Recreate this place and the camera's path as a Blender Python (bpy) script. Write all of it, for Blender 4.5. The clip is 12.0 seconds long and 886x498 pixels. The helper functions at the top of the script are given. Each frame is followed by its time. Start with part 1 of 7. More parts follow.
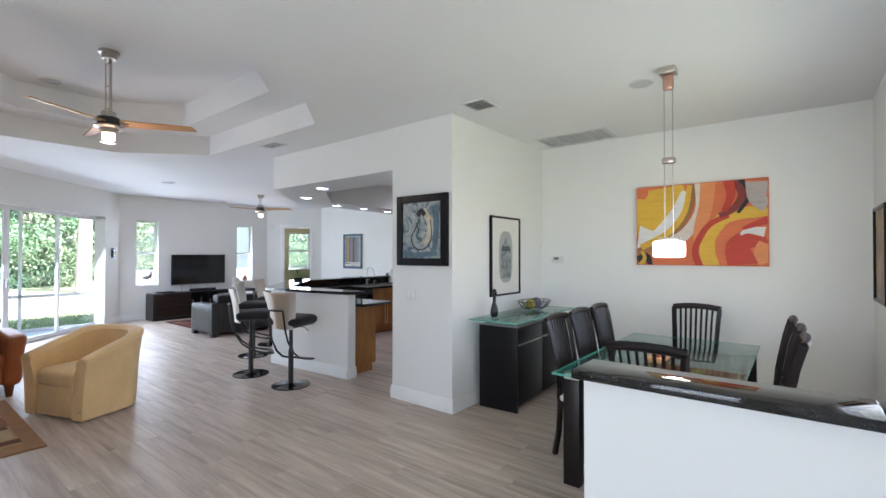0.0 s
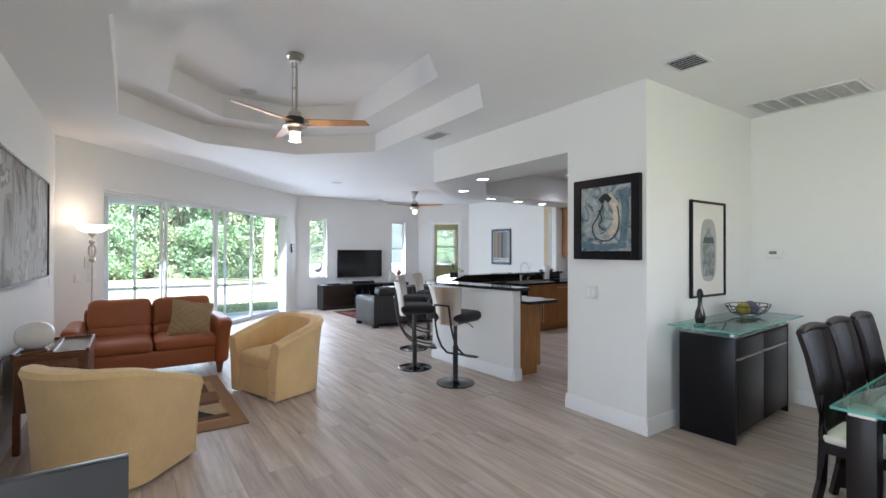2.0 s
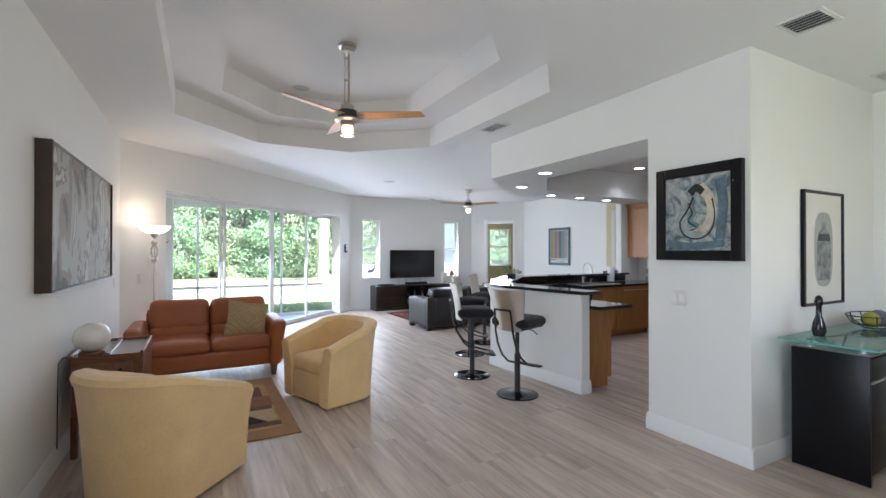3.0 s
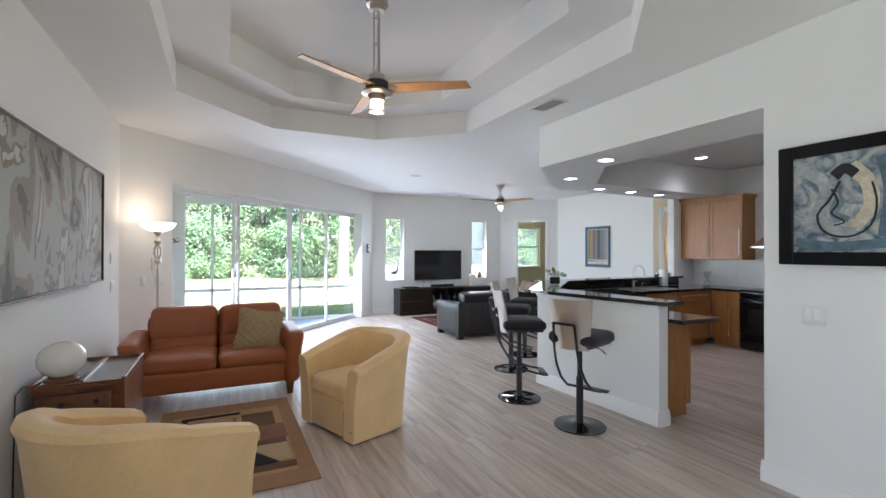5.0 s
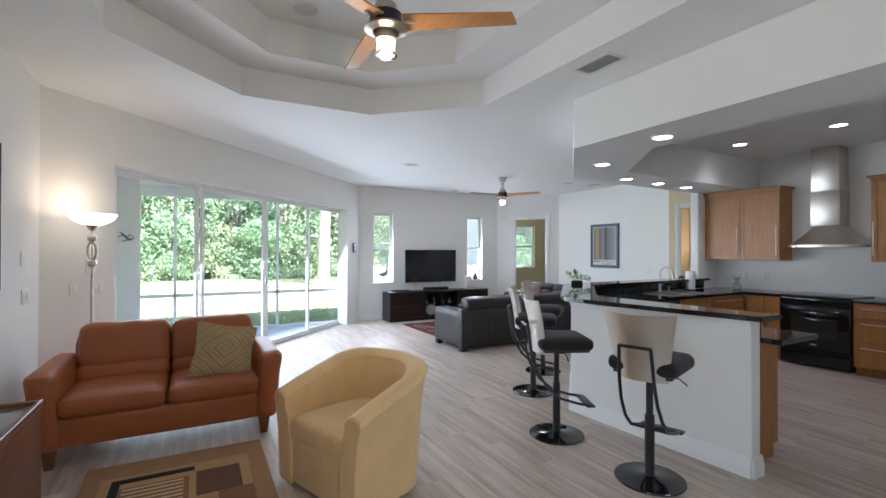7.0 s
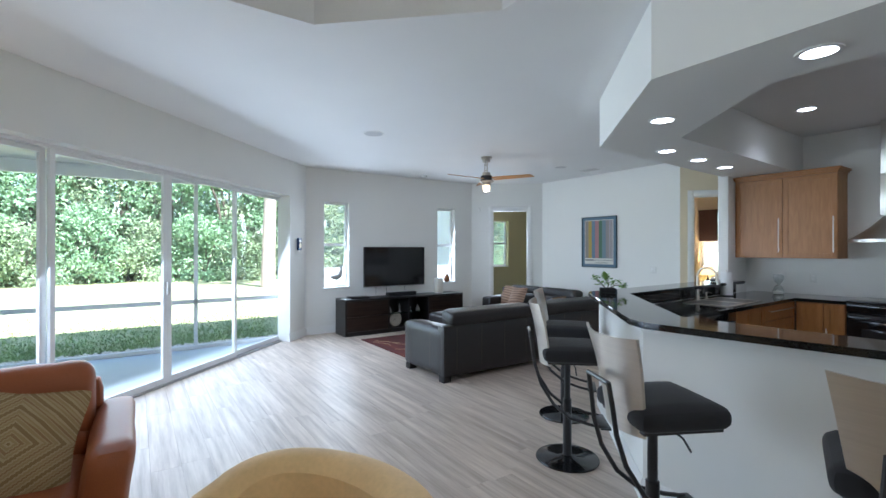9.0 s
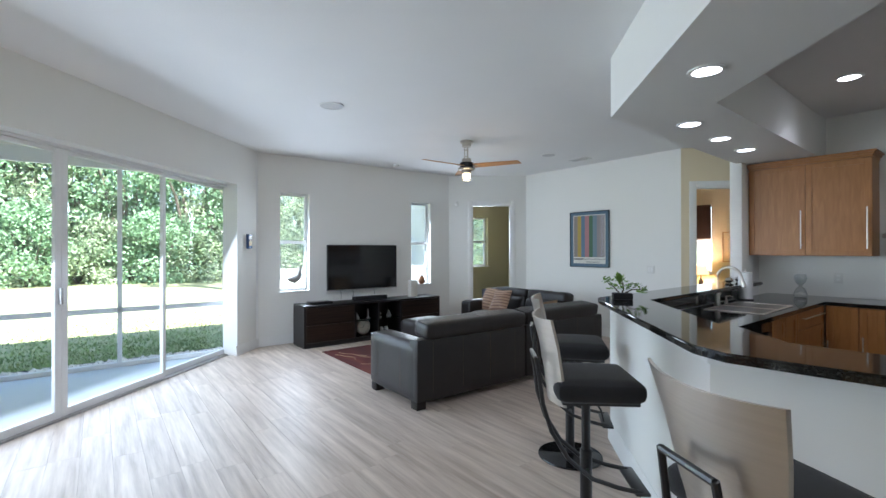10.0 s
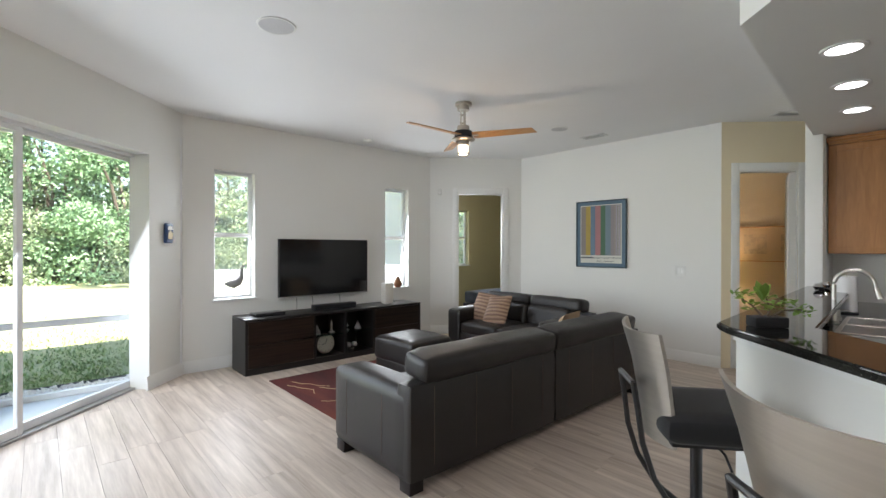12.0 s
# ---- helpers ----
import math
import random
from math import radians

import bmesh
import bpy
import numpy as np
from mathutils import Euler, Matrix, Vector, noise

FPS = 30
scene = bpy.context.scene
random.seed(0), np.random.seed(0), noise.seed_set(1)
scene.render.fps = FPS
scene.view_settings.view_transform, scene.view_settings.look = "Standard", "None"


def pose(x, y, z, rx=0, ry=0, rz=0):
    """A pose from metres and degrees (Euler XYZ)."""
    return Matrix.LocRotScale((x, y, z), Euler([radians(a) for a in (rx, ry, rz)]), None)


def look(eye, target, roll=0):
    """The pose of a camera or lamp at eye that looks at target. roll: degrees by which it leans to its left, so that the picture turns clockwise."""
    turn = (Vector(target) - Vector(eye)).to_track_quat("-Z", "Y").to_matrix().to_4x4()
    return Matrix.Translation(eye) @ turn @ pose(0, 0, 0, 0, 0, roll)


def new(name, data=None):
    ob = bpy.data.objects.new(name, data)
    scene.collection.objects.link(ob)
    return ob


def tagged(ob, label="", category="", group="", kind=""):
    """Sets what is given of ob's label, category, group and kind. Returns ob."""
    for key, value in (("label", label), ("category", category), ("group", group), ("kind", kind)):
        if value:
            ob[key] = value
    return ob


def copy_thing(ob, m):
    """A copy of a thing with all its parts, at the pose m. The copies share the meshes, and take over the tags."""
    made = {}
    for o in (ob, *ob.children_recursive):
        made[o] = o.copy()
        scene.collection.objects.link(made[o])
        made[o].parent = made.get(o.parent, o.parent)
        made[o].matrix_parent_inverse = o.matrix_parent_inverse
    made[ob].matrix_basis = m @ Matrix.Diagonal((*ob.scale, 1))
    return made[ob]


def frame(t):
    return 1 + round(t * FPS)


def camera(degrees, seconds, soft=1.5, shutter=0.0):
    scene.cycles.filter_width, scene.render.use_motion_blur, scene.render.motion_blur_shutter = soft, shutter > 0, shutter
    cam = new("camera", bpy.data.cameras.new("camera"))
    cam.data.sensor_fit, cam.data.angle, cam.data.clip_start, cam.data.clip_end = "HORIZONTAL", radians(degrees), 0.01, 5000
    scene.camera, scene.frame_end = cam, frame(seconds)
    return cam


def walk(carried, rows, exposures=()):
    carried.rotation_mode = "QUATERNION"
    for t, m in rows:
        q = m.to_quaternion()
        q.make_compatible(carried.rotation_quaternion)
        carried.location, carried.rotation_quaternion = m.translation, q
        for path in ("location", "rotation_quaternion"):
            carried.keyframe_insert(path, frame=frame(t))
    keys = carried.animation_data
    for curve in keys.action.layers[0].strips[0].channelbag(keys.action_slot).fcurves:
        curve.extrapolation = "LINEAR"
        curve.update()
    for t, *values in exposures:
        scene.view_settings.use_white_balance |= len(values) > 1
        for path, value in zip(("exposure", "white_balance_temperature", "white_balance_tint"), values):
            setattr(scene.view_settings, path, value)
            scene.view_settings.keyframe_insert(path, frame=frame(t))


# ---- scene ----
cam = camera(89.0, 12.0)
PATH = [
    (0, (0.091, 0.515, 1.533), (-1.145, 2.087, 1.556), -0.0),
    (0.5, (-0.016, 0.524, 1.517), (-1.346, 2.018, 1.534), -0.0),
    (1, (-0.149, 0.521, 1.509), (-1.583, 1.914, 1.522), 0.0),
    (1.5, (-0.29, 0.54, 1.491), (-1.832, 1.813, 1.503), 0.1),
    (2, (-0.465, 0.556, 1.488), (-2.11, 1.694, 1.498), 0.1),
    (2.5, (-0.645, 0.613, 1.489), (-2.36, 1.642, 1.5), 0.0),
    (3, (-0.811, 0.669, 1.485), (-2.572, 1.617, 1.496), -0.0),
    (3.5, (-1.01, 0.724, 1.466), (-2.799, 1.618, 1.478), 0.0),
    (5.5, (-1.8, 0.824, 1.498), (-3.598, 1.701, 1.509), 0.1),
    (6, (-2.009, 0.826, 1.497), (-3.8, 1.716, 1.51), 0.1),
    (6.5, (-2.299, 0.882, 1.487), (-4.076, 1.8, 1.5), 0.1),
    (7, (-2.627, 0.971, 1.485), (-4.383, 1.927, 1.496), 0.1),
    (9, (-4.253, 1.598, 1.47), (-5.905, 2.725, 1.473), 0.0),
    (9.5, (-4.626, 1.9, 1.438), (-6.25, 3.067, 1.444), 0.0),
    (10, (-5.0, 2.141, 1.436), (-6.59, 3.355, 1.44), -0.1),
    (10.5, (-5.335, 2.373, 1.462), (-6.895, 3.624, 1.46), 0.0),
    (11, (-5.652, 2.563, 1.451), (-7.187, 3.845, 1.449), -0.0),
    (11.5, (-6.002, 2.719, 1.433), (-7.513, 4.029, 1.43), 0.1),
    (12, (-6.31, 2.829, 1.414), (-7.8, 4.163, 1.408), 0.1),
]
walk(cam, [(t, look(eye, target, roll)) for t, eye, target, roll in PATH], exposures=[(0, 2.42, 5850, 18), (2.5, 2.42, 5900, 17), (6.5, 2.34, 5950, 17), (9, 2.13, 5600, 11), (10, 2.11, 5850, 12), (11, 2.0, 6250, 12), (12, 2.12, 6650, 14)])

# ---- world, sun, large lights ----
world = bpy.data.worlds.new("sky")
scene.world = world
world.use_nodes = True
_n = world.node_tree.nodes
_sky = _n.new("ShaderNodeTexSky")
_sky.sky_type, _sky.sun_disc = "NISHITA", False
_sky.sun_elevation, _sky.sun_rotation = radians(54), radians(75)
_n["Background"].inputs[1].default_value = 0.15
world.node_tree.links.new(_sky.outputs[0], _n["Background"].inputs[0])

sun = new("sun", bpy.data.lights.new("sun", "SUN"))
sun.data.energy, sun.data.angle, sun.data.color = 5.0, radians(0.53), (1.0, 0.95, 0.86)
sun.matrix_basis = look((20, 6, 29), (0, 0, 0))


def area(name, eye, target, sx, sy, power, color):
    ob = new(name, bpy.data.lights.new(name, "AREA"))
    ob.data.shape, ob.data.size, ob.data.size_y, ob.data.energy, ob.data.color = "RECTANGLE", sx, sy, power, color
    ob.matrix_basis = look(eye, target)
    return ob


def bulb(name, loc, power, color, radius=0.05):
    ob = new(name, bpy.data.lights.new(name, "POINT"))
    ob.data.energy, ob.data.color, ob.data.shadow_soft_size = power, color, radius
    ob.location = loc
    return ob


def spot(name, loc, power, color, angle=120, radius=0.06, target=None):
    ob = new(name, bpy.data.lights.new(name, "SPOT"))
    ob.data.energy, ob.data.color, ob.data.spot_size, ob.data.spot_blend, ob.data.shadow_soft_size = power, color, radians(angle), 0.6, radius
    ob.matrix_basis = look(loc, target or (loc[0], loc[1] + 0.001, loc[2] - 1))
    return ob


WARM, COOL, DAY = (1.0, 0.78, 0.55), (0.86, 0.9, 1.0), (0.86, 0.94, 1.0)
# daylight standing in the openings: the sliders, the two tall windows, the entry behind
area("slider_daylight", (-10.02, 1.78, 1.2), (-9.0, 2.85, 0.45), 4.7, 2.1, 29, (0.78, 0.89, 1.0))
area("window_daylight", (-12.06, 4.57, 1.56), (-10, 4.57, 1.2), 0.42, 1.45, 5, DAY)
area("window_daylight", (-12.06, 6.95, 1.56), (-10, 6.95, 1.2), 0.42, 1.45, 5, DAY)
area("entry_daylight", (-0.9, -1.55, 1.25), (-0.9, 2, 1.25), 1.7, 2.2, 10, (0.90, 0.95, 1.0))
# fill light for the dining room, set in an added window
area("dining_daylight", (0.60, 3.8, 1.5), (-1.5, 3.8, 1.4), 2.0, 1.3, 2.4, (0.90, 0.95, 1.0))
area("den_daylight", (-13.95, 10.1, 1.65), (-12, 9.6, 1.2), 0.8, 1.2, 6, DAY)

# ---- materials ----
def mat(name, col, rough=0.5, metal=0.0, var=0.06, scale=6.0, fine=80.0, bump=0.0, bump_scale=None, spec=0.5, emit=0.0, emit_col=None, stretch=None, trans=0.0, coat=0.0, sheen=0.0, obj_random=0.0, alpha=1.0):
    m = bpy.data.materials.new(name)
    m.use_nodes = True
    nt = m.node_tree
    b = nt.nodes["Principled BSDF"]
    b.inputs["Roughness"].default_value, b.inputs["Metallic"].default_value = rough, metal
    b.inputs["Specular IOR Level"].default_value = spec
    b.inputs["Transmission Weight"].default_value = trans
    b.inputs["Coat Weight"].default_value = coat
    b.inputs["Sheen Weight"].default_value = sheen
    b.inputs["Alpha"].default_value = alpha
    tc = nt.nodes.new("ShaderNodeTexCoord")
    mp = nt.nodes.new("ShaderNodeMapping")
    nt.links.new(tc.outputs["Object"], mp.inputs["Vector"])
    if stretch:
        mp.inputs["Scale"].default_value = stretch
    n1, n2 = nt.nodes.new("ShaderNodeTexNoise"), nt.nodes.new("ShaderNodeTexNoise")
    n1.inputs["Scale"].default_value, n2.inputs["Scale"].default_value = scale, fine
    n1.inputs["Detail"].default_value, n2.inputs["Detail"].default_value = 4, 3
    for n in (n1, n2):
        nt.links.new(mp.outputs[0], n.inputs["Vector"])
    add = nt.nodes.new("ShaderNodeMix")
    add.data_type = "FLOAT"
    add.inputs[0].default_value = 0.4
    nt.links.new(n1.outputs["Fac"], add.inputs[2])
    nt.links.new(n2.outputs["Fac"], add.inputs[3])
    mr = nt.nodes.new("ShaderNodeMapRange")
    mr.inputs["From Min"].default_value, mr.inputs["From Max"].default_value = 0.3, 0.7
    mr.inputs["To Min"].default_value, mr.inputs["To Max"].default_value = 1 - var, 1 + var
    nt.links.new(add.outputs[0], mr.inputs["Value"])
    hsv = nt.nodes.new("ShaderNodeHueSaturation")
    hsv.inputs["Color"].default_value = (*col, 1)
    val = mr.outputs[0]
    if obj_random:
        oi = nt.nodes.new("ShaderNodeObjectInfo")
        m2 = nt.nodes.new("ShaderNodeMapRange")
        m2.inputs["To Min"].default_value, m2.inputs["To Max"].default_value = 1 - obj_random, 1 + obj_random
        nt.links.new(oi.outputs["Random"], m2.inputs["Value"])
        mu = nt.nodes.new("ShaderNodeMath")
        mu.operation = "MULTIPLY"
        nt.links.new(val, mu.inputs[0])
        nt.links.new(m2.outputs[0], mu.inputs[1])
        val = mu.outputs[0]
    nt.links.new(val, hsv.inputs["Value"])
    nt.links.new(hsv.outputs[0], b.inputs["Base Color"])
    if bump:
        bp = nt.nodes.new("ShaderNodeBump")
        bp.inputs["Strength"].default_value, bp.inputs["Distance"].default_value = bump, 0.004
        n3 = nt.nodes.new("ShaderNodeTexNoise")
        n3.inputs["Scale"].default_value, n3.inputs["Detail"].default_value = bump_scale or fine, 3
        nt.links.new(mp.outputs[0], n3.inputs["Vector"])
        nt.links.new(n3.outputs["Fac"], bp.inputs["Height"])
        nt.links.new(bp.outputs[0], b.inputs["Normal"])
    if emit:
        b.inputs["Emission Color"].default_value = (*(emit_col or col), 1)
        b.inputs["Emission Strength"].default_value = emit
    return m


def plank_mat(name, island):
    """Grey-beige vinyl plank with long streaks, varied from board to board."""
    m = mat(name, (0.40, 0.335, 0.28), rough=0.42, var=0.0)
    nt = m.node_tree
    b = nt.nodes["Principled BSDF"]
    src = nt.nodes.new("ShaderNodeNewGeometry") if island else nt.nodes.new("ShaderNodeObjectInfo")
    rnd = src.outputs["Random Per Island"] if island else src.outputs["Random"]
    tc = nt.nodes.new("ShaderNodeTexCoord")
    ge = nt.nodes.new("ShaderNodeNewGeometry")
    comb = nt.nodes.new("ShaderNodeVectorMath")
    comb.operation = "MULTIPLY_ADD"
    comb.inputs[1].default_value = (0.9, 13.0, 1.0)
    nt.links.new(ge.outputs["Position"], comb.inputs[0])
    sc = nt.nodes.new("ShaderNodeMath")
    sc.operation = "MULTIPLY"
    sc.inputs[1].default_value = 57.0
    nt.links.new(rnd, sc.inputs[0])
    nt.links.new(sc.outputs[0], comb.inputs[2])
    n1 = nt.nodes.new("ShaderNodeTexNoise")
    n1.inputs["Scale"].default_value, n1.inputs["Detail"].default_value, n1.inputs["Roughness"].default_value = 1.3, 6, 0.62
    nt.links.new(comb.outputs[0], n1.inputs["Vector"])
    ramp = nt.nodes.new("ShaderNodeValToRGB")
    cr = ramp.color_ramp
    cr.elements[0].position, cr.elements[0].color = 0.30, (0.345, 0.272, 0.218, 1)
    cr.elements[1].position, cr.elements[1].color = 0.72, (0.66, 0.565, 0.48, 1)
    e = cr.elements.new(0.5)
    e.color = (0.50, 0.413, 0.342, 1)
    nt.links.new(n1.outputs["Fac"], ramp.inputs[0])
    hsv = nt.nodes.new("ShaderNodeHueSaturation")
    mr = nt.nodes.new("ShaderNodeMapRange")
    mr.inputs["To Min"].default_value, mr.inputs["To Max"].default_value = 0.92, 1.07
    nt.links.new(rnd, mr.inputs["Value"])
    nt.links.new(mr.outputs[0], hsv.inputs["Value"])
    nt.links.new(ramp.outputs[0], hsv.inputs["Color"])
    nt.links.new(hsv.outputs[0], b.inputs["Base Color"])
    bp = nt.nodes.new("ShaderNodeBump")
    bp.inputs["Strength"].default_value, bp.inputs["Distance"].default_value = 0.12, 0.002
    nt.links.new(n1.outputs["Fac"], bp.inputs["Height"])
    nt.links.new(bp.outputs[0], b.inputs["Normal"])
    return m


def ramp_mat(name, stops, scale, rough=0.5, stretch=(1, 1, 1), detail=5, distort=0.0, kind="NOISE", metal=0.0, spec=0.5, bump=0.0, constant=False, coat=0.0, nrough=0.5):
    """A material whose colour comes from a noise or wave run through a colour ramp."""
    m = mat(name, stops[0][1], rough=rough, metal=metal, spec=spec, var=0.0, coat=coat)
    nt = m.node_tree
    b = nt.nodes["Principled BSDF"]
    tc = nt.nodes.new("ShaderNodeTexCoord")
    mp = nt.nodes.new("ShaderNodeMapping")
    mp.inputs["Scale"].default_value = stretch
    nt.links.new(tc.outputs["Object"], mp.inputs["Vector"])
    if kind == "WAVE":
        n = nt.nodes.new("ShaderNodeTexWave")
        n.inputs["Distortion"].default_value = distort
    else:
        n = nt.nodes.new("ShaderNodeTexNoise")
        n.inputs["Distortion"].default_value = distort
        n.inputs["Roughness"].default_value = nrough
    n.inputs["Scale"].default_value, n.inputs["Detail"].default_value = scale, detail
    nt.links.new(mp.outputs[0], n.inputs["Vector"])
    ramp = nt.nodes.new("ShaderNodeValToRGB")
    cr = ramp.color_ramp
    if constant:
        cr.interpolation = "CONSTANT"
    while len(cr.elements) < len(stops):
        cr.elements.new(0.5)
    for e, (p, c) in zip(cr.elements, stops):
        e.position, e.color = p, (*c, 1)
    nt.links.new(n.outputs["Fac"], ramp.inputs[0])
    nt.links.new(ramp.outputs[0], b.inputs["Base Color"])
    if bump:
        bp = nt.nodes.new("ShaderNodeBump")
        bp.inputs["Strength"].default_value, bp.inputs["Distance"].default_value = bump, 0.004
        nt.links.new(n.outputs["Fac"], bp.inputs["Height"])
        nt.links.new(bp.outputs[0], b.inputs["Normal"])
    return m


def glass_mat(name, tint=(1, 1, 1), rough=0.0, clear=0.97, gloss=0.02):
    """Thin glass: mostly clear, with a mirror-like gloss that grows at grazing angles."""
    m = bpy.data.materials.new(name)
    m.use_nodes = True
    nt = m.node_tree
    nt.nodes.remove(nt.nodes["Principled BSDF"])
    tr, gl, mx, fr, pw, ml = (nt.nodes.new(k) for k in ("ShaderNodeBsdfTransparent", "ShaderNodeBsdfGlossy", "ShaderNodeMixShader", "ShaderNodeLayerWeight", "ShaderNodeMath", "ShaderNodeMath"))
    tr.inputs[0].default_value = (*[c * clear for c in tint], 1)
    gl.inputs["Roughness"].default_value = rough
    fr.inputs[0].default_value = 0.5
    pw.operation, pw.inputs[1].default_value = "POWER", 4.0
    ml.operation, ml.inputs[1].default_value, ml.inputs[2].default_value = "MULTIPLY_ADD", 0.6, gloss
    nt.links.new(fr.outputs["Facing"], pw.inputs[0])
    nt.links.new(pw.outputs[0], ml.inputs[0])
    nt.links.new(ml.outputs[0], mx.inputs[0])
    nt.links.new(tr.outputs[0], mx.inputs[1])
    nt.links.new(gl.outputs[0], mx.inputs[2])
    nt.links.new(mx.outputs[0], nt.nodes["Material Output"].inputs[0])
    return m


WALL = mat("wall_paint", (0.80, 0.80, 0.77), rough=0.75, var=0.012, scale=1.5, fine=300, bump=0.10, bump_scale=220, spec=0.25)
DENWALL = mat("den_wall_paint", (0.50, 0.47, 0.30), rough=0.75, var=0.02, scale=1.5, fine=300, spec=0.25)
TANWALL = mat("bedroom_wall_paint", (0.74, 0.65, 0.49), rough=0.75, var=0.02, scale=1.5, fine=300, spec=0.25)
CEIL = mat("ceiling_paint", (0.80, 0.80, 0.79), rough=0.85, var=0.015, scale=2, fine=150, bump=0.35, bump_scale=90, spec=0.2)
TRIM = mat("trim_paint", (0.82, 0.82, 0.80), rough=0.4, var=0.01)
PLANK, PLANK_REST = plank_mat("vinyl_plank", False), plank_mat("vinyl_plank_rest", True)
SUB = mat("floor_joint", (0.16, 0.13, 0.105), rough=0.8)
FRAMEW = mat("white_aluminium", (0.78, 0.79, 0.80), rough=0.35, var=0.02)
GLASS = glass_mat("clear_glass")


def haze_mat(name, cover):
    """Pale haze for a window: part open, part diffuse white that passes light."""
    m = bpy.data.materials.new(name)
    m.use_nodes = True
    nt = m.node_tree
    nt.nodes.remove(nt.nodes["Principled BSDF"])
    tr, tl_, df, m1, m2 = (nt.nodes.new(k) for k in ("ShaderNodeBsdfTransparent", "ShaderNodeBsdfTranslucent", "ShaderNodeBsdfDiffuse", "ShaderNodeMixShader", "ShaderNodeMixShader"))
    tl_.inputs[0].default_value = df.inputs[0].default_value = (0.85, 0.86, 0.86, 1)
    m1.inputs[0].default_value, m2.inputs[0].default_value = 0.25, cover
    nt.links.new(tl_.outputs[0], m1.inputs[1])
    nt.links.new(df.outputs[0], m1.inputs[2])
    nt.links.new(tr.outputs[0], m2.inputs[1])
    nt.links.new(m1.outputs[0], m2.inputs[2])
    nt.links.new(m2.outputs[0], nt.nodes["Material Output"].inputs[0])
    return m


PANE_HAZE = haze_mat("insect_mesh", 0.16)
TGLASS = glass_mat("green_glass", (0.70, 0.90, 0.85), clear=0.95, gloss=0.10)
EDGE = mat("glass_edge", (0.12, 0.42, 0.36), rough=0.15, var=0.05)
GRANITE = ramp_mat("black_granite", [(0.0, (0.006, 0.006, 0.006)), (0.55, (0.010, 0.010, 0.009)), (0.64, (0.045, 0.045, 0.038)), (0.75, (0.012, 0.012, 0.011))], 160, rough=0.06, detail=2)
CAB = ramp_mat("maple_cabinet", [(0.25, (0.30, 0.127, 0.037)), (0.75, (0.42, 0.195, 0.063))], 5, rough=0.38, stretch=(6, 6, 0.8), detail=6, distort=0.6)
STEEL = mat("brushed_steel", (0.66, 0.63, 0.58), rough=0.36, metal=1.0, var=0.06, scale=3, fine=300, stretch=(1, 1, 40))
CHROME = mat("chrome", (0.75, 0.75, 0.75), rough=0.08, metal=1.0, var=0.01)
NICKEL = mat("satin_nickel", (0.52, 0.48, 0.42), rough=0.32, metal=1.0, var=0.03)
BLACKM = mat("black_metal", (0.012, 0.012, 0.013), rough=0.32, metal=0.0, var=0.1, spec=0.6)
BLACKG = mat("black_gloss", (0.008, 0.008, 0.009), rough=0.08, var=0.05)
BLACKFAB = mat("black_fabric", (0.014, 0.014, 0.015), rough=0.95, var=0.2, scale=12, fine=400, bump=0.2, sheen=0.1)
BLEATHER = mat("black_leather", (0.016, 0.013, 0.012), rough=0.37, var=0.15, scale=5, fine=180, bump=0.28, bump_scale=240, spec=0.42)
STITCH = mat("tan_stitching", (0.16, 0.12, 0.09), rough=0.8)
OLEATHER = mat("orange_leather", (0.33, 0.098, 0.034), rough=0.42, var=0.10, scale=4, fine=150, bump=0.25, bump_scale=200, spec=0.4)
SUEDE = mat("cream_suede", (0.82, 0.565, 0.265), rough=0.95, var=0.10, scale=4.5, fine=60, bump=0.12, sheen=0.35)
WENGE = mat("wenge_wood", (0.012, 0.008, 0.007), rough=0.36, spec=0.3, var=0.25, scale=3, fine=90, stretch=(12, 12, 0.9))
ZEBRA = ramp_mat("dark_zebra_wood", [(0.3, (0.006, 0.004, 0.003)), (0.62, (0.032, 0.019, 0.013))], 3.0, rough=0.28, stretch=(0.6, 0.6, 18), detail=4)
CHERRY = ramp_mat("cherry_wood", [(0.25, (0.11, 0.036, 0.013)), (0.75, (0.21, 0.078, 0.028))], 4, rough=0.35, stretch=(1.2, 8, 8), detail=5)
LACQUER = mat("black_lacquer", (0.008, 0.008, 0.009), rough=0.3, var=0.05, spec=0.22)
GREYLAM = mat("grey_tray", (0.22, 0.22, 0.21), rough=0.2, var=0.05)
CREAMFAB = mat("cream_seat", (0.72, 0.69, 0.60), rough=0.9, var=0.04)
SCREEN = mat("tv_screen", (0.008, 0.008, 0.009), rough=0.10, var=0.0)
SILVER = mat("silver_plastic", (0.45, 0.44, 0.43), rough=0.35, metal=0.6)
WHITEP = mat("white_plastic", (0.75, 0.75, 0.72), rough=0.4, var=0.02)
VENTM = mat("vent_metal", (0.70, 0.70, 0.68), rough=0.5, var=0.02)
VENT_SHADE = mat("vent_dark", (0.10, 0.10, 0.10), rough=0.9)
BLADE = ramp_mat("maple_blade", [(0.3, (0.42, 0.21, 0.075)), (0.7, (0.52, 0.28, 0.11))], 6, rough=0.4, stretch=(1, 10, 10))
GLOW = mat("lamp_glass", (0.9, 0.85, 0.75), rough=0.3, emit=1.15, emit_col=(1.0, 0.68, 0.40))
TORCH = mat("torchiere_glass", (0.9, 0.86, 0.78), rough=0.35, emit=0.55, emit_col=(1.0, 0.84, 0.62))
DOWN = mat("downlight_lens", (0.95, 0.95, 0.95), rough=0.4, emit=2.2, emit_col=(0.96, 0.96, 1.0))
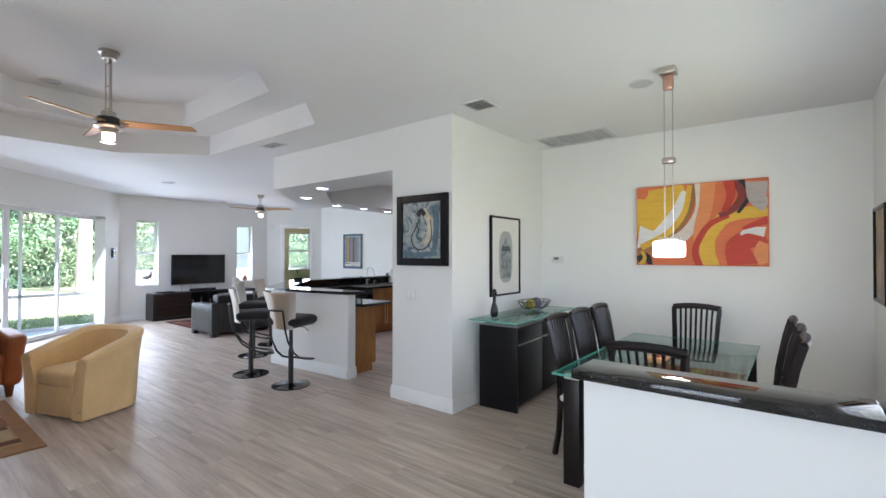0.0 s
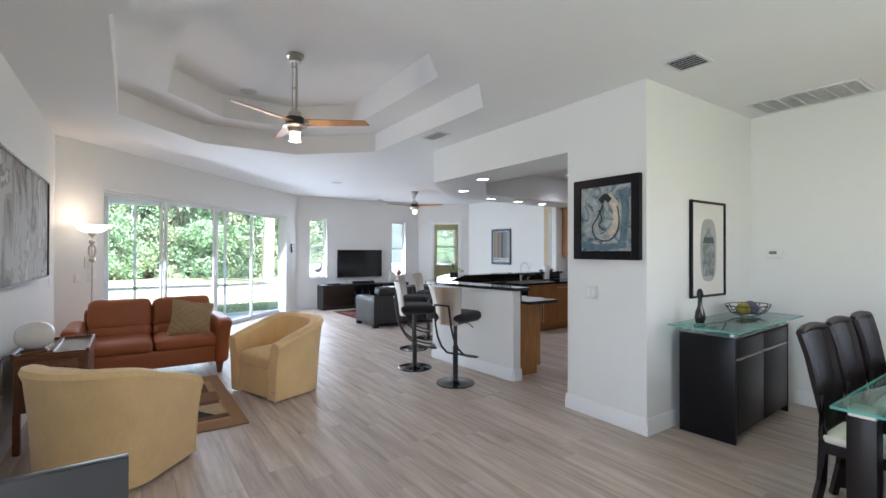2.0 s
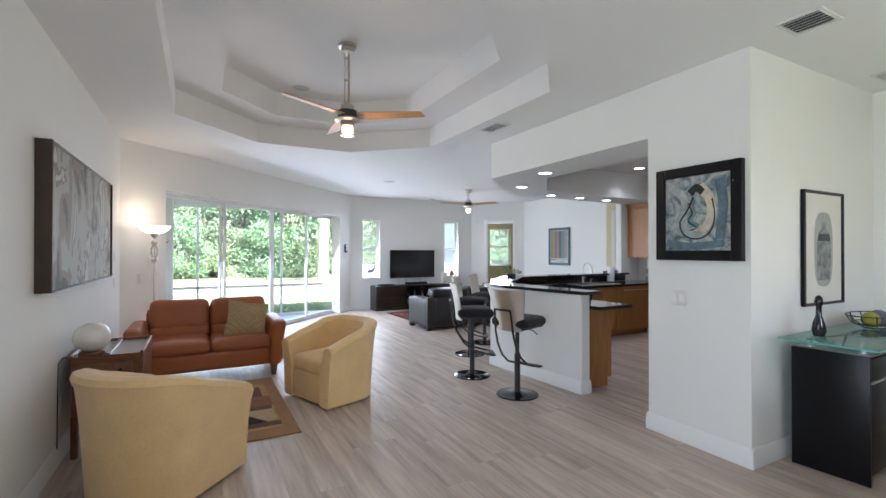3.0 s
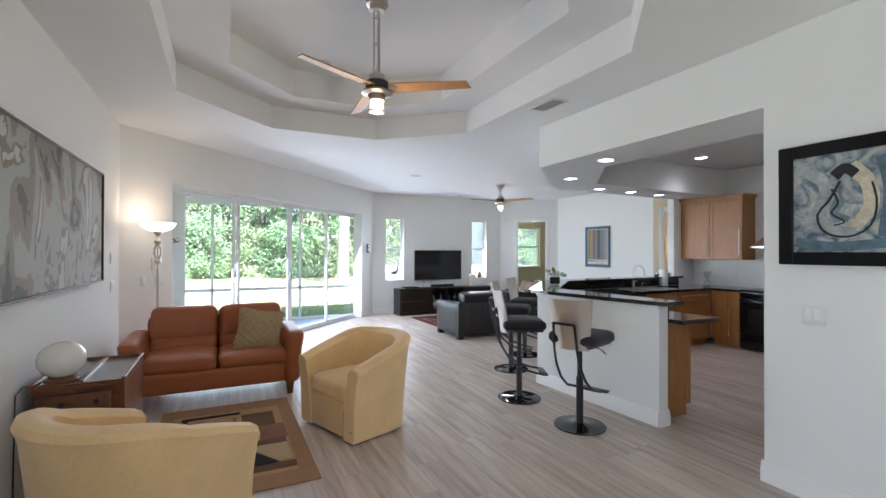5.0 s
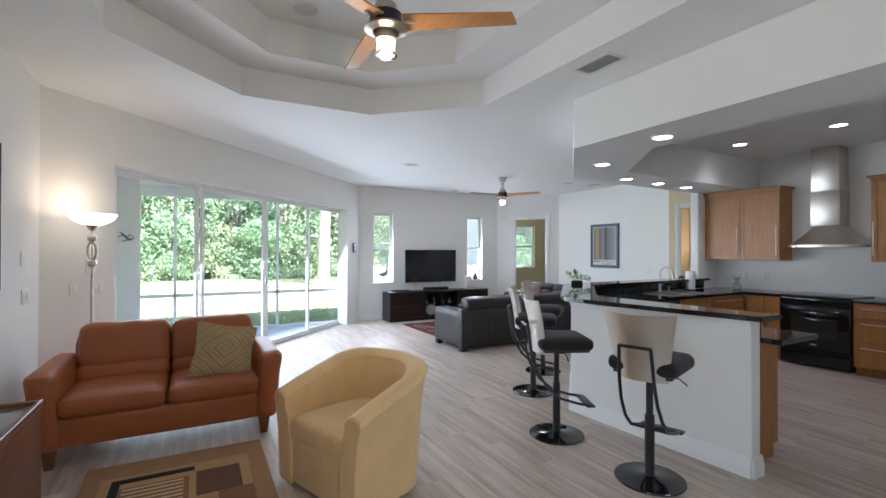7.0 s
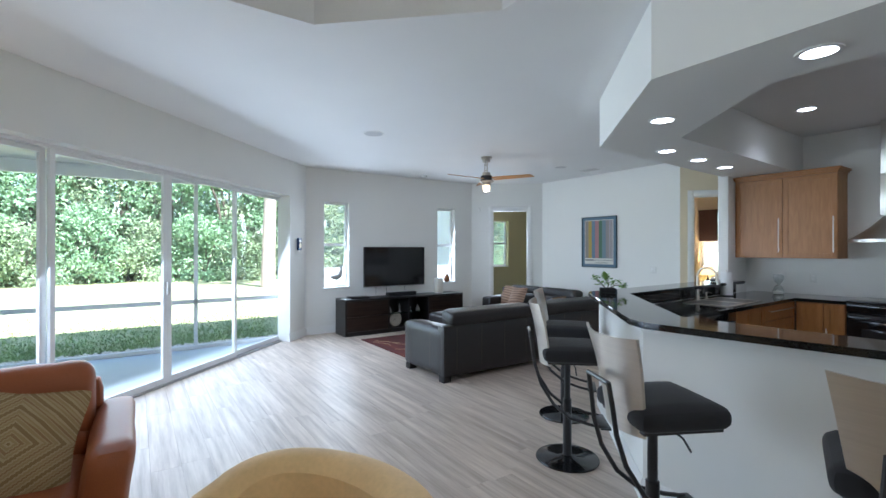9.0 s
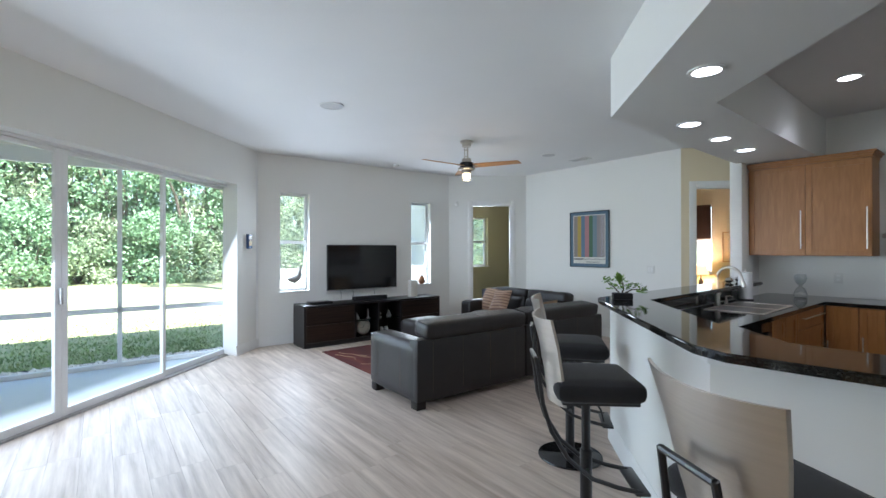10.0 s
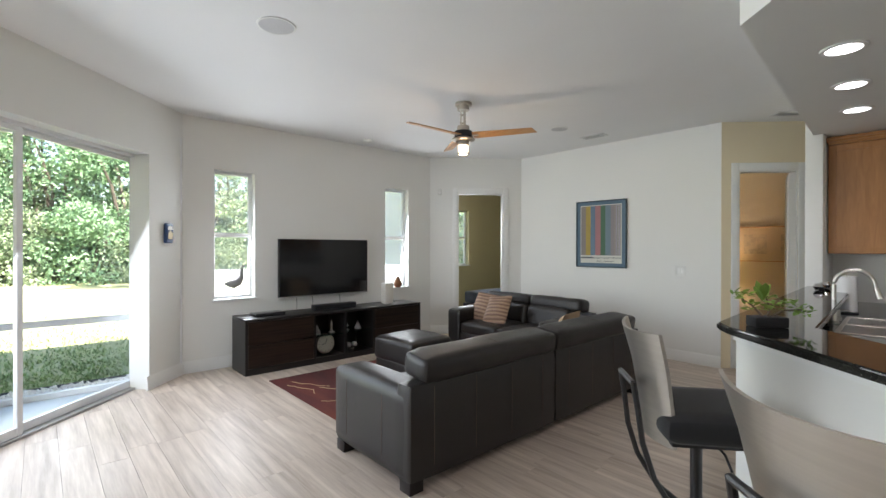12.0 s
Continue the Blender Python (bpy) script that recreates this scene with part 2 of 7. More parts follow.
OPAL = mat("opal_glass", (0.80, 0.78, 0.73), rough=0.22, var=0.01, coat=0.3)
CONCRETE = mat("lanai_concrete", (0.70, 0.76, 0.77), rough=0.8, var=0.05, scale=2, fine=60)
LAWN = ramp_mat("lawn", [(0.3, (0.27, 0.30, 0.14)), (0.7, (0.44, 0.44, 0.25))], 0.9, rough=1.0, detail=8, nrough=0.7, spec=0.1)
GRASSM = mat("grass_blades", (0.27, 0.37, 0.16), rough=0.9, var=0.35, scale=5, fine=40, spec=0.2)
MULCH = mat("dark_edging", (0.02, 0.02, 0.022), rough=0.95, var=0.3)
PEBBLE = mat("pale_gravel", (0.80, 0.77, 0.71), rough=0.85, var=0.2, scale=20)
BARK = mat("bark", (0.14, 0.115, 0.09), rough=0.95, var=0.3, scale=8, bump=0.6, bump_scale=20)
PALMBARK = mat("palm_bark", (0.42, 0.34, 0.29), rough=0.95, var=0.2, scale=8, bump=0.6, bump_scale=12)


def leaf_mat(name, a, c):
    m = ramp_mat(name, [(0.25, a), (0.75, c)], 0.8, rough=0.55, detail=4, spec=0.35)
    nt = m.node_tree
    b = nt.nodes["Principled BSDF"]
    g = nt.nodes.new("ShaderNodeNewGeometry")
    h = nt.nodes.new("ShaderNodeHueSaturation")
    r = nt.nodes.new("ShaderNodeMapRange")
    r.inputs["To Min"].default_value, r.inputs["To Max"].default_value = 0.55, 1.5
    nt.links.new(g.outputs["Random Per Island"], r.inputs["Value"])
    nt.links.new(r.outputs[0], h.inputs["Value"])
    nt.links.new(b.inputs["Base Color"].links[0].from_socket, h.inputs["Color"])
    nt.links.new(h.outputs[0], b.inputs["Base Color"])
    return m


LEAF = leaf_mat("leaves", (0.12, 0.22, 0.105), (0.27, 0.42, 0.24))
LEAF2 = leaf_mat("leaves_olive", (0.15, 0.22, 0.11), (0.32, 0.40, 0.24))
FROND = leaf_mat("palm_fronds", (0.14, 0.16, 0.05), (0.32, 0.28, 0.12))
BUSH = leaf_mat("houseplant_leaves", (0.12, 0.25, 0.04), (0.25, 0.40, 0.09))

# ---- mesh helpers ----
def link_mesh(name, bm, material, smooth=True):
    if smooth:
        for f in bm.faces:
            f.smooth = True
        for e in bm.edges:
            if len(e.link_faces) == 2 and e.calc_face_angle(0) > 0.6:
                e.smooth = False
    me = bpy.data.meshes.new(name)
    bm.normal_update()
    bm.to_mesh(me)
    bm.free()
    me.materials.append(material)
    return new(name, me)


def part(name, bm, material, parent, label=""):
    ob = link_mesh(name, bm, material)
    ob.parent = parent
    if label:
        ob["label"] = label
    return ob


def thing(name, label, category, m=None, group="", kind=""):
    ob = new(name)
    ob.empty_display_size = 0.1
    if m is not None:
        ob.matrix_basis = m
    return tagged(ob, label, category, group, kind)


def single(name, bm, material, label, category, m=None, group="", kind=""):
    ob = link_mesh(name, bm, material)
    if m is not None:
        ob.matrix_basis = m
    return tagged(ob, label, category, group, kind)


def B():
    return bmesh.new()


def box(bm, x0, x1, y0, y1, z0, z1, bev=0.0, seg=2):
    r = bmesh.ops.create_cube(bm, size=1.0, matrix=Matrix.LocRotScale(((x0 + x1) / 2, (y0 + y1) / 2, (z0 + z1) / 2), None, (abs(x1 - x0), abs(y1 - y0), abs(z1 - z0))))
    if bev:
        es = list({e for v in r["verts"] for e in v.link_edges})
        bmesh.ops.bevel(bm, geom=es, offset=bev, segments=seg, affect="EDGES", profile=0.5)
    return bm


def bx(*a, **k):
    return box(B(), *a, **k)


def prism(bm, poly, z0, z1):
    """A solid over a plan polygon (counter-clockwise)."""
    lo = [bm.verts.new((x, y, z0)) for x, y in poly]
    hi = [bm.verts.new((x, y, z1)) for x, y in poly]
    n = len(poly)
    bm.faces.new(hi)
    bm.faces.new(lo[::-1])
    for i in range(n):
        bm.faces.new((lo[i], lo[(i + 1) % n], hi[(i + 1) % n], hi[i]))
    return bm


def prism_x(bm, poly, x0, x1):
    """A solid over a (y, z) outline, from x0 to x1."""
    lo = [bm.verts.new((x0, y, z)) for y, z in poly]
    hi = [bm.verts.new((x1, y, z)) for y, z in poly]
    bm.faces.new(lo[::-1]), bm.faces.new(hi)
    for i in range(len(poly)):
        j = (i + 1) % len(poly)
        bm.faces.new((lo[i], lo[j], hi[j], hi[i]))
    bmesh.ops.recalc_face_normals(bm, faces=bm.faces)
    return bm


def lathe(bm, prof, seg=32, cx=0.0, cy=0.0):
    """Turns (radius, height) points about a vertical axis."""
    rings = []
    for r, z in prof:
        if r < 1e-5:
            rings.append([bm.verts.new((cx, cy, z))])
        else:
            rings.append([bm.verts.new((cx + r * math.cos(2 * math.pi * i / seg), cy + r * math.sin(2 * math.pi * i / seg), z)) for i in range(seg)])
    for a, c in zip(rings, rings[1:]):
        for i in range(seg):
            j = (i + 1) % seg
            if len(a) == 1 and len(c) > 1:
                bm.faces.new((a[0], c[j], c[i]))
            elif len(c) == 1 and len(a) > 1:
                bm.faces.new((a[i], a[j], c[0]))
            elif len(a) > 1:
                bm.faces.new((a[i], a[j], c[j], c[i]))
    bmesh.ops.recalc_face_normals(bm, faces=bm.faces)
    return bm


def rod(bm, pts, r, seg=10, r2=None):
    """A round bar along a line of points."""
    pts = [Vector(p) for p in pts]
    rings = []
    up = Vector((0, 0, 1))
    for i, p in enumerate(pts):
        d = (pts[min(i + 1, len(pts) - 1)] - pts[max(i - 1, 0)]).normalized()
        side = d.cross(up)
        if side.length < 0.05:
            side = d.cross(Vector((1, 0, 0)))
        side.normalize()
        w = side.cross(d)
        rr = r + ((r2 if r2 is not None else r) - r) * i / max(1, len(pts) - 1)
        rings.append([bm.verts.new(p + rr * (side * math.cos(2 * math.pi * k / seg) + w * math.sin(2 * math.pi * k / seg))) for k in range(seg)])
    for a, c in zip(rings, rings[1:]):
        for k in range(seg):
            bm.faces.new((a[k], a[(k + 1) % seg], c[(k + 1) % seg], c[k]))
    bm.faces.new(rings[0][::-1])
    bm.faces.new(rings[-1])
    bmesh.ops.recalc_face_normals(bm, faces=bm.faces)
    return bm


def soft(bm, cx, cy, cz, sx, sy, sz, r, puff=0.0, n=8, wob=0.0, seed=0):
    """A cushion: a rounded box whose top and bottom swell, with a slight waviness."""
    r = min(r, sx / 2.001, sy / 2.001, sz / 2.001)
    bmesh.ops.create_cube(bm, size=2.0)
    bmesh.ops.subdivide_edges(bm, edges=bm.edges[:], cuts=n, use_grid_fill=True)
    vs = list(bm.verts)
    h = Vector((sx / 2, sy / 2, sz / 2))
    for v in vs:
        u = v.co.copy()
        t = Vector([math.copysign(abs(c) ** 0.8, c) for c in u])
        p = Vector((t.x * h.x, t.y * h.y, t.z * h.z))
        q = Vector([max(-h[i] + r, min(h[i] - r, p[i])) for i in range(3)])
        d = p - q
        if d.length > 1e-6:
            p = q + d.normalized() * r
        k = (1 - u.x * u.x) * (1 - u.y * u.y)
        p.z += puff * k * (1 if u.z > 0 else -1) * abs(u.z)
        if wob:
            w = noise.noise(Vector((p.x * 5 + seed, p.y * 5, p.z * 5)))
            p += u.normalized() * w * wob
        v.co = p + Vector((cx, cy, cz))
    return bm


def turn(bm, m, verts=None):
    bmesh.ops.transform(bm, matrix=m, verts=verts or bm.verts)
    return bm


def wall_cells(a, c, z0, z1, thick, holes):
    """A wall from plan point a to c, its inner face on that line, its thickness to the right, with openings (s0, s1, z0, z1)."""
    a, c = Vector(a), Vector(c)
    L = (c - a).length
    u = (c - a) / L
    nrm = Vector((u.y, -u.x))
    ss = sorted({0.0, L, *[h[0] for h in holes], *[h[1] for h in holes]})
    zs = sorted({z0, z1, *[h[2] for h in holes], *[h[3] for h in holes]})
    on = {}
    for i in range(len(ss) - 1):
        for j in range(len(zs) - 1):
            sm, zm = (ss[i] + ss[i + 1]) / 2, (zs[j] + zs[j + 1]) / 2
            on[i, j] = not any(h[0] < sm < h[1] and h[2] < zm < h[3] for h in holes)
    bm = bmesh.new()
    cache = {}

    def v(i, j, k):
        if (i, j, k) not in cache:
            p = a + u * ss[i] + nrm * (thick * k)
            cache[i, j, k] = bm.verts.new((p.x, p.y, zs[j]))
        return cache[i, j, k]
    for (i, j), o in on.items():
        if not o:
            continue
        bm.faces.new((v(i, j, 0), v(i, j + 1, 0), v(i + 1, j + 1, 0), v(i + 1, j, 0)))
        bm.faces.new((v(i, j, 1), v(i + 1, j, 1), v(i + 1, j + 1, 1), v(i, j + 1, 1)))
        for di, dj, quad in ((-1, 0, ((i, j), (i, j + 1))), (1, 0, ((i + 1, j + 1), (i + 1, j))), (0, -1, ((i + 1, j), (i, j))), (0, 1, ((i, j + 1), (i + 1, j + 1)))):
            if not on.get((i + di, j + dj), False):
                (p, q), (r_, s_) = quad
                bm.faces.new((v(p, q, 0), v(p, q, 1), v(r_, s_, 1), v(r_, s_, 0)))
    bmesh.ops.recalc_face_normals(bm, faces=bm.faces)
    return bm


def line_pose(a, c, s=0.0, out=0.0, z=0.0):
    """A pose on a line: x along it, y to its left, z up, moved out to its right."""
    a, c = Vector(a), Vector(c)
    u = (c - a).normalized()
    p = a + u * s + Vector((u.y, -u.x)) * out
    return Matrix.Translation((p.x, p.y, z)) @ Matrix.Rotation(math.atan2(u.y, u.x), 4, "Z")


def wall_pose(a, c):
    """A pose at a wall's start: y outward through the wall, x backwards along it."""
    return line_pose(a, c) @ Matrix.Rotation(math.pi, 4, "Z")

# ---- structure ----
H = 2.895
WY = -0.21
A0, B0 = (-7.62, WY), (-11.98, 4.02)
ROOM = [A0, (-2.6, WY), (-2.6, -1.6), (0.62, -1.6), (0.62, 5.95), (-2.53, 5.95), (-2.53, 3.99), (-3.34, 4.0), (-3.34, 8.6), (-7.05, 8.6), (-7.05, 8.07), (-7.18, 8.07), (-7.18, 9.71), (-8.08, 8.81), (-11.04, 8.81), (-11.98, 7.62), B0]


def structure(name, bm, material, label, category="wall"):
    return single(name, bm, material, label, category, kind="structure")


def wall(name, a, c, thick=0.12, holes=(), label="smooth off-white painted interior wall", material=None, z1=H + 0.02):
    return structure(name, wall_cells(a, c, -0.02, z1, thick, holes), material or WALL, label)


wall("wall_painting", (-7.62, WY), (-2.6, WY))
wall("wall_foyer_side", (-2.6, WY), (-2.6, -1.6))
wall("wall_entry", (-2.6, -1.6), (0.62, -1.6), holes=[(0.85, 2.55, 0.0, 2.35)])
# the hole is for the added dining window
wall("wall_dining_east", (0.62, -1.6), (0.62, 5.95), holes=[(4.35, 6.45, 0.85, 2.2)])
wall("wall_mural", (0.74, 5.95), (-2.65, 5.95))
wall("wall_column", (-2.53, 5.95), (-2.53, 3.99), thick=0.1)
wall("wall_column_face", (-2.53, 3.99), (-3.34, 4.0), thick=0.1)
wall("wall_kitchen_east", (-3.34, 4.0), (-3.34, 8.6))
wall("wall_kitchen_back", (-3.22, 8.6), (-7.05, 8.6))
structure("wall_kitchen_stub", bx(-7.18, -7.05, 8.07, 9.8, -0.02, H + 0.02, bev=0.012), WALL, "narrow off-white wall end beside the kitchen cabinets")
D2A, D2B = (-7.18, 9.71), (-8.08, 8.81)
# this wall is pale tan, its neighbours off-white
wall("wall_bedroom_door", D2A, D2B, holes=[(0.41, 1.08, -0.02, 2.33)], label="pale tan painted wall round the bedroom doorway", material=mat("hall_wall_paint", (0.80, 0.70, 0.51), rough=0.75, var=0.015, scale=1.5, fine=300, spec=0.25))
wall("wall_stripe", (-8.08, 8.81), (-11.04, 8.81))
D1A, D1B = (-11.04, 8.81), (-11.98, 7.62)
wall("wall_den_door", D1A, D1B, holes=[(0.305, 1.06, -0.02, 2.315)])
wall("wall_tv", (-11.98, 7.62), B0, thick=0.2, holes=[(0.45, 0.89, 0.80, 2.32), (2.82, 3.28, 0.80, 2.32)])
SL0, SL1, SLH = 0.66, 5.53, 2.335
wall("wall_slider", B0, A0, thick=0.2, holes=[(6.0747 - SL1, 6.0747 - SL0, -0.02, SLH)])

floor = structure("floor", prism(B(), [tuple(Vector(p) + Vector((-0.6915, -0.723)) * 0.14) if p in (A0, B0) else p for p in ROOM], -0.10, -0.004), SUB, "grey-beige wood-look vinyl plank floor", "floor")

# ceiling with the octagonal tray
TRAY = [(-2.94, 1.33), (-2.94, 2.52), (-3.86, 3.38), (-6.27, 3.40), (-7.07, 2.53), (-7.07, 1.31), (-6.17, 0.44), (-3.80, 0.44)]


def ring(bm, outer, inner, z):
    vo, vi = [bm.verts.new((x, y, z)) for x, y in outer], [bm.verts.new((x, y, z)) for x, y in inner]
    es = [bm.edges.new((v[i], v[(i + 1) % len(v)])) for v in (vo, vi) for i in range(len(v))]
    bmesh.ops.triangle_fill(bm, use_beauty=True, use_dissolve=False, edges=es)
    return bm


def shrink(poly, d):
    """The same octagon, its sides moved inward by d."""
    out, n = [], len(poly)
    for i in range(n):
        p0, p1, p2 = (Vector(poly[(i + k) % n]) for k in (-1, 0, 1))
        u, w = (p1 - p0).normalized(), (p2 - p1).normalized()
        n1, n2 = Vector((-u.y, u.x)), Vector((-w.y, w.x))
        b = (n1 + n2).normalized()
        out.append(tuple(p1 + b * (d / b.dot(n1))))
    return out


def band(bm, poly, z0, z1):
    for i in range(len(poly)):
        a, c = poly[i], poly[(i + 1) % len(poly)]
        bm.faces.new([bm.verts.new(p) for p in ((*a, z0), (*c, z0), (*c, z1), (*a, z1))])
    return bm


T2 = shrink(TRAY, 0.42)
Z1, Z2 = H + 0.26, H + 0.55
cb = ring(B(), ROOM, TRAY, H)
band(cb, TRAY, H, Z1)
ring(cb, TRAY, T2, Z1)
band(cb, T2, Z1, Z2)
cb.faces.new([cb.verts.new((*p, Z2)) for p in T2])
structure("ceiling", cb, CEIL, "white textured ceiling with a stepped octagonal tray", "ceiling")
# unseen deck casts the house shadow; its east end shades the added dining window
structure("roof", bx(-12.75, 4.2, -6.5, 12.6, 3.62, 3.8), CEIL, "flat roof deck above the rooms", "roof")
# unseen boards that cut off low sun under both roof edges
for i, p in enumerate([(-12.65, -6.4, -12.45, 7.6), (4.0, -6.4, 4.1, 12.5)]):
    structure("roof_fascia", bx(p[0], p[2], p[1], p[3], 2.62, 3.62), FRAMEW, "white fascia under the roof edge", "fascia")
structure("lanai_ceiling", prism(B(), [(-12.44, -6.3), (-7.9, -6.3), (-7.72, -0.34), (-12.44, 4.25)], 2.62, 2.70), mat("lanai_cream", (0.78, 0.75, 0.66), rough=0.8), "cream lanai ceiling outside the sliding doors", "ceiling")
structure("lanai_side_wall", bx(-10.78, -10.62, -3.2, 0.22, -0.02, 2.62, bev=0.01), WALL, "white outside wall beside the lanai", "wall")
structure("exterior_wall", bx(-7.9, -7.7, -6.3, -0.42, -0.2, 2.62), WALL, "pale outside wall at the end of the lanai", "wall")

# kitchen soffit with its raised middle
SO = [(-3.34, 4.0), (-5.705, 4.025), (-6.95, 5.24), (-7.12, 8.07)]
SI = [(-3.34, 4.65), (-5.33, 4.64), (-6.315, 5.50), (-6.40, 8.07)]
sb = B()
for z in (2.44, H - 0.003):
    for i in range(3):
        sb.faces.new([sb.verts.new((*p, z)) for p in (SO[i], SO[i + 1], SI[i + 1], SI[i])])
for P in (SO, SI):
    for i in range(3):
        sb.faces.new([sb.verts.new((*p, z)) for p, z in ((P[i], 2.44), (P[i + 1], 2.44), (P[i + 1], H - 0.003), (P[i], H - 0.003))])
bmesh.ops.remove_doubles(sb, verts=sb.verts, dist=1e-4)
bmesh.ops.recalc_face_normals(sb, faces=sb.faces)
structure("kitchen_soffit", sb, WALL, "off-white angled soffit over the kitchen bar", "soffit")
structure("kitchen_soffit_end", bx(-7.045, -6.40, 8.07, 8.597, 2.44, H - 0.004), WALL, "off-white soffit end against the kitchen wall", "soffit")


def baseboard(a, c, name="baseboard", h=0.135):
    """A stepped skirting along a wall's inner face."""
    a, c = Vector(a), Vector(c)
    L = (c - a).length
    bm = B()
    prof = [(0, 0), (0.018, 0), (0.018, h * 0.62), (0.013, h * 0.70), (0.013, h * 0.80), (0.007, h * 0.92), (0.003, h), (0, h)]
    r0 = [bm.verts.new((0, y, z)) for y, z in prof]
    r1 = [bm.verts.new((L, y, z)) for y, z in prof]
    n = len(prof)
    for i in range(n):
        bm.faces.new((r0[i], r1[i], r1[(i + 1) % n], r0[(i + 1) % n]))
    bm.faces.new(r0[::-1]), bm.faces.new(r1)
    bmesh.ops.recalc_face_normals(bm, faces=bm.faces)
    ob = single(name, bm, TRIM, "white moulded baseboard along the wall", "baseboard", line_pose(a, c, 0, -0.001), kind="structure")
    return ob


def along(a, c, s):
    a, c = Vector(a), Vector(c)
    return tuple(a + (c - a).normalized() * s)


for a, c in (((-7.62, WY), (-2.6, WY)), ((0.62, 2.6), (0.62, 5.95)), ((0.62, 5.95), (-2.53, 5.95)), ((-2.53, 5.95), (-2.53, 3.975)), ((-2.515, 3.99), (-3.355, 4.0)), ((-3.34, 4.0), (-3.34, 6.0)),
             ((-8.08, 8.81), (-11.04, 8.81)), (D1A, along(D1A, D1B, 0.22)), (along(D1A, D1B, 1.12), D1B), ((-11.98, 7.62), B0), (B0, along(B0, A0, 0.59)), (along(A0, B0, 0.62), A0)):
    baseboard(a, c)


# windows and sliding doors
def sash_window(name, a, c, s0, s1, z0, z1, label):
    t = thing(name, label, "window", wall_pose(a, c), kind="structure")
    s0, s1 = -s1, -s0
    w = 0.035
    fr = B()
    for q in ((s0, s0 + w, z0, z1), (s1 - w, s1, z0, z1), (s0 + w, s1 - w, z0, z0 + w), (s0 + w, s1 - w, z1 - w, z1)):
        box(fr, q[0], q[1], 0.10, 0.16, q[2], q[3], bev=0.004, seg=1)
    part("window_frame", fr, FRAMEW, t)
    zm = (z0 + z1) / 2
    part("meeting_rail", bx(s0 + w, s1 - w, 0.09, 0.15, zm - 0.025, zm + 0.025, bev=0.005), FRAMEW, t)
    for k, (za, zb) in enumerate(((z0 + w, zm - 0.025), (zm + 0.025, z1 - w))):
        p = part("pane", bx(s0 + w, s1 - w, 0.128, 0.132, za, zb), GLASS, t)
        p.visible_shadow = False
    # added sheet that whitens the view outside like glare on the panes
    sc_ = part("insect_screen", bx(s0 + w, s1 - w, 0.152, 0.153, z0 + w, z1 - w), PANE_HAZE, t, "fine pale insect screen")
    sc_.visible_shadow = False
    part("window_sill", bx(s0 - 0.02, s1 + 0.02, -0.025, 0.10, z0 - 0.022, z0 + 0.003, bev=0.006), TRIM, t)
    return t


sash_window("window_1", (-11.98, 7.62), B0, 0.45, 0.89, 0.80, 2.32, "tall narrow white sash window with a sill")
sash_window("window_2", (-11.98, 7.62), B0, 2.82, 3.28, 0.80, 2.32, "tall narrow white sash window with a sill")

sd = thing("door_1", "white aluminium sliding glass door of four panels", "sliding door", line_pose(A0, B0, 0, -0.2), kind="structure")
S = [0.80, 1.93, 3.18, 4.40, 5.62]
fr = B()
box(fr, S[0] - 0.16, S[4] + 0.02, -0.05, 0.05, SLH - 0.03, SLH + 0.0)
box(fr, S[0] - 0.16, S[0] - 0.01, -0.04, 0.04, 0.0, SLH - 0.03)
box(fr, S[4] + 0.0, S[4] + 0.045, -0.05, 0.05, 0.0, SLH - 0.03)
part("frame", fr, FRAMEW, sd)
part("track", bx(S[0] - 0.16, S[4] + 0.02, -0.06, 0.06, -0.002, 0.018, bev=0.004), SILVER, sd)
for i in range(4):
    y = (0.022, -0.022, -0.022, 0.022)[i] if i != 1 else -0.024
    a_, b_ = S[i], S[i + 1]
    f = B()
    sw = 0.045
    wl, wr = (0.045, 0.06) if i == 1 else ((0.06, 0.045) if i == 2 else (0.045, 0.045))
    box(f, a_, a_ + wl, y - 0.018, y + 0.018, 0.02, SLH - 0.032, bev=0.004, seg=1)
    box(f, b_ - wr, b_, y - 0.018, y + 0.018, 0.02, SLH - 0.032, bev=0.004, seg=1)
    box(f, a_ + wl, b_ - wr, y - 0.016, y + 0.016, 0.02, 0.085, bev=0.003, seg=1)
    box(f, a_ + wl, b_ - wr, y - 0.016, y + 0.016, SLH - 0.07, SLH - 0.032, bev=0.003, seg=1)
    p = part("panel_frame", f, FRAMEW, sd)
    g = part("pane", bx(a_ + wl, b_ - wr, y - 0.003, y + 0.003, 0.085, SLH - 0.07), GLASS, p)
    g.visible_shadow = False
part("handle", bx(S[2] - 0.035, S[2] - 0.012, -0.075, -0.04, 0.98, 1.12, bev=0.006), SILVER, sd, "small grey pull handle")


# door casings
def casing(name, a, c, s0, s1, top, label):
    t = thing(name, label, "door frame", wall_pose(a, c), kind="structure")
    s0, s1 = -s1, -s0
    w = 0.085
    part("jamb_casing", bx(s0 - w, s0, -0.018, 0.0, 0.0, top + w, bev=0.006), TRIM, t)
    part("jamb_casing", bx(s1, s1 + w, -0.018, 0.0, 0.0, top + w, bev=0.006), TRIM, t)
    part("head_casing", bx(s0, s1, -0.017, 0.0, top, top + w, bev=0.006), TRIM, t)
    li = B()
    box(li, s0 - 0.001, s0 + 0.018, 0.0, 0.12, 0.0, top)
    box(li, s1 - 0.018, s1 + 0.001, 0.0, 0.12, 0.0, top)
    box(li, s0 + 0.018, s1 - 0.018, 0.0, 0.12, top - 0.018, top + 0.001)
    part("door_lining", li, TRIM, t)
    return t


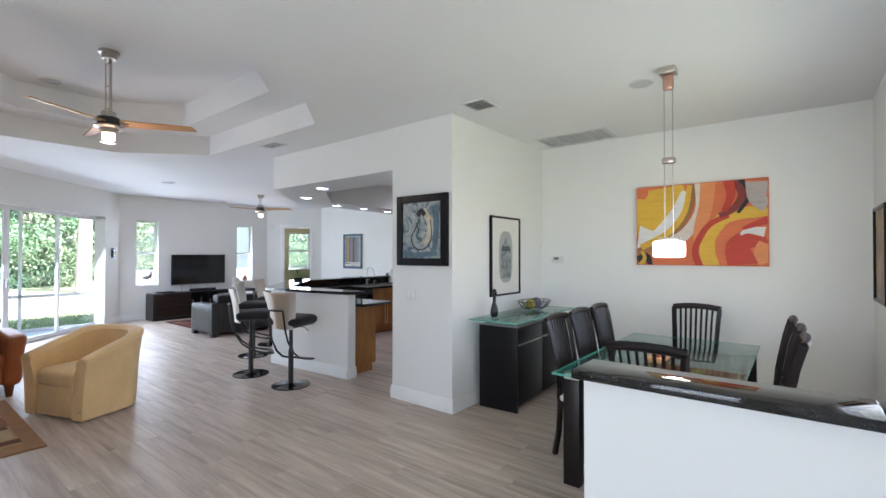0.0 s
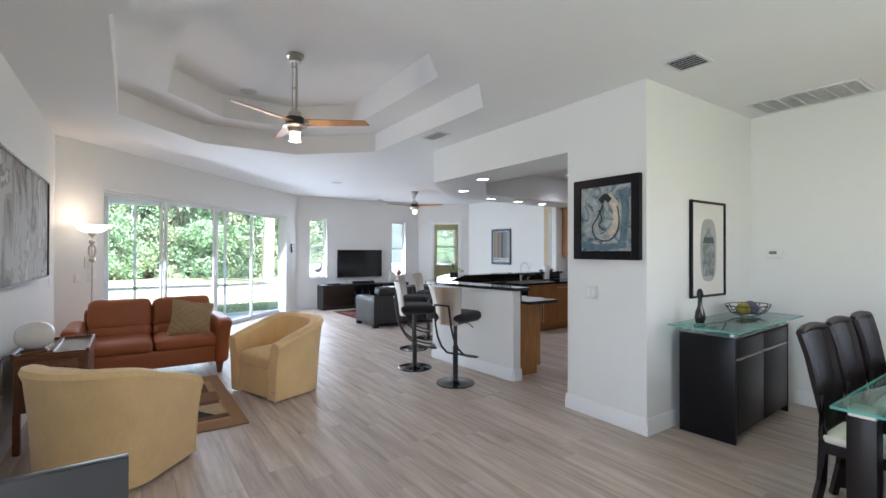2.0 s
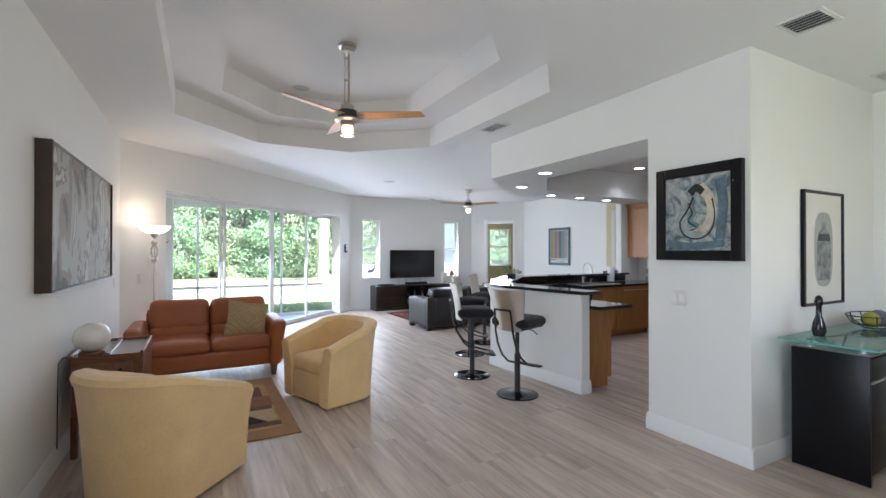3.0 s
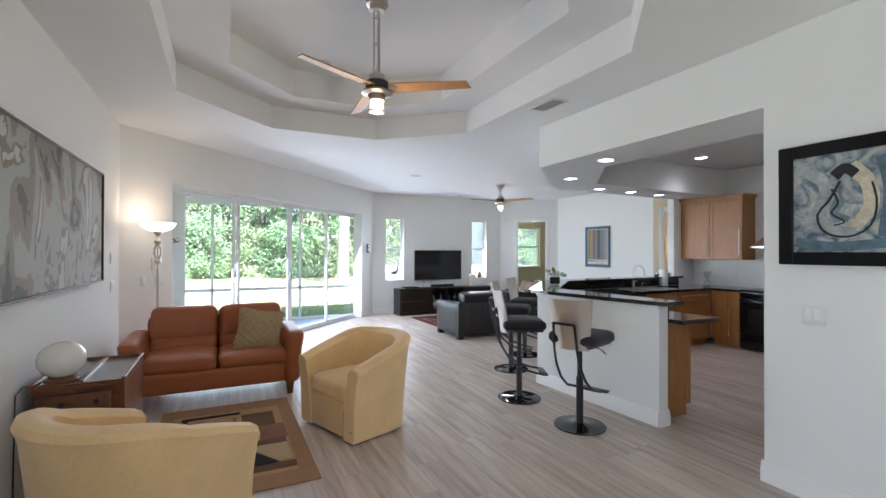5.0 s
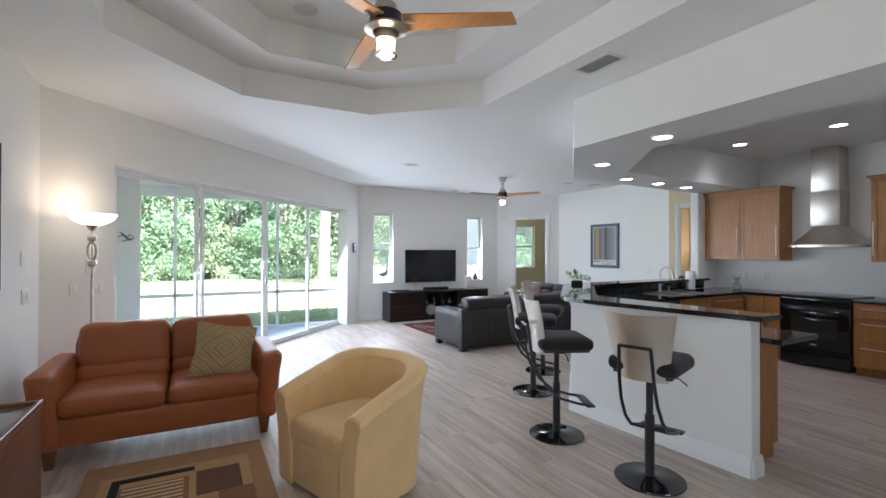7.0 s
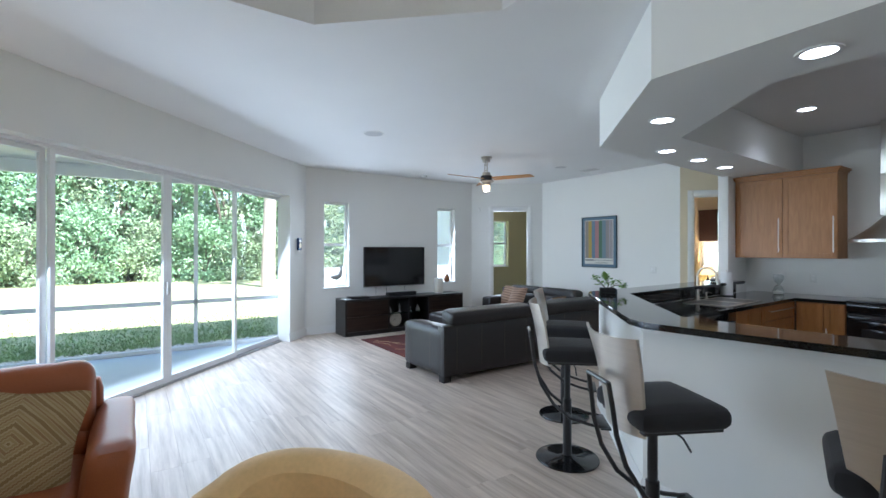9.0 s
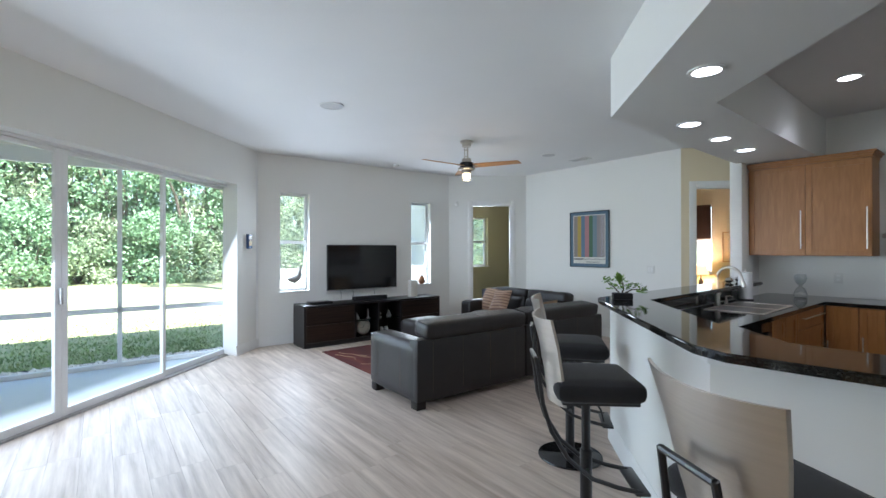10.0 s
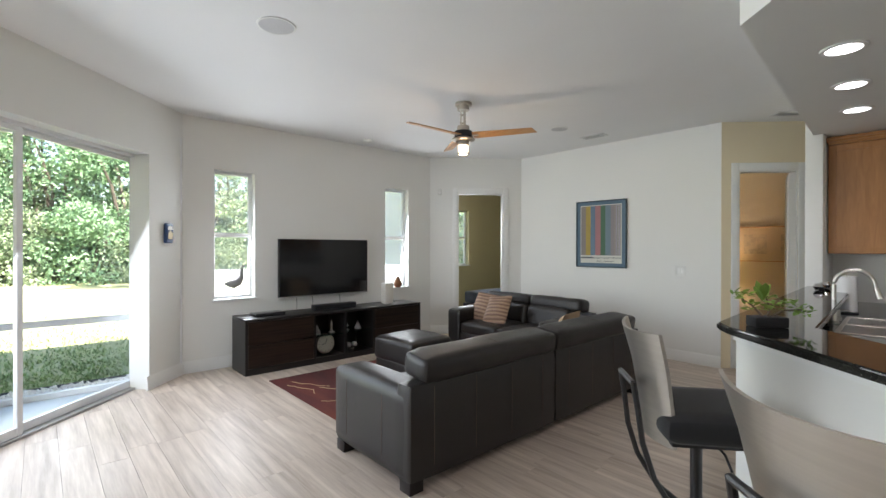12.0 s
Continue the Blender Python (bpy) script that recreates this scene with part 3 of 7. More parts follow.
casing("door_2", D1A, D1B, 0.305, 1.06, 2.315, "white door casing of an open den doorway")
casing("door_3", D2A, D2B, 0.41, 1.08, 2.33, "white door casing of an open bedroom doorway")
bd = thing("bedroom_door", "white panel door standing open into the bedroom", "door", line_pose(D2A, D2B, 0.44, 0.13) @ pose(0, 0, 0, 0, 0, -122))
part("door_leaf", bx(0, 0.62, -0.035, 0.0, 0.01, 2.30, bev=0.003), TRIM, bd)
for z in (0.25, 1.55, 2.1):
    part("hinge", bx(-0.012, 0.012, -0.012, 0.006, z - 0.045, z + 0.045, bev=0.002), WHITEP, bd)

# rooms behind the doorways
structure("den_floor", prism(B(), [(-11.04, 8.81), (-10.0, 10.2), (-10.0, 12.3), (-14.0, 12.3), (-14.0, 7.75), (-12.18, 7.75), (-11.98, 7.62)], -0.10, -0.003), mat("den_carpet", (0.40, 0.36, 0.28), rough=1.0, var=0.1, bump=0.3), "beige carpet in the den", "floor")
structure("den_ceiling", prism(B(), [(-11.13, 8.9), (-10.0, 10.2), (-10.0, 12.3), (-14.0, 12.3), (-14.0, 7.75), (-12.2, 7.75), (-12.08, 7.70)], 2.75, 2.86), CEIL, "white den ceiling", "ceiling")
wall("wall_den_south", (-12.19, 7.74), (-14.0, 7.74), label="off-white outside wall of the den", z1=2.75)
wall("wall_den_west", (-14.0, 12.3), (-14.0, 7.74), material=DENWALL, holes=[(1.75, 2.65, 1.0, 2.3)], label="olive-beige painted den wall", z1=2.75)
wall("wall_den_north", (-9.9, 12.3), (-14.0, 12.3), material=DENWALL, label="olive-beige painted den wall", z1=2.75)
wall("wall_den_east", (-10.0, 9.0), (-10.0, 12.3), material=DENWALL, label="olive-beige painted den wall", z1=2.75)
sash_window("window_3", (-14.0, 12.3), (-14.0, 7.74), 1.75, 2.65, 1.0, 2.3, "white sash window in the den wall")
structure("bedroom_floor", prism(B(), [(-7.18, 9.71), (-6.0, 9.9), (-6.0, 13.2), (-9.88, 13.2), (-9.88, 8.93), (-8.20, 8.93)], -0.10, -0.003), mat("bedroom_carpet", (0.50, 0.42, 0.36), rough=1.0, var=0.1), "pale carpet in the bedroom", "floor")
structure("bedroom_ceiling", prism(B(), [(-7.27, 9.82), (-6.0, 9.9), (-6.0, 13.2), (-9.88, 13.2), (-9.88, 8.94), (-8.15, 8.94)], 2.75, 2.86), CEIL, "white bedroom ceiling", "ceiling")
wall("wall_bedroom_west", (-9.86, 13.2), (-9.86, 8.95), material=TANWALL, label="warm tan painted bedroom wall", z1=2.75)
wall("wall_bedroom_north", (-5.9, 12.2), (-9.9, 12.2), material=TANWALL, holes=[(3.13, 3.53, 0.95, 2.36)], label="warm tan painted bedroom wall", z1=2.75)
wall("wall_bedroom_east", (-6.0, 9.8), (-6.0, 12.3), material=TANWALL, label="warm tan painted bedroom wall", z1=2.75)
wall("wall_bedroom_south", (-7.18, 9.80), (-5.9, 9.80), material=TANWALL, label="warm tan painted bedroom wall", z1=2.75)
sash_window("window_4", (-5.9, 12.2), (-9.9, 12.2), 3.13, 3.53, 0.95, 2.36, "white sash window in the bedroom wall")
bulb("bedroom_lamp_light", (-9.13, 11.93, 1.05), 11, WARM, 0.06)

# entry opening behind the camera, and an unseen dining window added to brighten that room
for nm, a, c, q in (("entry_glazing", (-2.6, -1.6), (0.62, -1.6), (0.85, 2.55, 0.0, 2.35)), ("dining_glazing", (0.62, -1.6), (0.62, 5.95), (4.35, 6.45, 0.85, 2.2))):
    t = thing(nm, "white framed glazing that lets daylight in", "window", wall_pose(a, c), kind="structure")
    q = (-q[1], -q[0], q[2], q[3])
    f = B()
    for r in ((q[0], q[0] + 0.06, q[2], q[3]), (q[1] - 0.06, q[1], q[2], q[3]), (q[0] + 0.06, q[1] - 0.06, q[2], q[2] + 0.06), (q[0] + 0.06, q[1] - 0.06, q[3] - 0.06, q[3])):
        box(f, r[0], r[1], 0.05, 0.10, r[2], r[3])
    part("frame", f, FRAMEW, t)
    part("pane", bx(q[0] + 0.06, q[1] - 0.06, 0.07, 0.076, q[2] + 0.06, q[3] - 0.06), GLASS, t).visible_shadow = False

# ---- outdoors ----
structure("ground", bx(-400, 400, -400, 400, -0.6, -0.13), LAWN, "sunlit lawn behind the house", "lawn")
structure("lanai_slab", prism(B(), [(-11.98, -6.3), (-7.9, -6.3), (-7.78, -0.36), (-11.98, 3.86)], -0.3, -0.02), CONCRETE, "pale painted concrete lanai slab", "patio")
structure("house_slab", bx(-11.9, 0.8, -1.7, 12.4, -0.3, -0.11), CONCRETE, "concrete slab under the house", "slab")
structure("edging_bed", bx(-12.75, -11.98, -6.3, 3.9, -0.2, -0.085), MULCH, "dark weed-mat edging beside the lanai", "edging")

cage = thing("screen_enclosure", "white aluminium lanai screen frame with a chair rail", "screen frame", pose(-11.97, 0, 0))
for y in (-5.2, -3.1, -1.35, 0.62, 2.35, 3.98):
    part("post", bx(-0.025, 0.025, y - 0.025, y + 0.025, -0.02, 2.5, bev=0.003, seg=1), FRAMEW, cage)
part("chair_rail", bx(-0.025, 0.025, -6.2, 4.0, 0.66, 0.72, bev=0.003, seg=1), FRAMEW, cage)
part("bottom_rail", bx(-0.03, 0.03, -6.2, 4.0, -0.02, 0.035, bev=0.003, seg=1), FRAMEW, cage)
part("top_beam", bx(-0.03, 0.03, -6.2, 4.0, 2.45, 2.62, bev=0.003, seg=1), FRAMEW, cage)

rng = np.random.RandomState(7)


def many(name, base_v, base_f, mats, material, label, category, kind="stuff", parent=None):
    """Joins many placed copies of a small shape into one mesh."""
    bv, nv = np.array(base_v, float), len(base_v)
    mats = np.array(mats)
    V = np.einsum("nij,vj->nvi", mats[:, :3, :3], bv) + mats[:, None, :3, 3]
    V = V.reshape(-1, 3)
    F = [tuple(i + k * nv for i in f) for k in range(len(mats)) for f in base_f]
    me = bpy.data.meshes.new(name)
    me.from_pydata(V.tolist(), [], F)
    me.materials.append(material)
    ob = new(name, me)
    if parent:
        ob.parent = parent
        ob["kind"] = kind
        return ob
    return tagged(ob, label, category, kind=kind)


def rand_mats(pts, size, rng, flat=0.0):
    n = len(pts)
    q = rng.normal(size=(n, 4))
    q /= np.linalg.norm(q, axis=1)[:, None]
    w, x, y, z = q.T
    R = np.stack([1 - 2 * (y * y + z * z), 2 * (x * y - z * w), 2 * (x * z + y * w), 2 * (x * y + z * w), 1 - 2 * (x * x + z * z), 2 * (y * z - x * w), 2 * (x * z - y * w), 2 * (y * z + x * w), 1 - 2 * (x * x + y * y)], 1).reshape(n, 3, 3)
    M = np.zeros((n, 3, 4))
    M[:, :, :3] = R * np.asarray(size)[:, None, None]
    M[:, :, 3] = pts
    return M


PEB_V = [(1, 0, 0), (-1, 0, 0), (0, 1, 0), (0, -1, 0), (0, 0, 0.7), (0, 0, -0.7)]
PEB_F = [(0, 2, 4), (2, 1, 4), (1, 3, 4), (3, 0, 4), (2, 0, 5), (1, 2, 5), (3, 1, 5), (0, 3, 5)]
pp = np.stack([rng.uniform(-12.40, -12.02, 2600), rng.uniform(-1.5, 3.95, 2600), rng.uniform(-0.075, -0.03, 2600)], 1)
many("gravel", PEB_V, PEB_F, rand_mats(pp, rng.uniform(0.03, 0.055, 2600), rng), PEBBLE, "pale gravel strip beside the lanai", "gravel")
n = 26000
gx = -12.68 - rng.gamma(1.2, 1.3, n)
gp = np.stack([gx, rng.uniform(-6, 8, n), np.full(n, -0.13)], 1)
GM = np.zeros((n, 3, 4))
th = rng.uniform(0, 6.28, n)
hh = rng.uniform(0.02, 0.055, n)
GM[:, 0, 0], GM[:, 0, 1], GM[:, 1, 0], GM[:, 1, 1] = np.cos(th) * 0.012, -np.sin(th) * hh * 0.5, np.sin(th) * 0.012, np.cos(th) * hh * 0.5
GM[:, 2, 2] = hh
GM[:, 0, 2], GM[:, 1, 2] = rng.normal(0, 0.02, n), rng.normal(0, 0.02, n)
GM[:, :, 3] = gp
many("grass", [(-1, 0, 0), (1, 0, 0), (0, 0.3, 1)], [(0, 1, 2)], GM, GRASSM, "short green grass blades beyond the gravel", "grass")

LEAF_V = [(-0.5, 0, 0), (0, -0.28, 0.05), (0.5, 0, 0), (0, 0.28, 0.05)]
LEAF_F = [(0, 1, 2), (0, 2, 3)]


def tree(x, y, h, w, seed, material):
    """A broad tree of the wood edge: forked trunk and a crown of leaf clumps that reaches near the ground."""
    rs = np.random.RandomState(seed)
    t = thing("tree", "dense leafy green tree at the edge of the lawn", "tree", pose(x, y, -0.15), group="wood edge")
    tb = B()
    for k in range(5):
        a, l = rs.uniform(0, 6.28), rs.uniform(0.3, 0.8) * w
        rod(tb, [(0.1 * k, 0, 0), (l * 0.3 * math.cos(a), l * 0.3 * math.sin(a), h * 0.3), (l * 0.6 * math.cos(a + 0.4), l * 0.6 * math.sin(a + 0.4), h * rs.uniform(0.5, 0.75)), (l * math.cos(a), l * math.sin(a), h * rs.uniform(0.75, 0.92))], 0.13, 6, 0.03)
    part("trunk", tb, BARK, t)
    nc = 85
    cz = h * rs.uniform(0.06, 1.0, nc)
    prof = w * np.clip(np.sin(np.pi * np.clip(cz / h * 0.88 + 0.12, 0, 1)) ** 0.6, 0.25, 1)
    ca, cr = rs.uniform(0, 6.28, nc), np.sqrt(rs.uniform(0.25, 1, nc))
    cc = np.stack([prof * cr * np.cos(ca), prof * cr * np.sin(ca), cz], 1)
    rad = rs.uniform(0.5, 1.15, nc)
    per = 150
    d = rs.normal(size=(nc, per, 3))
    d /= np.linalg.norm(d, axis=2)[:, :, None]
    pts = (cc[:, None] + d * (rad[:, None, None] * rs.uniform(0.55, 1.05, (nc, per, 1))) * np.array([1, 1, 0.75])).reshape(-1, 3)
    pts[:, 2] = np.maximum(pts[:, 2], 0.1)
    crown = many("crown", LEAF_V, LEAF_F, rand_mats(pts, rs.uniform(0.12, 0.25, len(pts)), rs), material, "", "", parent=t)
    return t


k = 0
for row, (R, n_, h0) in enumerate(((29.0, 14, 8.0), (33.0, 15, 12.0))):
    for i in range(n_):
        az = radians(128 + (i + 0.5 * row) * 84 / n_)
        r = R + rng.uniform(-1.2, 1.2)
        x_, y_ = -5 + r * math.cos(az), 1.5 + r * math.sin(az)
        if not (row == 0 and i in (5,)):
            tree(x_, y_, h0 * rng.uniform(0.8, 1.2), rng.uniform(2.6, 3.7), 100 + k, LEAF if k % 3 else LEAF2)
        k += 1

def shrub(x, y, h, w, seed, material):
    """A low bush of the wood edge, leafy to the ground on a few thin stems."""
    rs = np.random.RandomState(seed)
    t = thing("shrub", "dense green bush in front of the trees", "bush", pose(x, y, -0.15), group="bushes before the wood")
    tb = B()
    for k_ in range(4):
        a = rs.uniform(0, 6.28)
        rod(tb, [(0.05 * k_, 0, 0), (0.3 * w * math.cos(a), 0.3 * w * math.sin(a), h * 0.4), (0.6 * w * math.cos(a), 0.6 * w * math.sin(a), h * 0.8)], 0.05, 5, 0.015)
    part("stems", tb, BARK, t)
    nc, per = 46, 110
    cz = h * rs.uniform(0.03, 0.95, nc)
    ca, cr = rs.uniform(0, 6.28, nc), np.sqrt(rs.uniform(0.05, 1, nc))
    wz = w * np.sqrt(np.clip(1.05 - (cz / h) ** 2, 0.1, 1))
    cc = np.stack([wz * cr * np.cos(ca), wz * cr * np.sin(ca), cz], 1)
    d = rs.normal(size=(nc, per, 3))
    d /= np.linalg.norm(d, axis=2)[:, :, None]
    pts = (cc[:, None] + d * rs.uniform(0.25, 0.62, (nc, per, 1)) * np.array([1, 1, 0.8])).reshape(-1, 3)
    pts[:, 2] = np.maximum(pts[:, 2], 0.06)
    many("crown", LEAF_V, LEAF_F, rand_mats(pts, rs.uniform(0.09, 0.2, len(pts)), rs), material, "", "", parent=t)
    return t


for i in range(22):
    az = radians(130 + i * 80 / 22 + rng.uniform(-1, 1))
    r = 26.6 + rng.uniform(-0.7, 0.9)
    shrub(-5 + r * math.cos(az), 1.5 + r * math.sin(az), rng.uniform(1.8, 3.6), rng.uniform(1.4, 2.1), 300 + i, LEAF2 if i % 3 else LEAF)

palm = thing("palm_tree", "palm with a pale rough trunk before the trees", "palm tree", pose(-24.5, 6.3, -0.15))
part("trunk", rod(B(), [(0, 0, 0), (0.05, 0.03, 2), (0.0, 0.1, 4), (-0.05, 0.1, 6.0)], 0.30, 12, 0.22), PALMBARK, palm)
fv, ff = [], []
frs = np.random.RandomState(3)
for a in range(26):
    th_, drop, L_ = a * 2.4, frs.uniform(0.2, 1.6), frs.uniform(1.5, 2.3)
    for s in range(16):
        t0 = 0.25 + 0.75 * s / 15
        px = L_ * t0
        pz = 6.0 + 0.8 * t0 - drop * t0 * t0 * 1.4
        for sg in (-1, 1):
            ll = 0.75 * math.sin(math.pi * min(1, t0 * 0.8 + 0.15))
            q = [(px, 0, pz), (px + 0.06, 0, pz), (px + 0.45, sg * ll * 0.7, pz - 0.35 * ll)]
            i0 = len(fv)
            fv += [(x * math.cos(th_) - y * math.sin(th_), x * math.sin(th_) + y * math.cos(th_) + 0.1, z) for x, y, z in q]
            ff.append((i0, i0 + 1, i0 + 2))
me = bpy.data.meshes.new("fronds")
me.from_pydata(fv, [], ff)
me.materials.append(FROND)
fo = new("fronds", me)
fo.parent = palm
fo["kind"] = "stuff"

# ---- kitchen and bar ----
def inset(poly_, d):
    """An open line of plan points moved d to its right."""
    out = []
    for i, p in enumerate(poly_):
        p = Vector(p)
        us = []
        if i > 0:
            us.append((p - Vector(poly_[i - 1])).normalized())
        if i < len(poly_) - 1:
            us.append((Vector(poly_[i + 1]) - p).normalized())
        ns = [Vector((u.y, -u.x)) for u in us]
        b = sum(ns, Vector((0, 0))).normalized()
        out.append(tuple(p + b * (d / b.dot(ns[0]))))
    return out


BARL = [(-4.26, 4.165), (-5.775, 4.055), (-6.96, 5.24), (-7.10, 8.07)]
BARI = inset(BARL, 0.12)


def strip(line_a, line_b, z0, z1):
    bm = B()
    prism(bm, [*line_a[::-1], *line_b][::1], z0, z1)
    bmesh.ops.recalc_face_normals(bm, faces=bm.faces)
    return bm


bw = structure("bar_wall", strip(BARL, BARI, 0.0, 1.035), WALL, "off-white angled half wall under the breakfast bar", "half wall")
for a, c in zip(BARL, BARL[1:]):
    baseboard(a, c)
baseboard((-4.26, 4.285), (-4.26, 4.165))

TOPO = [(-4.17, 4.12), (-4.73, 4.015), (-5.40, 3.915), (-5.66, 3.885), (-5.80, 3.945), (-6.95, 5.07), (-7.02, 5.17), (-7.16, 8.05)]
TOPI = [(-4.17, 4.36), (-5.66, 4.28), (-6.68, 5.32), (-6.84, 8.05)]
bt = B()
prism(bt, TOPO[::-1] + TOPI, 1.037, 1.072)
bmesh.ops.recalc_face_normals(bt, faces=bt.faces)
bmesh.ops.bevel(bt, geom=[e for e in bt.edges if abs(e.verts[0].co.z - e.verts[1].co.z) < 1e-4], offset=0.008, segments=2, affect="EDGES")
bcn = thing("breakfast_counter", "polished black granite raised breakfast counter", "counter")
part("slab", bt, GRANITE, bcn)
part("moulding", strip(inset(BARL, -0.012), inset(BARL, 0.118), 0.988, 1.0365), TRIM, bcn, "white moulding under the slab")
spl = single("bar_backsplash", strip(inset(BARL, 0.121), inset(BARL, 0.141), 0.915, 1.034), GRANITE, "black granite splash below the raised bar", "backsplash")

# base units behind the bar
ctb = B()
prism(ctb, [(-4.15, 4.31), (-4.15, 4.80), (-5.33, 4.73), (-6.22, 5.60), (-6.27, 7.93), (-5.83, 7.93), (-5.83, 8.59), (-6.955, 8.59), (-6.82, 5.33), (-5.71, 4.215)], 0.875, 0.91)
bmesh.ops.recalc_face_normals(ctb, faces=ctb.faces)
single("kitchen_counter", ctb, GRANITE, "polished black granite kitchen counter with a sink", "counter")


def pull(parent, x, y, z0, z1, vertical=True, out=0.035):
    """A bar handle on the front face of a unit."""
    bm = B()
    if vertical:
        rod(bm, [(x, y - out, z0), (x, y - out, z1)], 0.006, 8)
        for z in (z0 + 0.04, z1 - 0.04):
            rod(bm, [(x, y, z), (x, y - out, z)], 0.004, 6)
    else:
        rod(bm, [(x, y - out, z0), (z1, y - out, z0)], 0.006, 8)
        for xx in (x + 0.04, z1 - 0.04):
            rod(bm, [(xx, y, z0), (xx, y - out, z0)], 0.004, 6)
    return part("handle", bm, STEEL, parent, "brushed steel bar handle")


def shaker(parent, x0, x1, z0, z1, y, handle=None, name="door", frame_w=0.055):
    bm = bx(x0, x1, y - 0.012, y, z0, z1)
    for q in ((x0, x0 + frame_w, z0, z1), (x1 - frame_w, x1, z0, z1), (x0 + frame_w, x1 - frame_w, z0, z0 + frame_w), (x0 + frame_w, x1 - frame_w, z1 - frame_w, z1)):
        box(bm, q[0], q[1], y - 0.020, y - 0.0115, q[2], q[3], bev=0.0015, seg=1)
    d = part(name, bm, CAB, parent)
    if handle == "l":
        pull(d, x0 + 0.03, y - 0.02, z0 + 0.07, z0 + 0.07 + min(0.42, (z1 - z0) * 0.6))
    elif handle == "r":
        pull(d, x1 - 0.03, y - 0.02, z0 + 0.07, z0 + 0.07 + min(0.42, (z1 - z0) * 0.6))
    elif handle == "h":
        pull(d, x0 + 0.08, y - 0.02, z1 - 0.06, x1 - 0.08, vertical=False)
    return d


def base_unit(x0, x1, m, layout, label="honey maple base cabinet with steel handles", depth=0.62, y0=0.0):
    t = thing("base_cabinet", label, "cabinet", m, group="kitchen base cabinets")
    part("body", bx(x0, x1, 0.0, depth, 0.10, 0.874), CAB, t)
    part("plinth", bx(x0, x1, 0.06, depth, 0.0, 0.10), CAB, t)
    g = 0.003
    if layout == "drawers":
        for za, zb in ((0.105, 0.40), (0.404, 0.69), (0.694, 0.868)):
            shaker(t, x0 + g, x1 - g, za, zb, 0, "h", "drawer", 0.004)
    elif layout == "door_drawer":
        shaker(t, x0 + g, x1 - g, 0.70, 0.868, 0, "h", "drawer", 0.004)
        shaker(t, x0 + g, x1 - g, 0.105, 0.694, 0, "r")
    elif layout == "doors":
        xm = (x0 + x1) / 2
        shaker(t, x0 + g, xm - g / 2, 0.105, 0.868, 0, "r")
        shaker(t, xm + g / 2, x1 - g, 0.105, 0.868, 0, "l")
    elif layout == "door_l":
        shaker(t, x0 + g, x1 - g, 0.105, 0.868, 0, "l")
    elif layout == "plain":
        shaker(t, x0 + g, x1 - g, 0.105, 0.868, 0, None)
    return t


BACK = pose(0, 7.96, 0)
base_unit(-6.27, -6.02, BACK, "plain", "honey maple corner base cabinet with a panel door")
base_unit(-6.018, -5.83, BACK, "door_l", "narrow honey maple base cabinet with a long handle")
base_unit(-5.05, -4.25, BACK, "drawers", "honey maple base cabinet with three drawers")
base_unit(-4.248, -3.35, BACK, "doors")
EAST = pose(-6.30, 0, 0, 0, 0, 90)
base_unit(7.10, 7.93, EAST, "door_drawer", "honey maple base cabinet with drawer and door", depth=0.64)
base_unit(6.46, 7.098, EAST, "doors", "honey maple sink base cabinet with two doors", depth=0.64)
dw = thing("dishwasher", "black built-in dishwasher beside the sink", "dishwasher", EAST)
part("body", bx(5.86, 6.458, 0.0, 0.6, 0.02, 0.872), BLACKM, dw)
part("front", bx(5.865, 6.453, -0.022, -0.001, 0.10, 0.868, bev=0.006), BLACKG, dw)
part("handle", rod(B(), [(5.93, -0.03, 0.77), (6.16, -0.055, 0.775), (6.39, -0.03, 0.77)], 0.012, 8), BLACKG, dw)
pen = thing("peninsula_cabinet", "honey maple peninsula cabinet with a plain end panel", "cabinet")
part("body", bx(-5.35, -4.385, 4.32, 4.68, 0.10, 0.874), CAB, pen)
part("end_panel", prism_x(B(), [(4.30, 0.0), (4.66, 0.0), (4.66, 0.095), (4.72, 0.095), (4.72, 0.874), (4.30, 0.874)], -4.384, -4.365), CAB, pen)
part("plinth", bx(-5.35, -4.385, 4.32, 4.65, 0.0, 0.10), CAB, pen)
cn = B()
prism(cn, [(-5.355, 4.24), (-5.355, 4.68), (-6.24, 5.62), (-6.28, 5.855), (-6.80, 5.855), (-6.80, 5.34), (-5.70, 4.235)], 0.0, 0.873)
bmesh.ops.recalc_face_normals(cn, faces=cn.faces)
single("corner_cabinet", cn, CAB, "honey maple angled corner cabinet under the counter", "cabinet")
ct2 = bx(-5.05, -3.345, 7.93, 8.59, 0.876, 0.91, bev=0.005)
single("side_counter", ct2, GRANITE, "black granite counter beside the range", "counter")

# sink, tap, things on the counter
sk = thing("sink", "stainless steel double sink set into the counter", "sink", pose(-6.55, 6.79, 0.911, 0, 0, 2.5))
# flat plates instead of wells; their dark metal paints in the shade of the depth
sb_ = B()
for y0, y1 in ((-0.40, -0.02), (0.02, 0.40)):
    box(sb_, -0.20, 0.20, y0, y1, 0.0005, 0.003, bev=0.0)
part("basin", sb_, mat("sink_well", (0.16, 0.16, 0.16), rough=0.3, metal=1.0), sk)
rim = B()
for q in ((-0.225, 0.225, -0.425, -0.40), (-0.225, 0.225, 0.40, 0.425), (-0.225, -0.20, -0.40, 0.40), (0.20, 0.225, -0.40, 0.40), (-0.20, 0.20, -0.02, 0.02)):
    box(rim, q[0], q[1], q[2], q[3], 0.0, 0.007, bev=0.002, seg=1)
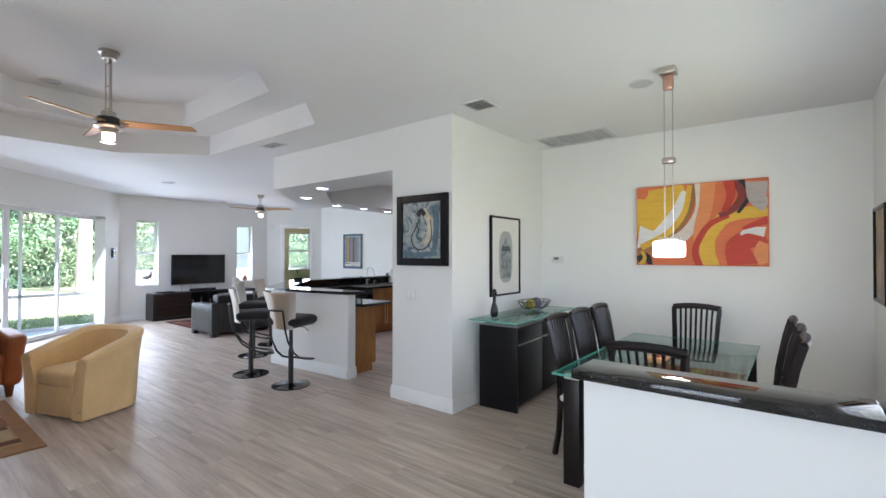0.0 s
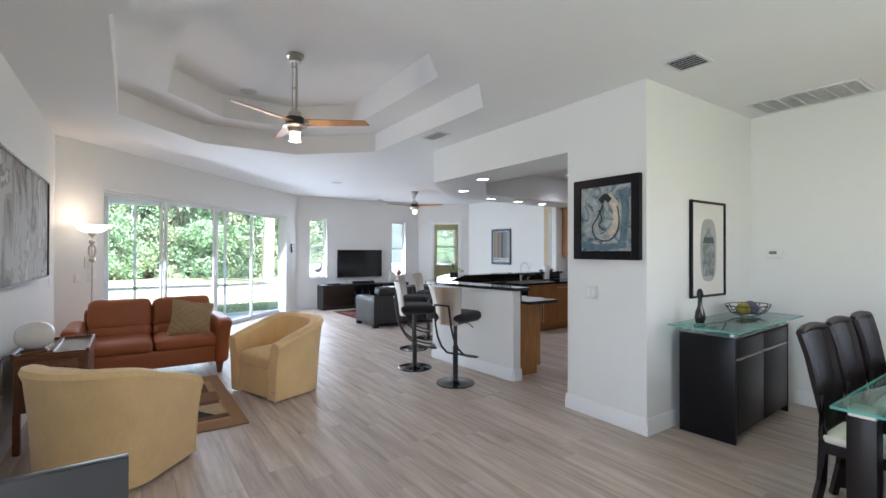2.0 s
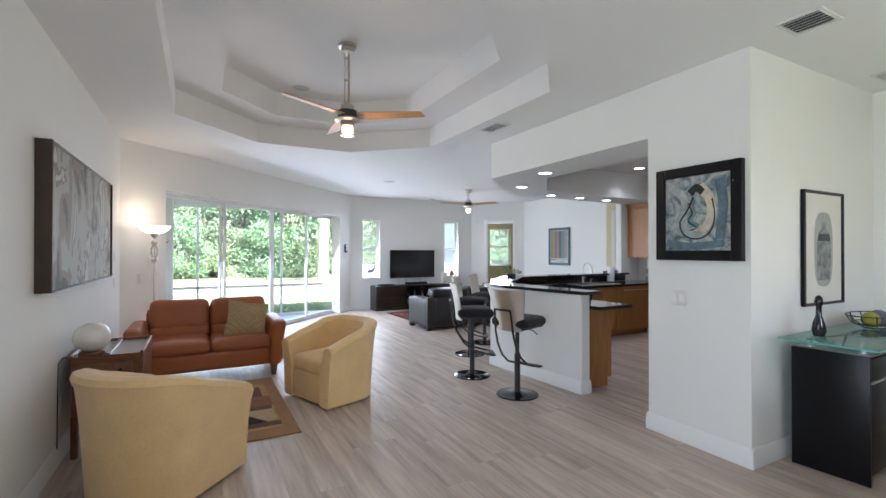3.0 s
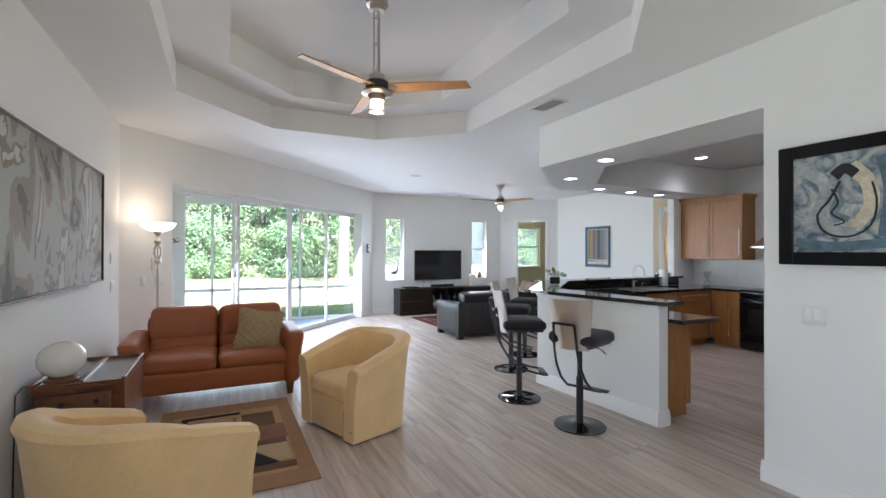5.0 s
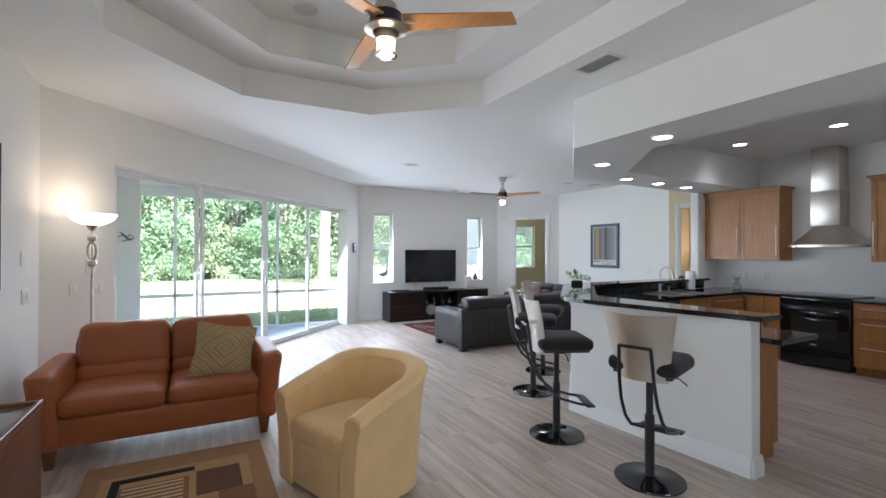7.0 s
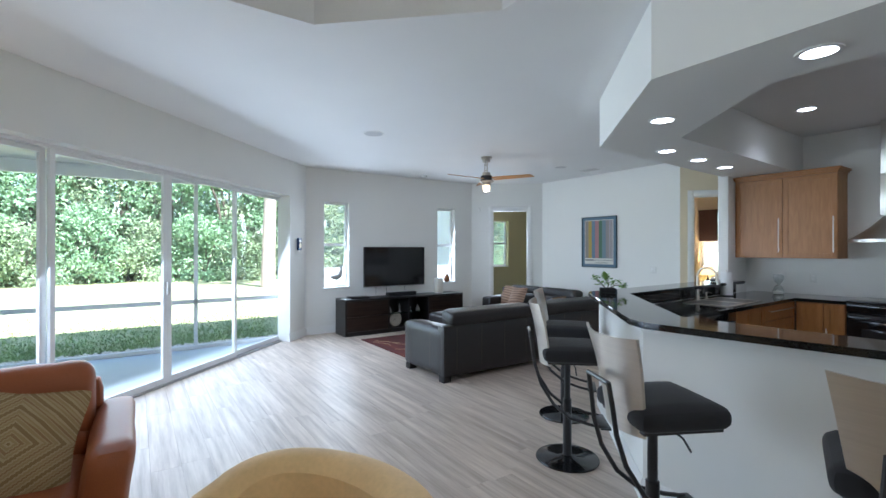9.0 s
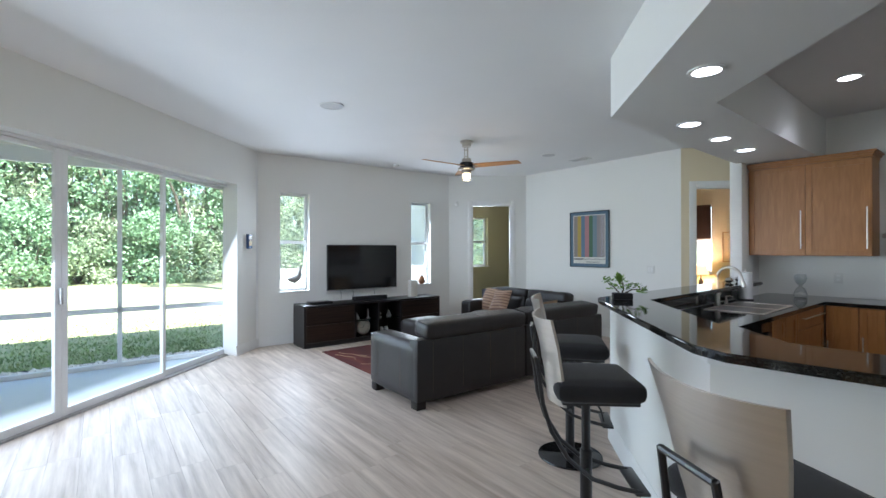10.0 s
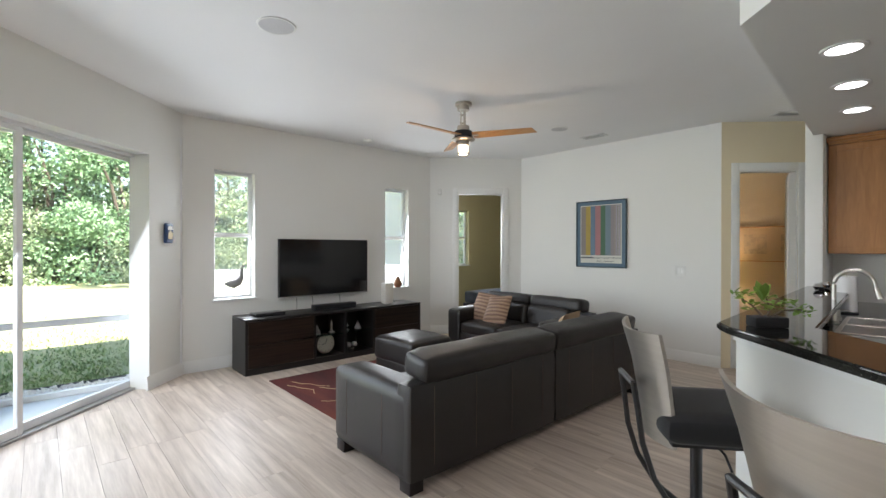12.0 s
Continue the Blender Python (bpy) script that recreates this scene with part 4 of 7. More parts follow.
part("rim", rim, STEEL, sk)
fc = thing("faucet", "brushed nickel gooseneck kitchen faucet by the sink", "faucet", pose(-6.81, 6.78, 0.911))
part("body", lathe(B(), [(0, 0), (0.03, 0), (0.03, 0.012), (0.022, 0.02), (0.021, 0.12), (0.015, 0.13), (0, 0.13)], 20), STEEL, fc)
arc = [(0, 0, 0.10), (0, 0, 0.22)] + [(0.10 - 0.10 * math.cos(a), 0, 0.26 + 0.10 * math.sin(a)) for a in np.linspace(0, math.pi * 0.93, 14)] + [(0.215, 0, 0.20)]
part("spout", rod(B(), arc, 0.0125, 12), STEEL, fc)
part("spray_head", rod(B(), [(0.205, 0, 0.245), (0.222, 0, 0.185)], 0.016, 12, 0.02), STEEL, fc)
part("lever", rod(B(), [(0.0, 0.02, 0.085), (0.0, 0.075, 0.11)], 0.007, 8), STEEL, fc)
so_ = thing("soap_dispenser", "small brushed nickel soap dispenser beside the faucet", "dispenser", pose(-6.81, 6.98, 0.911))
part("body", lathe(B(), [(0, 0), (0.018, 0), (0.018, 0.02), (0.01, 0.03), (0.01, 0.075), (0, 0.078)], 14), STEEL, so_)
part("nozzle", rod(B(), [(0, 0, 0.072), (0.03, 0, 0.078), (0.06, 0, 0.068)], 0.005, 8), STEEL, so_)
pt = thing("paper_towel", "white paper towel roll on a dark holder", "paper towel", pose(-6.83, 7.52, 0.911))
part("base", lathe(B(), [(0, 0), (0.075, 0), (0.075, 0.008), (0, 0.010)], 24), BLACKM, pt)
part("roll", lathe(B(), [(0.02, 0.012), (0.066, 0.012), (0.067, 0.14), (0.066, 0.285), (0.02, 0.285)], 28), mat("paper", (0.82, 0.82, 0.81), rough=0.95, var=0.02, bump=0.3, bump_scale=160), pt)
part("spindle", rod(B(), [(0, 0, 0.01), (0, 0, 0.315)], 0.006, 8), STEEL, pt)
hg = thing("hourglass", "clear glass hourglass with pale sand on the counter", "hourglass", pose(-6.55, 8.25, 0.911))
part("bulbs", lathe(B(), [(0, 0.0), (0.055, 0.002), (0.062, 0.04), (0.045, 0.09), (0.012, 0.125), (0.045, 0.165), (0.06, 0.21), (0.05, 0.25), (0, 0.252)], 24), glass_mat("hourglass_glass", (0.9, 0.93, 0.93), clear=0.93, gloss=0.12), hg)
part("sand", lathe(B(), [(0, 0.005), (0.05, 0.006), (0.054, 0.035), (0, 0.06)], 20), mat("sand", (0.7, 0.68, 0.64), rough=0.9), hg)
for i, yy in enumerate((7.55, 7.83)):
    b_ = thing("bottle_stopper", "small polished metal ornament on the bar", "ornament", pose(-7.0, yy, 1.073), group="ornaments on the bar")
    part("ball", lathe(B(), [(0, 0), (0.025, 0.003), (0.04, 0.03), (0.025, 0.055), (0, 0.06)], 18), CHROME, b_)
    part("cap", rod(B(), [(0, 0.03, 0.03), (0, 0.085, 0.03)], 0.03, 14, 0.022), CHROME, b_)
po = thing("potted_plant", "small green leafy plant in a low black tray pot", "plant", pose(-6.83, 5.19, 1.073, 0, 0, 42))
part("pot", bx(-0.068, 0.068, -0.04, 0.04, 0.0, 0.045, bev=0.006), BLACKFAB, po)
for q in (((0, 0, 0.045), (0.01, 0, 0.08), (0.0, 0.01, 0.13)), ((0.02, 0, 0.045), (0.07, 0.01, 0.07), (0.14, 0.0, 0.075)), ((-0.02, 0, 0.045), (-0.06, 0.0, 0.09), (-0.10, 0.01, 0.12))):
    part("stem", rod(B(), q, 0.006, 6, 0.003), BARK, po)
prs = np.random.RandomState(5)
LV = [(0, 0, 0), (0.4, -0.22, 0.05), (0.75, -0.2, 0.04), (1, 0, 0), (0.75, 0.2, 0.04), (0.4, 0.22, 0.05)]
LF = [(0, 1, 5), (1, 2, 4, 5), (2, 3, 4)]
ms = []
for cx_, cz_, n_ in ((-0.10, 0.135, 34), (-0.05, 0.09, 26), (0.03, 0.085, 30), (0.09, 0.10, 30), (0.15, 0.065, 30), (0.0, 0.12, 16)):
    for a in range(n_):
        th_, el = prs.uniform(0, 6.28), prs.uniform(-0.25, 0.8)
        d_ = Vector((math.cos(th_) * math.cos(el), math.sin(th_) * math.cos(el), math.sin(el)))
        o = Vector((cx_ + prs.uniform(-0.035, 0.035), prs.uniform(-0.05, 0.05), cz_ + prs.uniform(-0.02, 0.015)))
        ms.append(np.array(Matrix.Translation(o) @ d_.to_track_quat("X", "Z").to_matrix().to_4x4() @ Matrix.Rotation(prs.uniform(-0.6, 0.6), 4, "X") @ Matrix.Scale(prs.uniform(0.022, 0.04), 4))[:3])
for th_, el, l_ in ((0.2, 1.1, 0.085), (1.9, 1.25, 0.095), (3.4, 1.0, 0.08), (4.6, 1.2, 0.09), (5.6, 0.8, 0.075)):
    d_ = Vector((math.cos(th_) * math.cos(el), math.sin(th_) * math.cos(el), math.sin(el)))
    ms.append(np.array(Matrix.Translation((-0.02, 0, 0.11)) @ d_.to_track_quat("X", "Z").to_matrix().to_4x4() @ Matrix.Scale(l_, 4))[:3])
many("leaves", LV, LF, ms, BUSH, "", "", parent=po)

# range, hood, wall units
rg = thing("range", "black electric range with a glass oven door", "range", pose(-5.44, 7.94, 0))
part("body", bx(-0.378, 0.378, 0.03, 0.64, 0.02, 0.90), BLACKM, rg)
part("cooktop", bx(-0.38, 0.38, -0.02, 0.64, 0.90, 0.922, bev=0.006), BLACKG, rg)
part("control_panel", bx(-0.378, 0.378, -0.02, 0.03, 0.80, 0.898, bev=0.01), BLACKG, rg)
od = part("oven_door", bx(-0.375, 0.375, -0.03, 0.03, 0.25, 0.79, bev=0.012), BLACKG, rg)
part("oven_window", bx(-0.25, 0.25, -0.034, -0.029, 0.38, 0.64, bev=0.002), mat("oven_glass", (0.02, 0.02, 0.021), rough=0.05), od)
part("handle", rod(B(), [(-0.34, -0.03, 0.72), (-0.30, -0.07, 0.735), (0, -0.085, 0.74), (0.30, -0.07, 0.735), (0.34, -0.03, 0.72)], 0.013, 10), BLACKG, od)
dr = part("drawer", bx(-0.375, 0.375, -0.025, 0.03, 0.04, 0.24, bev=0.01), BLACKG, rg)
part("handle", rod(B(), [(-0.34, -0.025, 0.20), (-0.28, -0.05, 0.21), (0.28, -0.05, 0.21), (0.34, -0.025, 0.20)], 0.011, 10), BLACKG, dr)
part("badge", bx(-0.035, 0.035, -0.037, -0.03, 0.29, 0.312, bev=0.002), CHROME, od)

hd = thing("range_hood", "stainless steel chimney hood with a flared canopy", "range hood", pose(-5.47, 8.59, 0))
cv = B()
prof_ = [(0.47, 1.55), (0.47, 1.585), (0.44, 1.60), (0.36, 1.65), (0.27, 1.72), (0.20, 1.79), (0.155, 1.84)]
rows_ = []
for hw, z in prof_:
    k_ = (hw - 0.155) / 0.315
    dp = 0.27 + 0.23 * k_
    rr = []
    for a in np.linspace(0, math.pi, 17):
        ca_, sa_ = math.cos(a), math.sin(a)
        e_ = 0.35 + 0.35 * k_
        rr.append(cv.verts.new((hw * math.copysign(abs(ca_) ** e_, ca_), -dp * abs(sa_) ** (e_ * (1.2)), z)))
    rows_.append(rr)
for r0_, r1_ in zip(rows_, rows_[1:]):
    for i in range(16):
        cv.faces.new((r0_[i], r0_[i + 1], r1_[i + 1], r1_[i]))
cv.faces.new(rows_[0])
cv.faces.new(rows_[-1][::-1])
bmesh.ops.recalc_face_normals(cv, faces=cv.faces)
part("canopy", cv, STEEL, hd)
part("chimney", bx(-0.16, 0.16, -0.28, -0.002, 1.842, 2.30, bev=0.004), STEEL, hd)
part("chimney_upper", bx(-0.155, 0.155, -0.275, -0.002, 2.301, 2.885, bev=0.004), STEEL, hd)


def upper(x0, x1, n, handles, label):
    t = thing("wall_cabinet", label, "cabinet", pose(0, 8.265, 0), group="kitchen wall cabinets")
    part("body", bx(x0, x1, 0.0, 0.33, 1.365, 2.36), CAB, t)
    cr_ = B()
    for i, (o, z) in enumerate(((0.008, 2.36), (0.022, 2.385), (0.04, 2.405))):
        box(cr_, x0 - o + 0.008, x1 + o, -o - 0.02, 0.33, z, z + 0.03 - 0.004 * i, bev=0.003, seg=1)
    part("cornice", cr_, CAB, t)
    w = (x1 - x0) / n
    for i in range(n):
        shaker(t, x0 + i * w + 0.002, x0 + (i + 1) * w - 0.002, 1.37, 2.355, 0, handles[i])
    return t


upper(-7.04, -5.97, 2, "rr", "honey maple wall cabinet with two panel doors")
upper(-4.98, -4.05, 2, "lr", "honey maple wall cabinet beside the hood")


def plate(name, m, n_=1, w=0.075, h=0.118, kind_="switch", label="white wall switch plate"):
    """A switch or socket plate; its face looks along -y of its pose."""
    t = thing(name, label, kind_, m)
    ww = w + 0.046 * (n_ - 1)
    part("cover", bx(-ww / 2, ww / 2, -0.007, 0.0, -h / 2, h / 2, bev=0.003), WHITEP, t)
    for i in range(n_):
        x = (i - (n_ - 1) / 2) * 0.046
        if kind_ == "switch":
            part("rocker", bx(x - 0.016, x + 0.016, -0.011, -0.006, -0.033, 0.033, bev=0.002), TRIM, t)
        else:
            for z in (-0.02, 0.02):
                part("socket", bx(x - 0.014, x + 0.014, -0.009, -0.006, z - 0.013, z + 0.013, bev=0.002), TRIM, t)
    return t


plate("switch_plate", pose(-3.06, 3.992, 1.12), 2, label="white double switch plate on the column wall")
plate("socket_plate", pose(-5.30, 4.128, 0.33), 1, kind_="socket", label="white socket plate on the bar wall")
plate("socket_plate", line_pose(BARL[2], BARL[1], 1.25, 0.002, 0.33), 1, kind_="socket", label="white socket plate on the angled bar wall")
plate("socket_plate", pose(-6.62, 8.598, 1.12), 1, kind_="socket", label="white socket plate on the kitchen wall")
plate("socket_plate", pose(-6.30, 8.598, 1.12), 1, kind_="socket", label="white socket plate above the counter")
plate("switch_plate", pose(-8.53, 8.808, 1.13), 2, label="white double switch plate beside the bedroom door")
plate("switch_plate", pose(-7.20, WY + 0.002, 1.42, 0, 0, 180), 1, label="white switch plate beside the large painting")
plate("switch_plate", pose(-7.26, WY + 0.002, 1.13, 0, 0, 180), 3, label="white triple switch plate below another switch")
plate("switch_plate", line_pose(A0, B0, 0.28, 0.001, 1.138), 1, label="white switch plate near the floor lamp")
plate("switch_plate", line_pose(A0, B0, 0.49, 0.001, 1.138), 2, label="white double switch plate beside the sliding door")
ic = thing("intercom", "white wall intercom above the switches", "intercom", line_pose(A0, B0, 0.42, 0.001, 1.335))
part("case", bx(-0.04, 0.04, -0.018, 0, -0.075, 0.075, bev=0.006), WHITEP, ic)
part("speaker_disc", turn(lathe(B(), [(0, 0), (0.022, 0), (0.022, 0.004), (0, 0.005)], 20), pose(0, -0.018, -0.01, 90, 0, 0)), VENTM, ic)
lz = thing("wall_ornament", "small painted ceramic lizard on the outside wall", "wall ornament", pose(-10.618, 0.06, 1.68, 0, 0, 90))
for nm, q, c_ in (("body", [(-0.06, -0.012, 0.06), (-0.02, -0.014, 0.02), (0.02, -0.014, -0.02), (0.06, -0.012, -0.03)], (0.12, 0.10, 0.28)), ("tail", [(0.06, -0.012, -0.03), (0.09, -0.01, 0.0), (0.07, -0.01, 0.04)], (0.38, 0.20, 0.06)), ("head", [(-0.06, -0.012, 0.06), (-0.08, -0.012, 0.085)], (0.55, 0.33, 0.06)), ("leg", [(-0.04, -0.012, 0.04), (-0.10, -0.01, 0.01)], (0.30, 0.36, 0.10)), ("leg", [(0.0, -0.012, 0.0), (0.05, -0.01, 0.05)], (0.30, 0.36, 0.10)), ("leg", [(0.03, -0.012, -0.025), (-0.05, -0.01, -0.06)], (0.40, 0.22, 0.08))):
    part(nm, rod(B(), q, 0.014 if nm == "body" else 0.009, 8), mat("glaze_" + nm, c_, rough=0.3), lz)
plate("socket_plate", pose(-4.9, WY + 0.002, 0.38, 0, 0, 180), 1, kind_="socket", label="white socket plate behind the armchair")

# ---- living room ----
def stool(m, label):
    """A bar stool facing its own +y: round base, post, square seat, curved steel back, bowed side bars."""
    t = thing("bar_stool", label, "bar stool", m, group="stools at the bar")
    part("base", lathe(B(), [(0, 0), (0.215, 0), (0.218, 0.006), (0.215, 0.013), (0.06, 0.02), (0.04, 0.03), (0, 0.03)], 40), BLACKG, t, "glossy black round base")
    part("post", lathe(B(), [(0, 0.02), (0.030, 0.02), (0.030, 0.42), (0.022, 0.425), (0.022, 0.71), (0, 0.71)], 20), BLACKM, t)
    part("seat", soft(B(), 0, 0.03, 0.762, 0.43, 0.42, 0.10, 0.045, 0.012, 8), BLACKFAB, t, "black padded fabric seat")
    part("seat_plate", bx(-0.18, 0.18, -0.15, 0.21, 0.70, 0.715, bev=0.004), BLACKM, t)
    bk = B()
    n_, th_ = 18, 0.012
    g = {}
    for k_ in (0, 1):
        for i in range(n_ + 1):
            u = i / n_ * 2 - 1
            for j, (z, hw, yb) in enumerate(((0.68, 0.155, -0.175), (0.82, 0.175, -0.19), (0.97, 0.20, -0.215), (1.11, 0.225, -0.25))):
                y = yb - 0.055 * (1 - u * u) - k_ * th_
                g[k_, i, j] = bk.verts.new((u * hw, y + 0.05, z - (0.012 * (1 - u * u) if j == 3 else 0)))
    for i in range(n_):
        for j in range(3):
            bk.faces.new((g[0, i, j], g[0, i + 1, j], g[0, i + 1, j + 1], g[0, i, j + 1]))
            bk.faces.new((g[1, i, j], g[1, i, j + 1], g[1, i + 1, j + 1], g[1, i + 1, j]))
        for j in (0, 3):
            bk.faces.new((g[0, i, j], g[1, i, j], g[1, i + 1, j], g[0, i + 1, j]))
    for i in (0, n_):
        for j in range(3):
            bk.faces.new((g[0, i, j], g[0, i, j + 1], g[1, i, j + 1], g[1, i, j]))
    bmesh.ops.recalc_face_normals(bk, faces=bk.faces)
    part("backrest", bk, STEEL, t, "curved brushed steel backrest")
    fr_ = B()
    loop = [(-0.095, -0.262, 0.90), (0.095, -0.262, 0.90)]
    rod(fr_, loop, 0.011, 8)
    for sx in (-1, 1):
        side = [(sx * 0.095, -0.262, 0.905), (sx * 0.10, -0.245, 0.80), (sx * 0.105, -0.23, 0.68), (sx * 0.11, -0.19, 0.55), (sx * 0.115, -0.11, 0.42), (sx * 0.12, 0.0, 0.33), (sx * 0.12, 0.13, 0.29), (sx * 0.12, 0.24, 0.27)]
        rod(fr_, side, 0.011, 8)
    part("back_frame", fr_, BLACKM, t)
    part("footrest", bx(-0.14, 0.14, 0.20, 0.27, 0.262, 0.276, bev=0.004), BLACKM, t)
    part("foot_clamp", rod(B(), [(-0.12, 0.0, 0.33), (0.12, 0.0, 0.33)], 0.010, 8), BLACKM, t)
    part("lever", rod(B(), [(0.03, 0.02, 0.70), (0.17, 0.03, 0.68), (0.22, 0.03, 0.645)], 0.005, 6), BLACKM, t)
    return t


st = stool(pose(-4.575, 3.572, 0, 0, 0, 18), "black and brushed steel swivel bar stool at the bar end")
for x, y, a, lb in ((-5.41, 3.54, -27, "black and brushed steel swivel bar stool at the long bar"), (-6.385, 4.112, -42, "black and brushed steel swivel bar stool at the angled bar"), (-6.963, 4.75, -50, "black and brushed steel swivel bar stool at the bar tip")):
    c = copy_thing(st, pose(x, y, 0, 0, 0, a))
    c["label"] = lb


def tub_chair(m, label):
    """A swivel tub chair facing its own -y."""
    t = thing("tub_chair", label, "armchair", m, group="cream tub chairs")
    pts_ = []
    N = 44
    for i in range(N + 1):
        a = i / N
        if a < 0.25:
            k_ = a / 0.25
            pts_.append((-0.375, -0.36 + 0.40 * k_, (-1, 0), 0.0 + 0.42 * k_))
        elif a > 0.75:
            k_ = (1 - a) / 0.25
            pts_.append((0.375, -0.36 + 0.40 * k_, (1, 0), 0.0 + 0.42 * k_))
        else:
            th_ = math.pi - (a - 0.25) / 0.5 * math.pi
            pts_.append((0.375 * math.cos(th_), 0.04 + 0.265 * math.sin(th_), (math.cos(th_), math.sin(th_)), 0.42 + 0.58 * math.sin(th_)))
    bm = B()
    rows_ = []
    for x, y, nrm, b in pts_:
        top = 0.585 + 0.195 * math.sin(math.pi / 2 * min(1.0, b * 1.12))
        flare = 0.05 + 0.012 * b
        th_ = 0.125
        prof_ = [(0.0, 0.014), (0.008, 0.02), (flare * 0.55, top * 0.55), (flare, top - 0.10), (flare + 0.02, top - 0.045), (flare + 0.006, top - 0.012), (flare - 0.04, top), (flare - 0.085, top - 0.008), (flare - 0.118, top - 0.04), (flare - 0.115, top - 0.09), (-th_ + 0.03, 0.42), (-th_, 0.26), (-th_, 0.014)]
        rows_.append([bm.verts.new((x + nrm[0] * o, y + nrm[1] * o, z)) for o, z in prof_])
    for r0_, r1_ in zip(rows_, rows_[1:]):
        for i in range(len(r0_)):
            j = (i + 1) % len(r0_)
            bm.faces.new((r0_[i], r0_[j], r1_[j], r1_[i]))
    bm.faces.new(rows_[0][::-1]), bm.faces.new(rows_[-1])
    bmesh.ops.recalc_face_normals(bm, faces=bm.faces)
    part("shell", bm, SUEDE, t)
    part("seat_cushion", soft(B(), 0, -0.07, 0.365, 0.52, 0.58, 0.16, 0.055, 0.022, 9), SUEDE, t)
    part("front_panel", bx(-0.265, 0.265, -0.345, -0.31, 0.02, 0.30, bev=0.01), SUEDE, t)
    part("plinth", lathe(B(), [(0, 0.0), (0.24, 0.0), (0.24, 0.05), (0, 0.05)], 32), BLACKM, t)
    part("tag", bx(0.32, 0.365, -0.3625, -0.3600, 0.09, 0.105), NICKEL, t)
    for sx in (-1, 1):
        part("piping", rod(B(), [(sx * 0.252, -0.362, 0.03), (sx * 0.252, -0.362, 0.25), (sx * 0.282, -0.362, 0.42), (sx * 0.312, -0.364, 0.49), (sx * 0.309, -0.364, 0.535), (sx * 0.342, -0.364, 0.567), (sx * 0.387, -0.364, 0.575), (sx * 0.431, -0.364, 0.562), (sx * 0.444, -0.364, 0.53), (sx * 0.424, -0.364, 0.47), (sx * 0.402, -0.362, 0.32), (sx * 0.384, -0.362, 0.03)], 0.005, 6), SUEDE, t)
    return t


ch_ = tub_chair(pose(-5.485, 1.92, 0, 0, 0, 20.4), "cream suede swivel tub chair by the rug edge")
c = copy_thing(ch_, pose(-4.20, 0.42, 0, 0, 0, -131))
c["label"] = "cream suede swivel tub chair with its back to the entry"


def orange_sofa(m):
    """A two-seat leather sofa facing its own -y, 1.60 wide."""
    t = thing("loveseat", "burnt orange leather two-seat sofa with wooden feet", "sofa", m)
    part("base", soft(B(), 0, 0.40, 0.24, 1.34, 0.78, 0.22, 0.04, 0.0, 6), OLEATHER, t)
    for i, sx in enumerate((-1, 1)):
        part("seat_cushion", soft(B(), sx * 0.325, 0.32, 0.40, 0.645, 0.66, 0.15, 0.06, 0.025, 10, 0.008, i), OLEATHER, t)
        b_ = soft(B(), 0, 0, 0, 0.645, 0.22, 0.40, 0.09, 0.0, 10, 0.015, 3 + i)
        turn(b_, pose(sx * 0.325, 0.68, 0.70, -12, 0, 0))
        part("back_cushion", b_, OLEATHER, t)
        l_ = soft(B(), 0, 0, 0, 0.64, 0.20, 0.16, 0.07, 0.0, 8, 0.006, 8 + i)
        turn(l_, pose(sx * 0.325, 0.60, 0.50, -12, 0, 0))
        part("lumbar_cushion", l_, OLEATHER, t)
        a_ = soft(B(), 0, 0, 0, 0.18, 0.88, 0.54, 0.065, 0.0, 9, 0.006, 5 + i)
        for v in a_.verts:
            k_ = (v.co.z + 0.25) / 0.5
            v.co.x += sx * 0.04 * k_ * k_
            v.co.z -= 0.05 * max(0, (0.1 - v.co.y)) * k_ if v.co.y > 0.2 else 0
        turn(a_, pose(sx * 0.70, 0.43, 0.385))
        part("arm", a_, OLEATHER, t)
        for y in (0.06, 0.78):
            f_ = B()
            prism(f_, [(-0.045, -0.045), (0.045, -0.045), (0.045, 0.045), (-0.045, 0.045)], 0, 0.16)
            for v in f_.verts:
                if v.co.z < 0.01:
                    v.co.x *= 0.55
                    v.co.y *= 0.55
            turn(f_, pose(sx * 0.68, y, 0))
            part("foot", f_, CHERRY, t, "tapered dark wooden foot")
    part("back_panel", soft(B(), 0, 0.80, 0.48, 1.36, 0.12, 0.62, 0.05, 0.0, 6), OLEATHER, t)
    return t


orange_sofa(pose(-6.54, 0.775, 0, 0, 0, 90))
pc = soft(B(), 0, 0, 0, 0.42, 0.42, 0.16, 0.02, 0.0, 10)
for v in pc.verts:
    d = max(abs(v.co.x), abs(v.co.y)) / 0.21
    v.co.z *= max(0.06, 1 - d ** 2.2)
    e_ = abs(v.co.x * v.co.y) / 0.044
    v.co.x *= 1 + 0.12 * e_
    v.co.y *= 1 + 0.12 * e_
PILLOW = mat("patterned_cushion", (0.40, 0.30, 0.16), rough=0.95, var=0.0)
_nt = PILLOW.node_tree
_tc, _sx = _nt.nodes.new("ShaderNodeTexCoord"), _nt.nodes.new("ShaderNodeSeparateXYZ")
_nt.links.new(_tc.outputs["Object"], _sx.inputs[0])


def _math(op, a, b=None):
    n_ = _nt.nodes.new("ShaderNodeMath")
    n_.operation = op
    for k_, v in ((0, a), (1, b)):
        if isinstance(v, float):
            n_.inputs[k_].default_value = v
        elif v is not None:
            _nt.links.new(v, n_.inputs[k_])
    return n_.outputs[0]


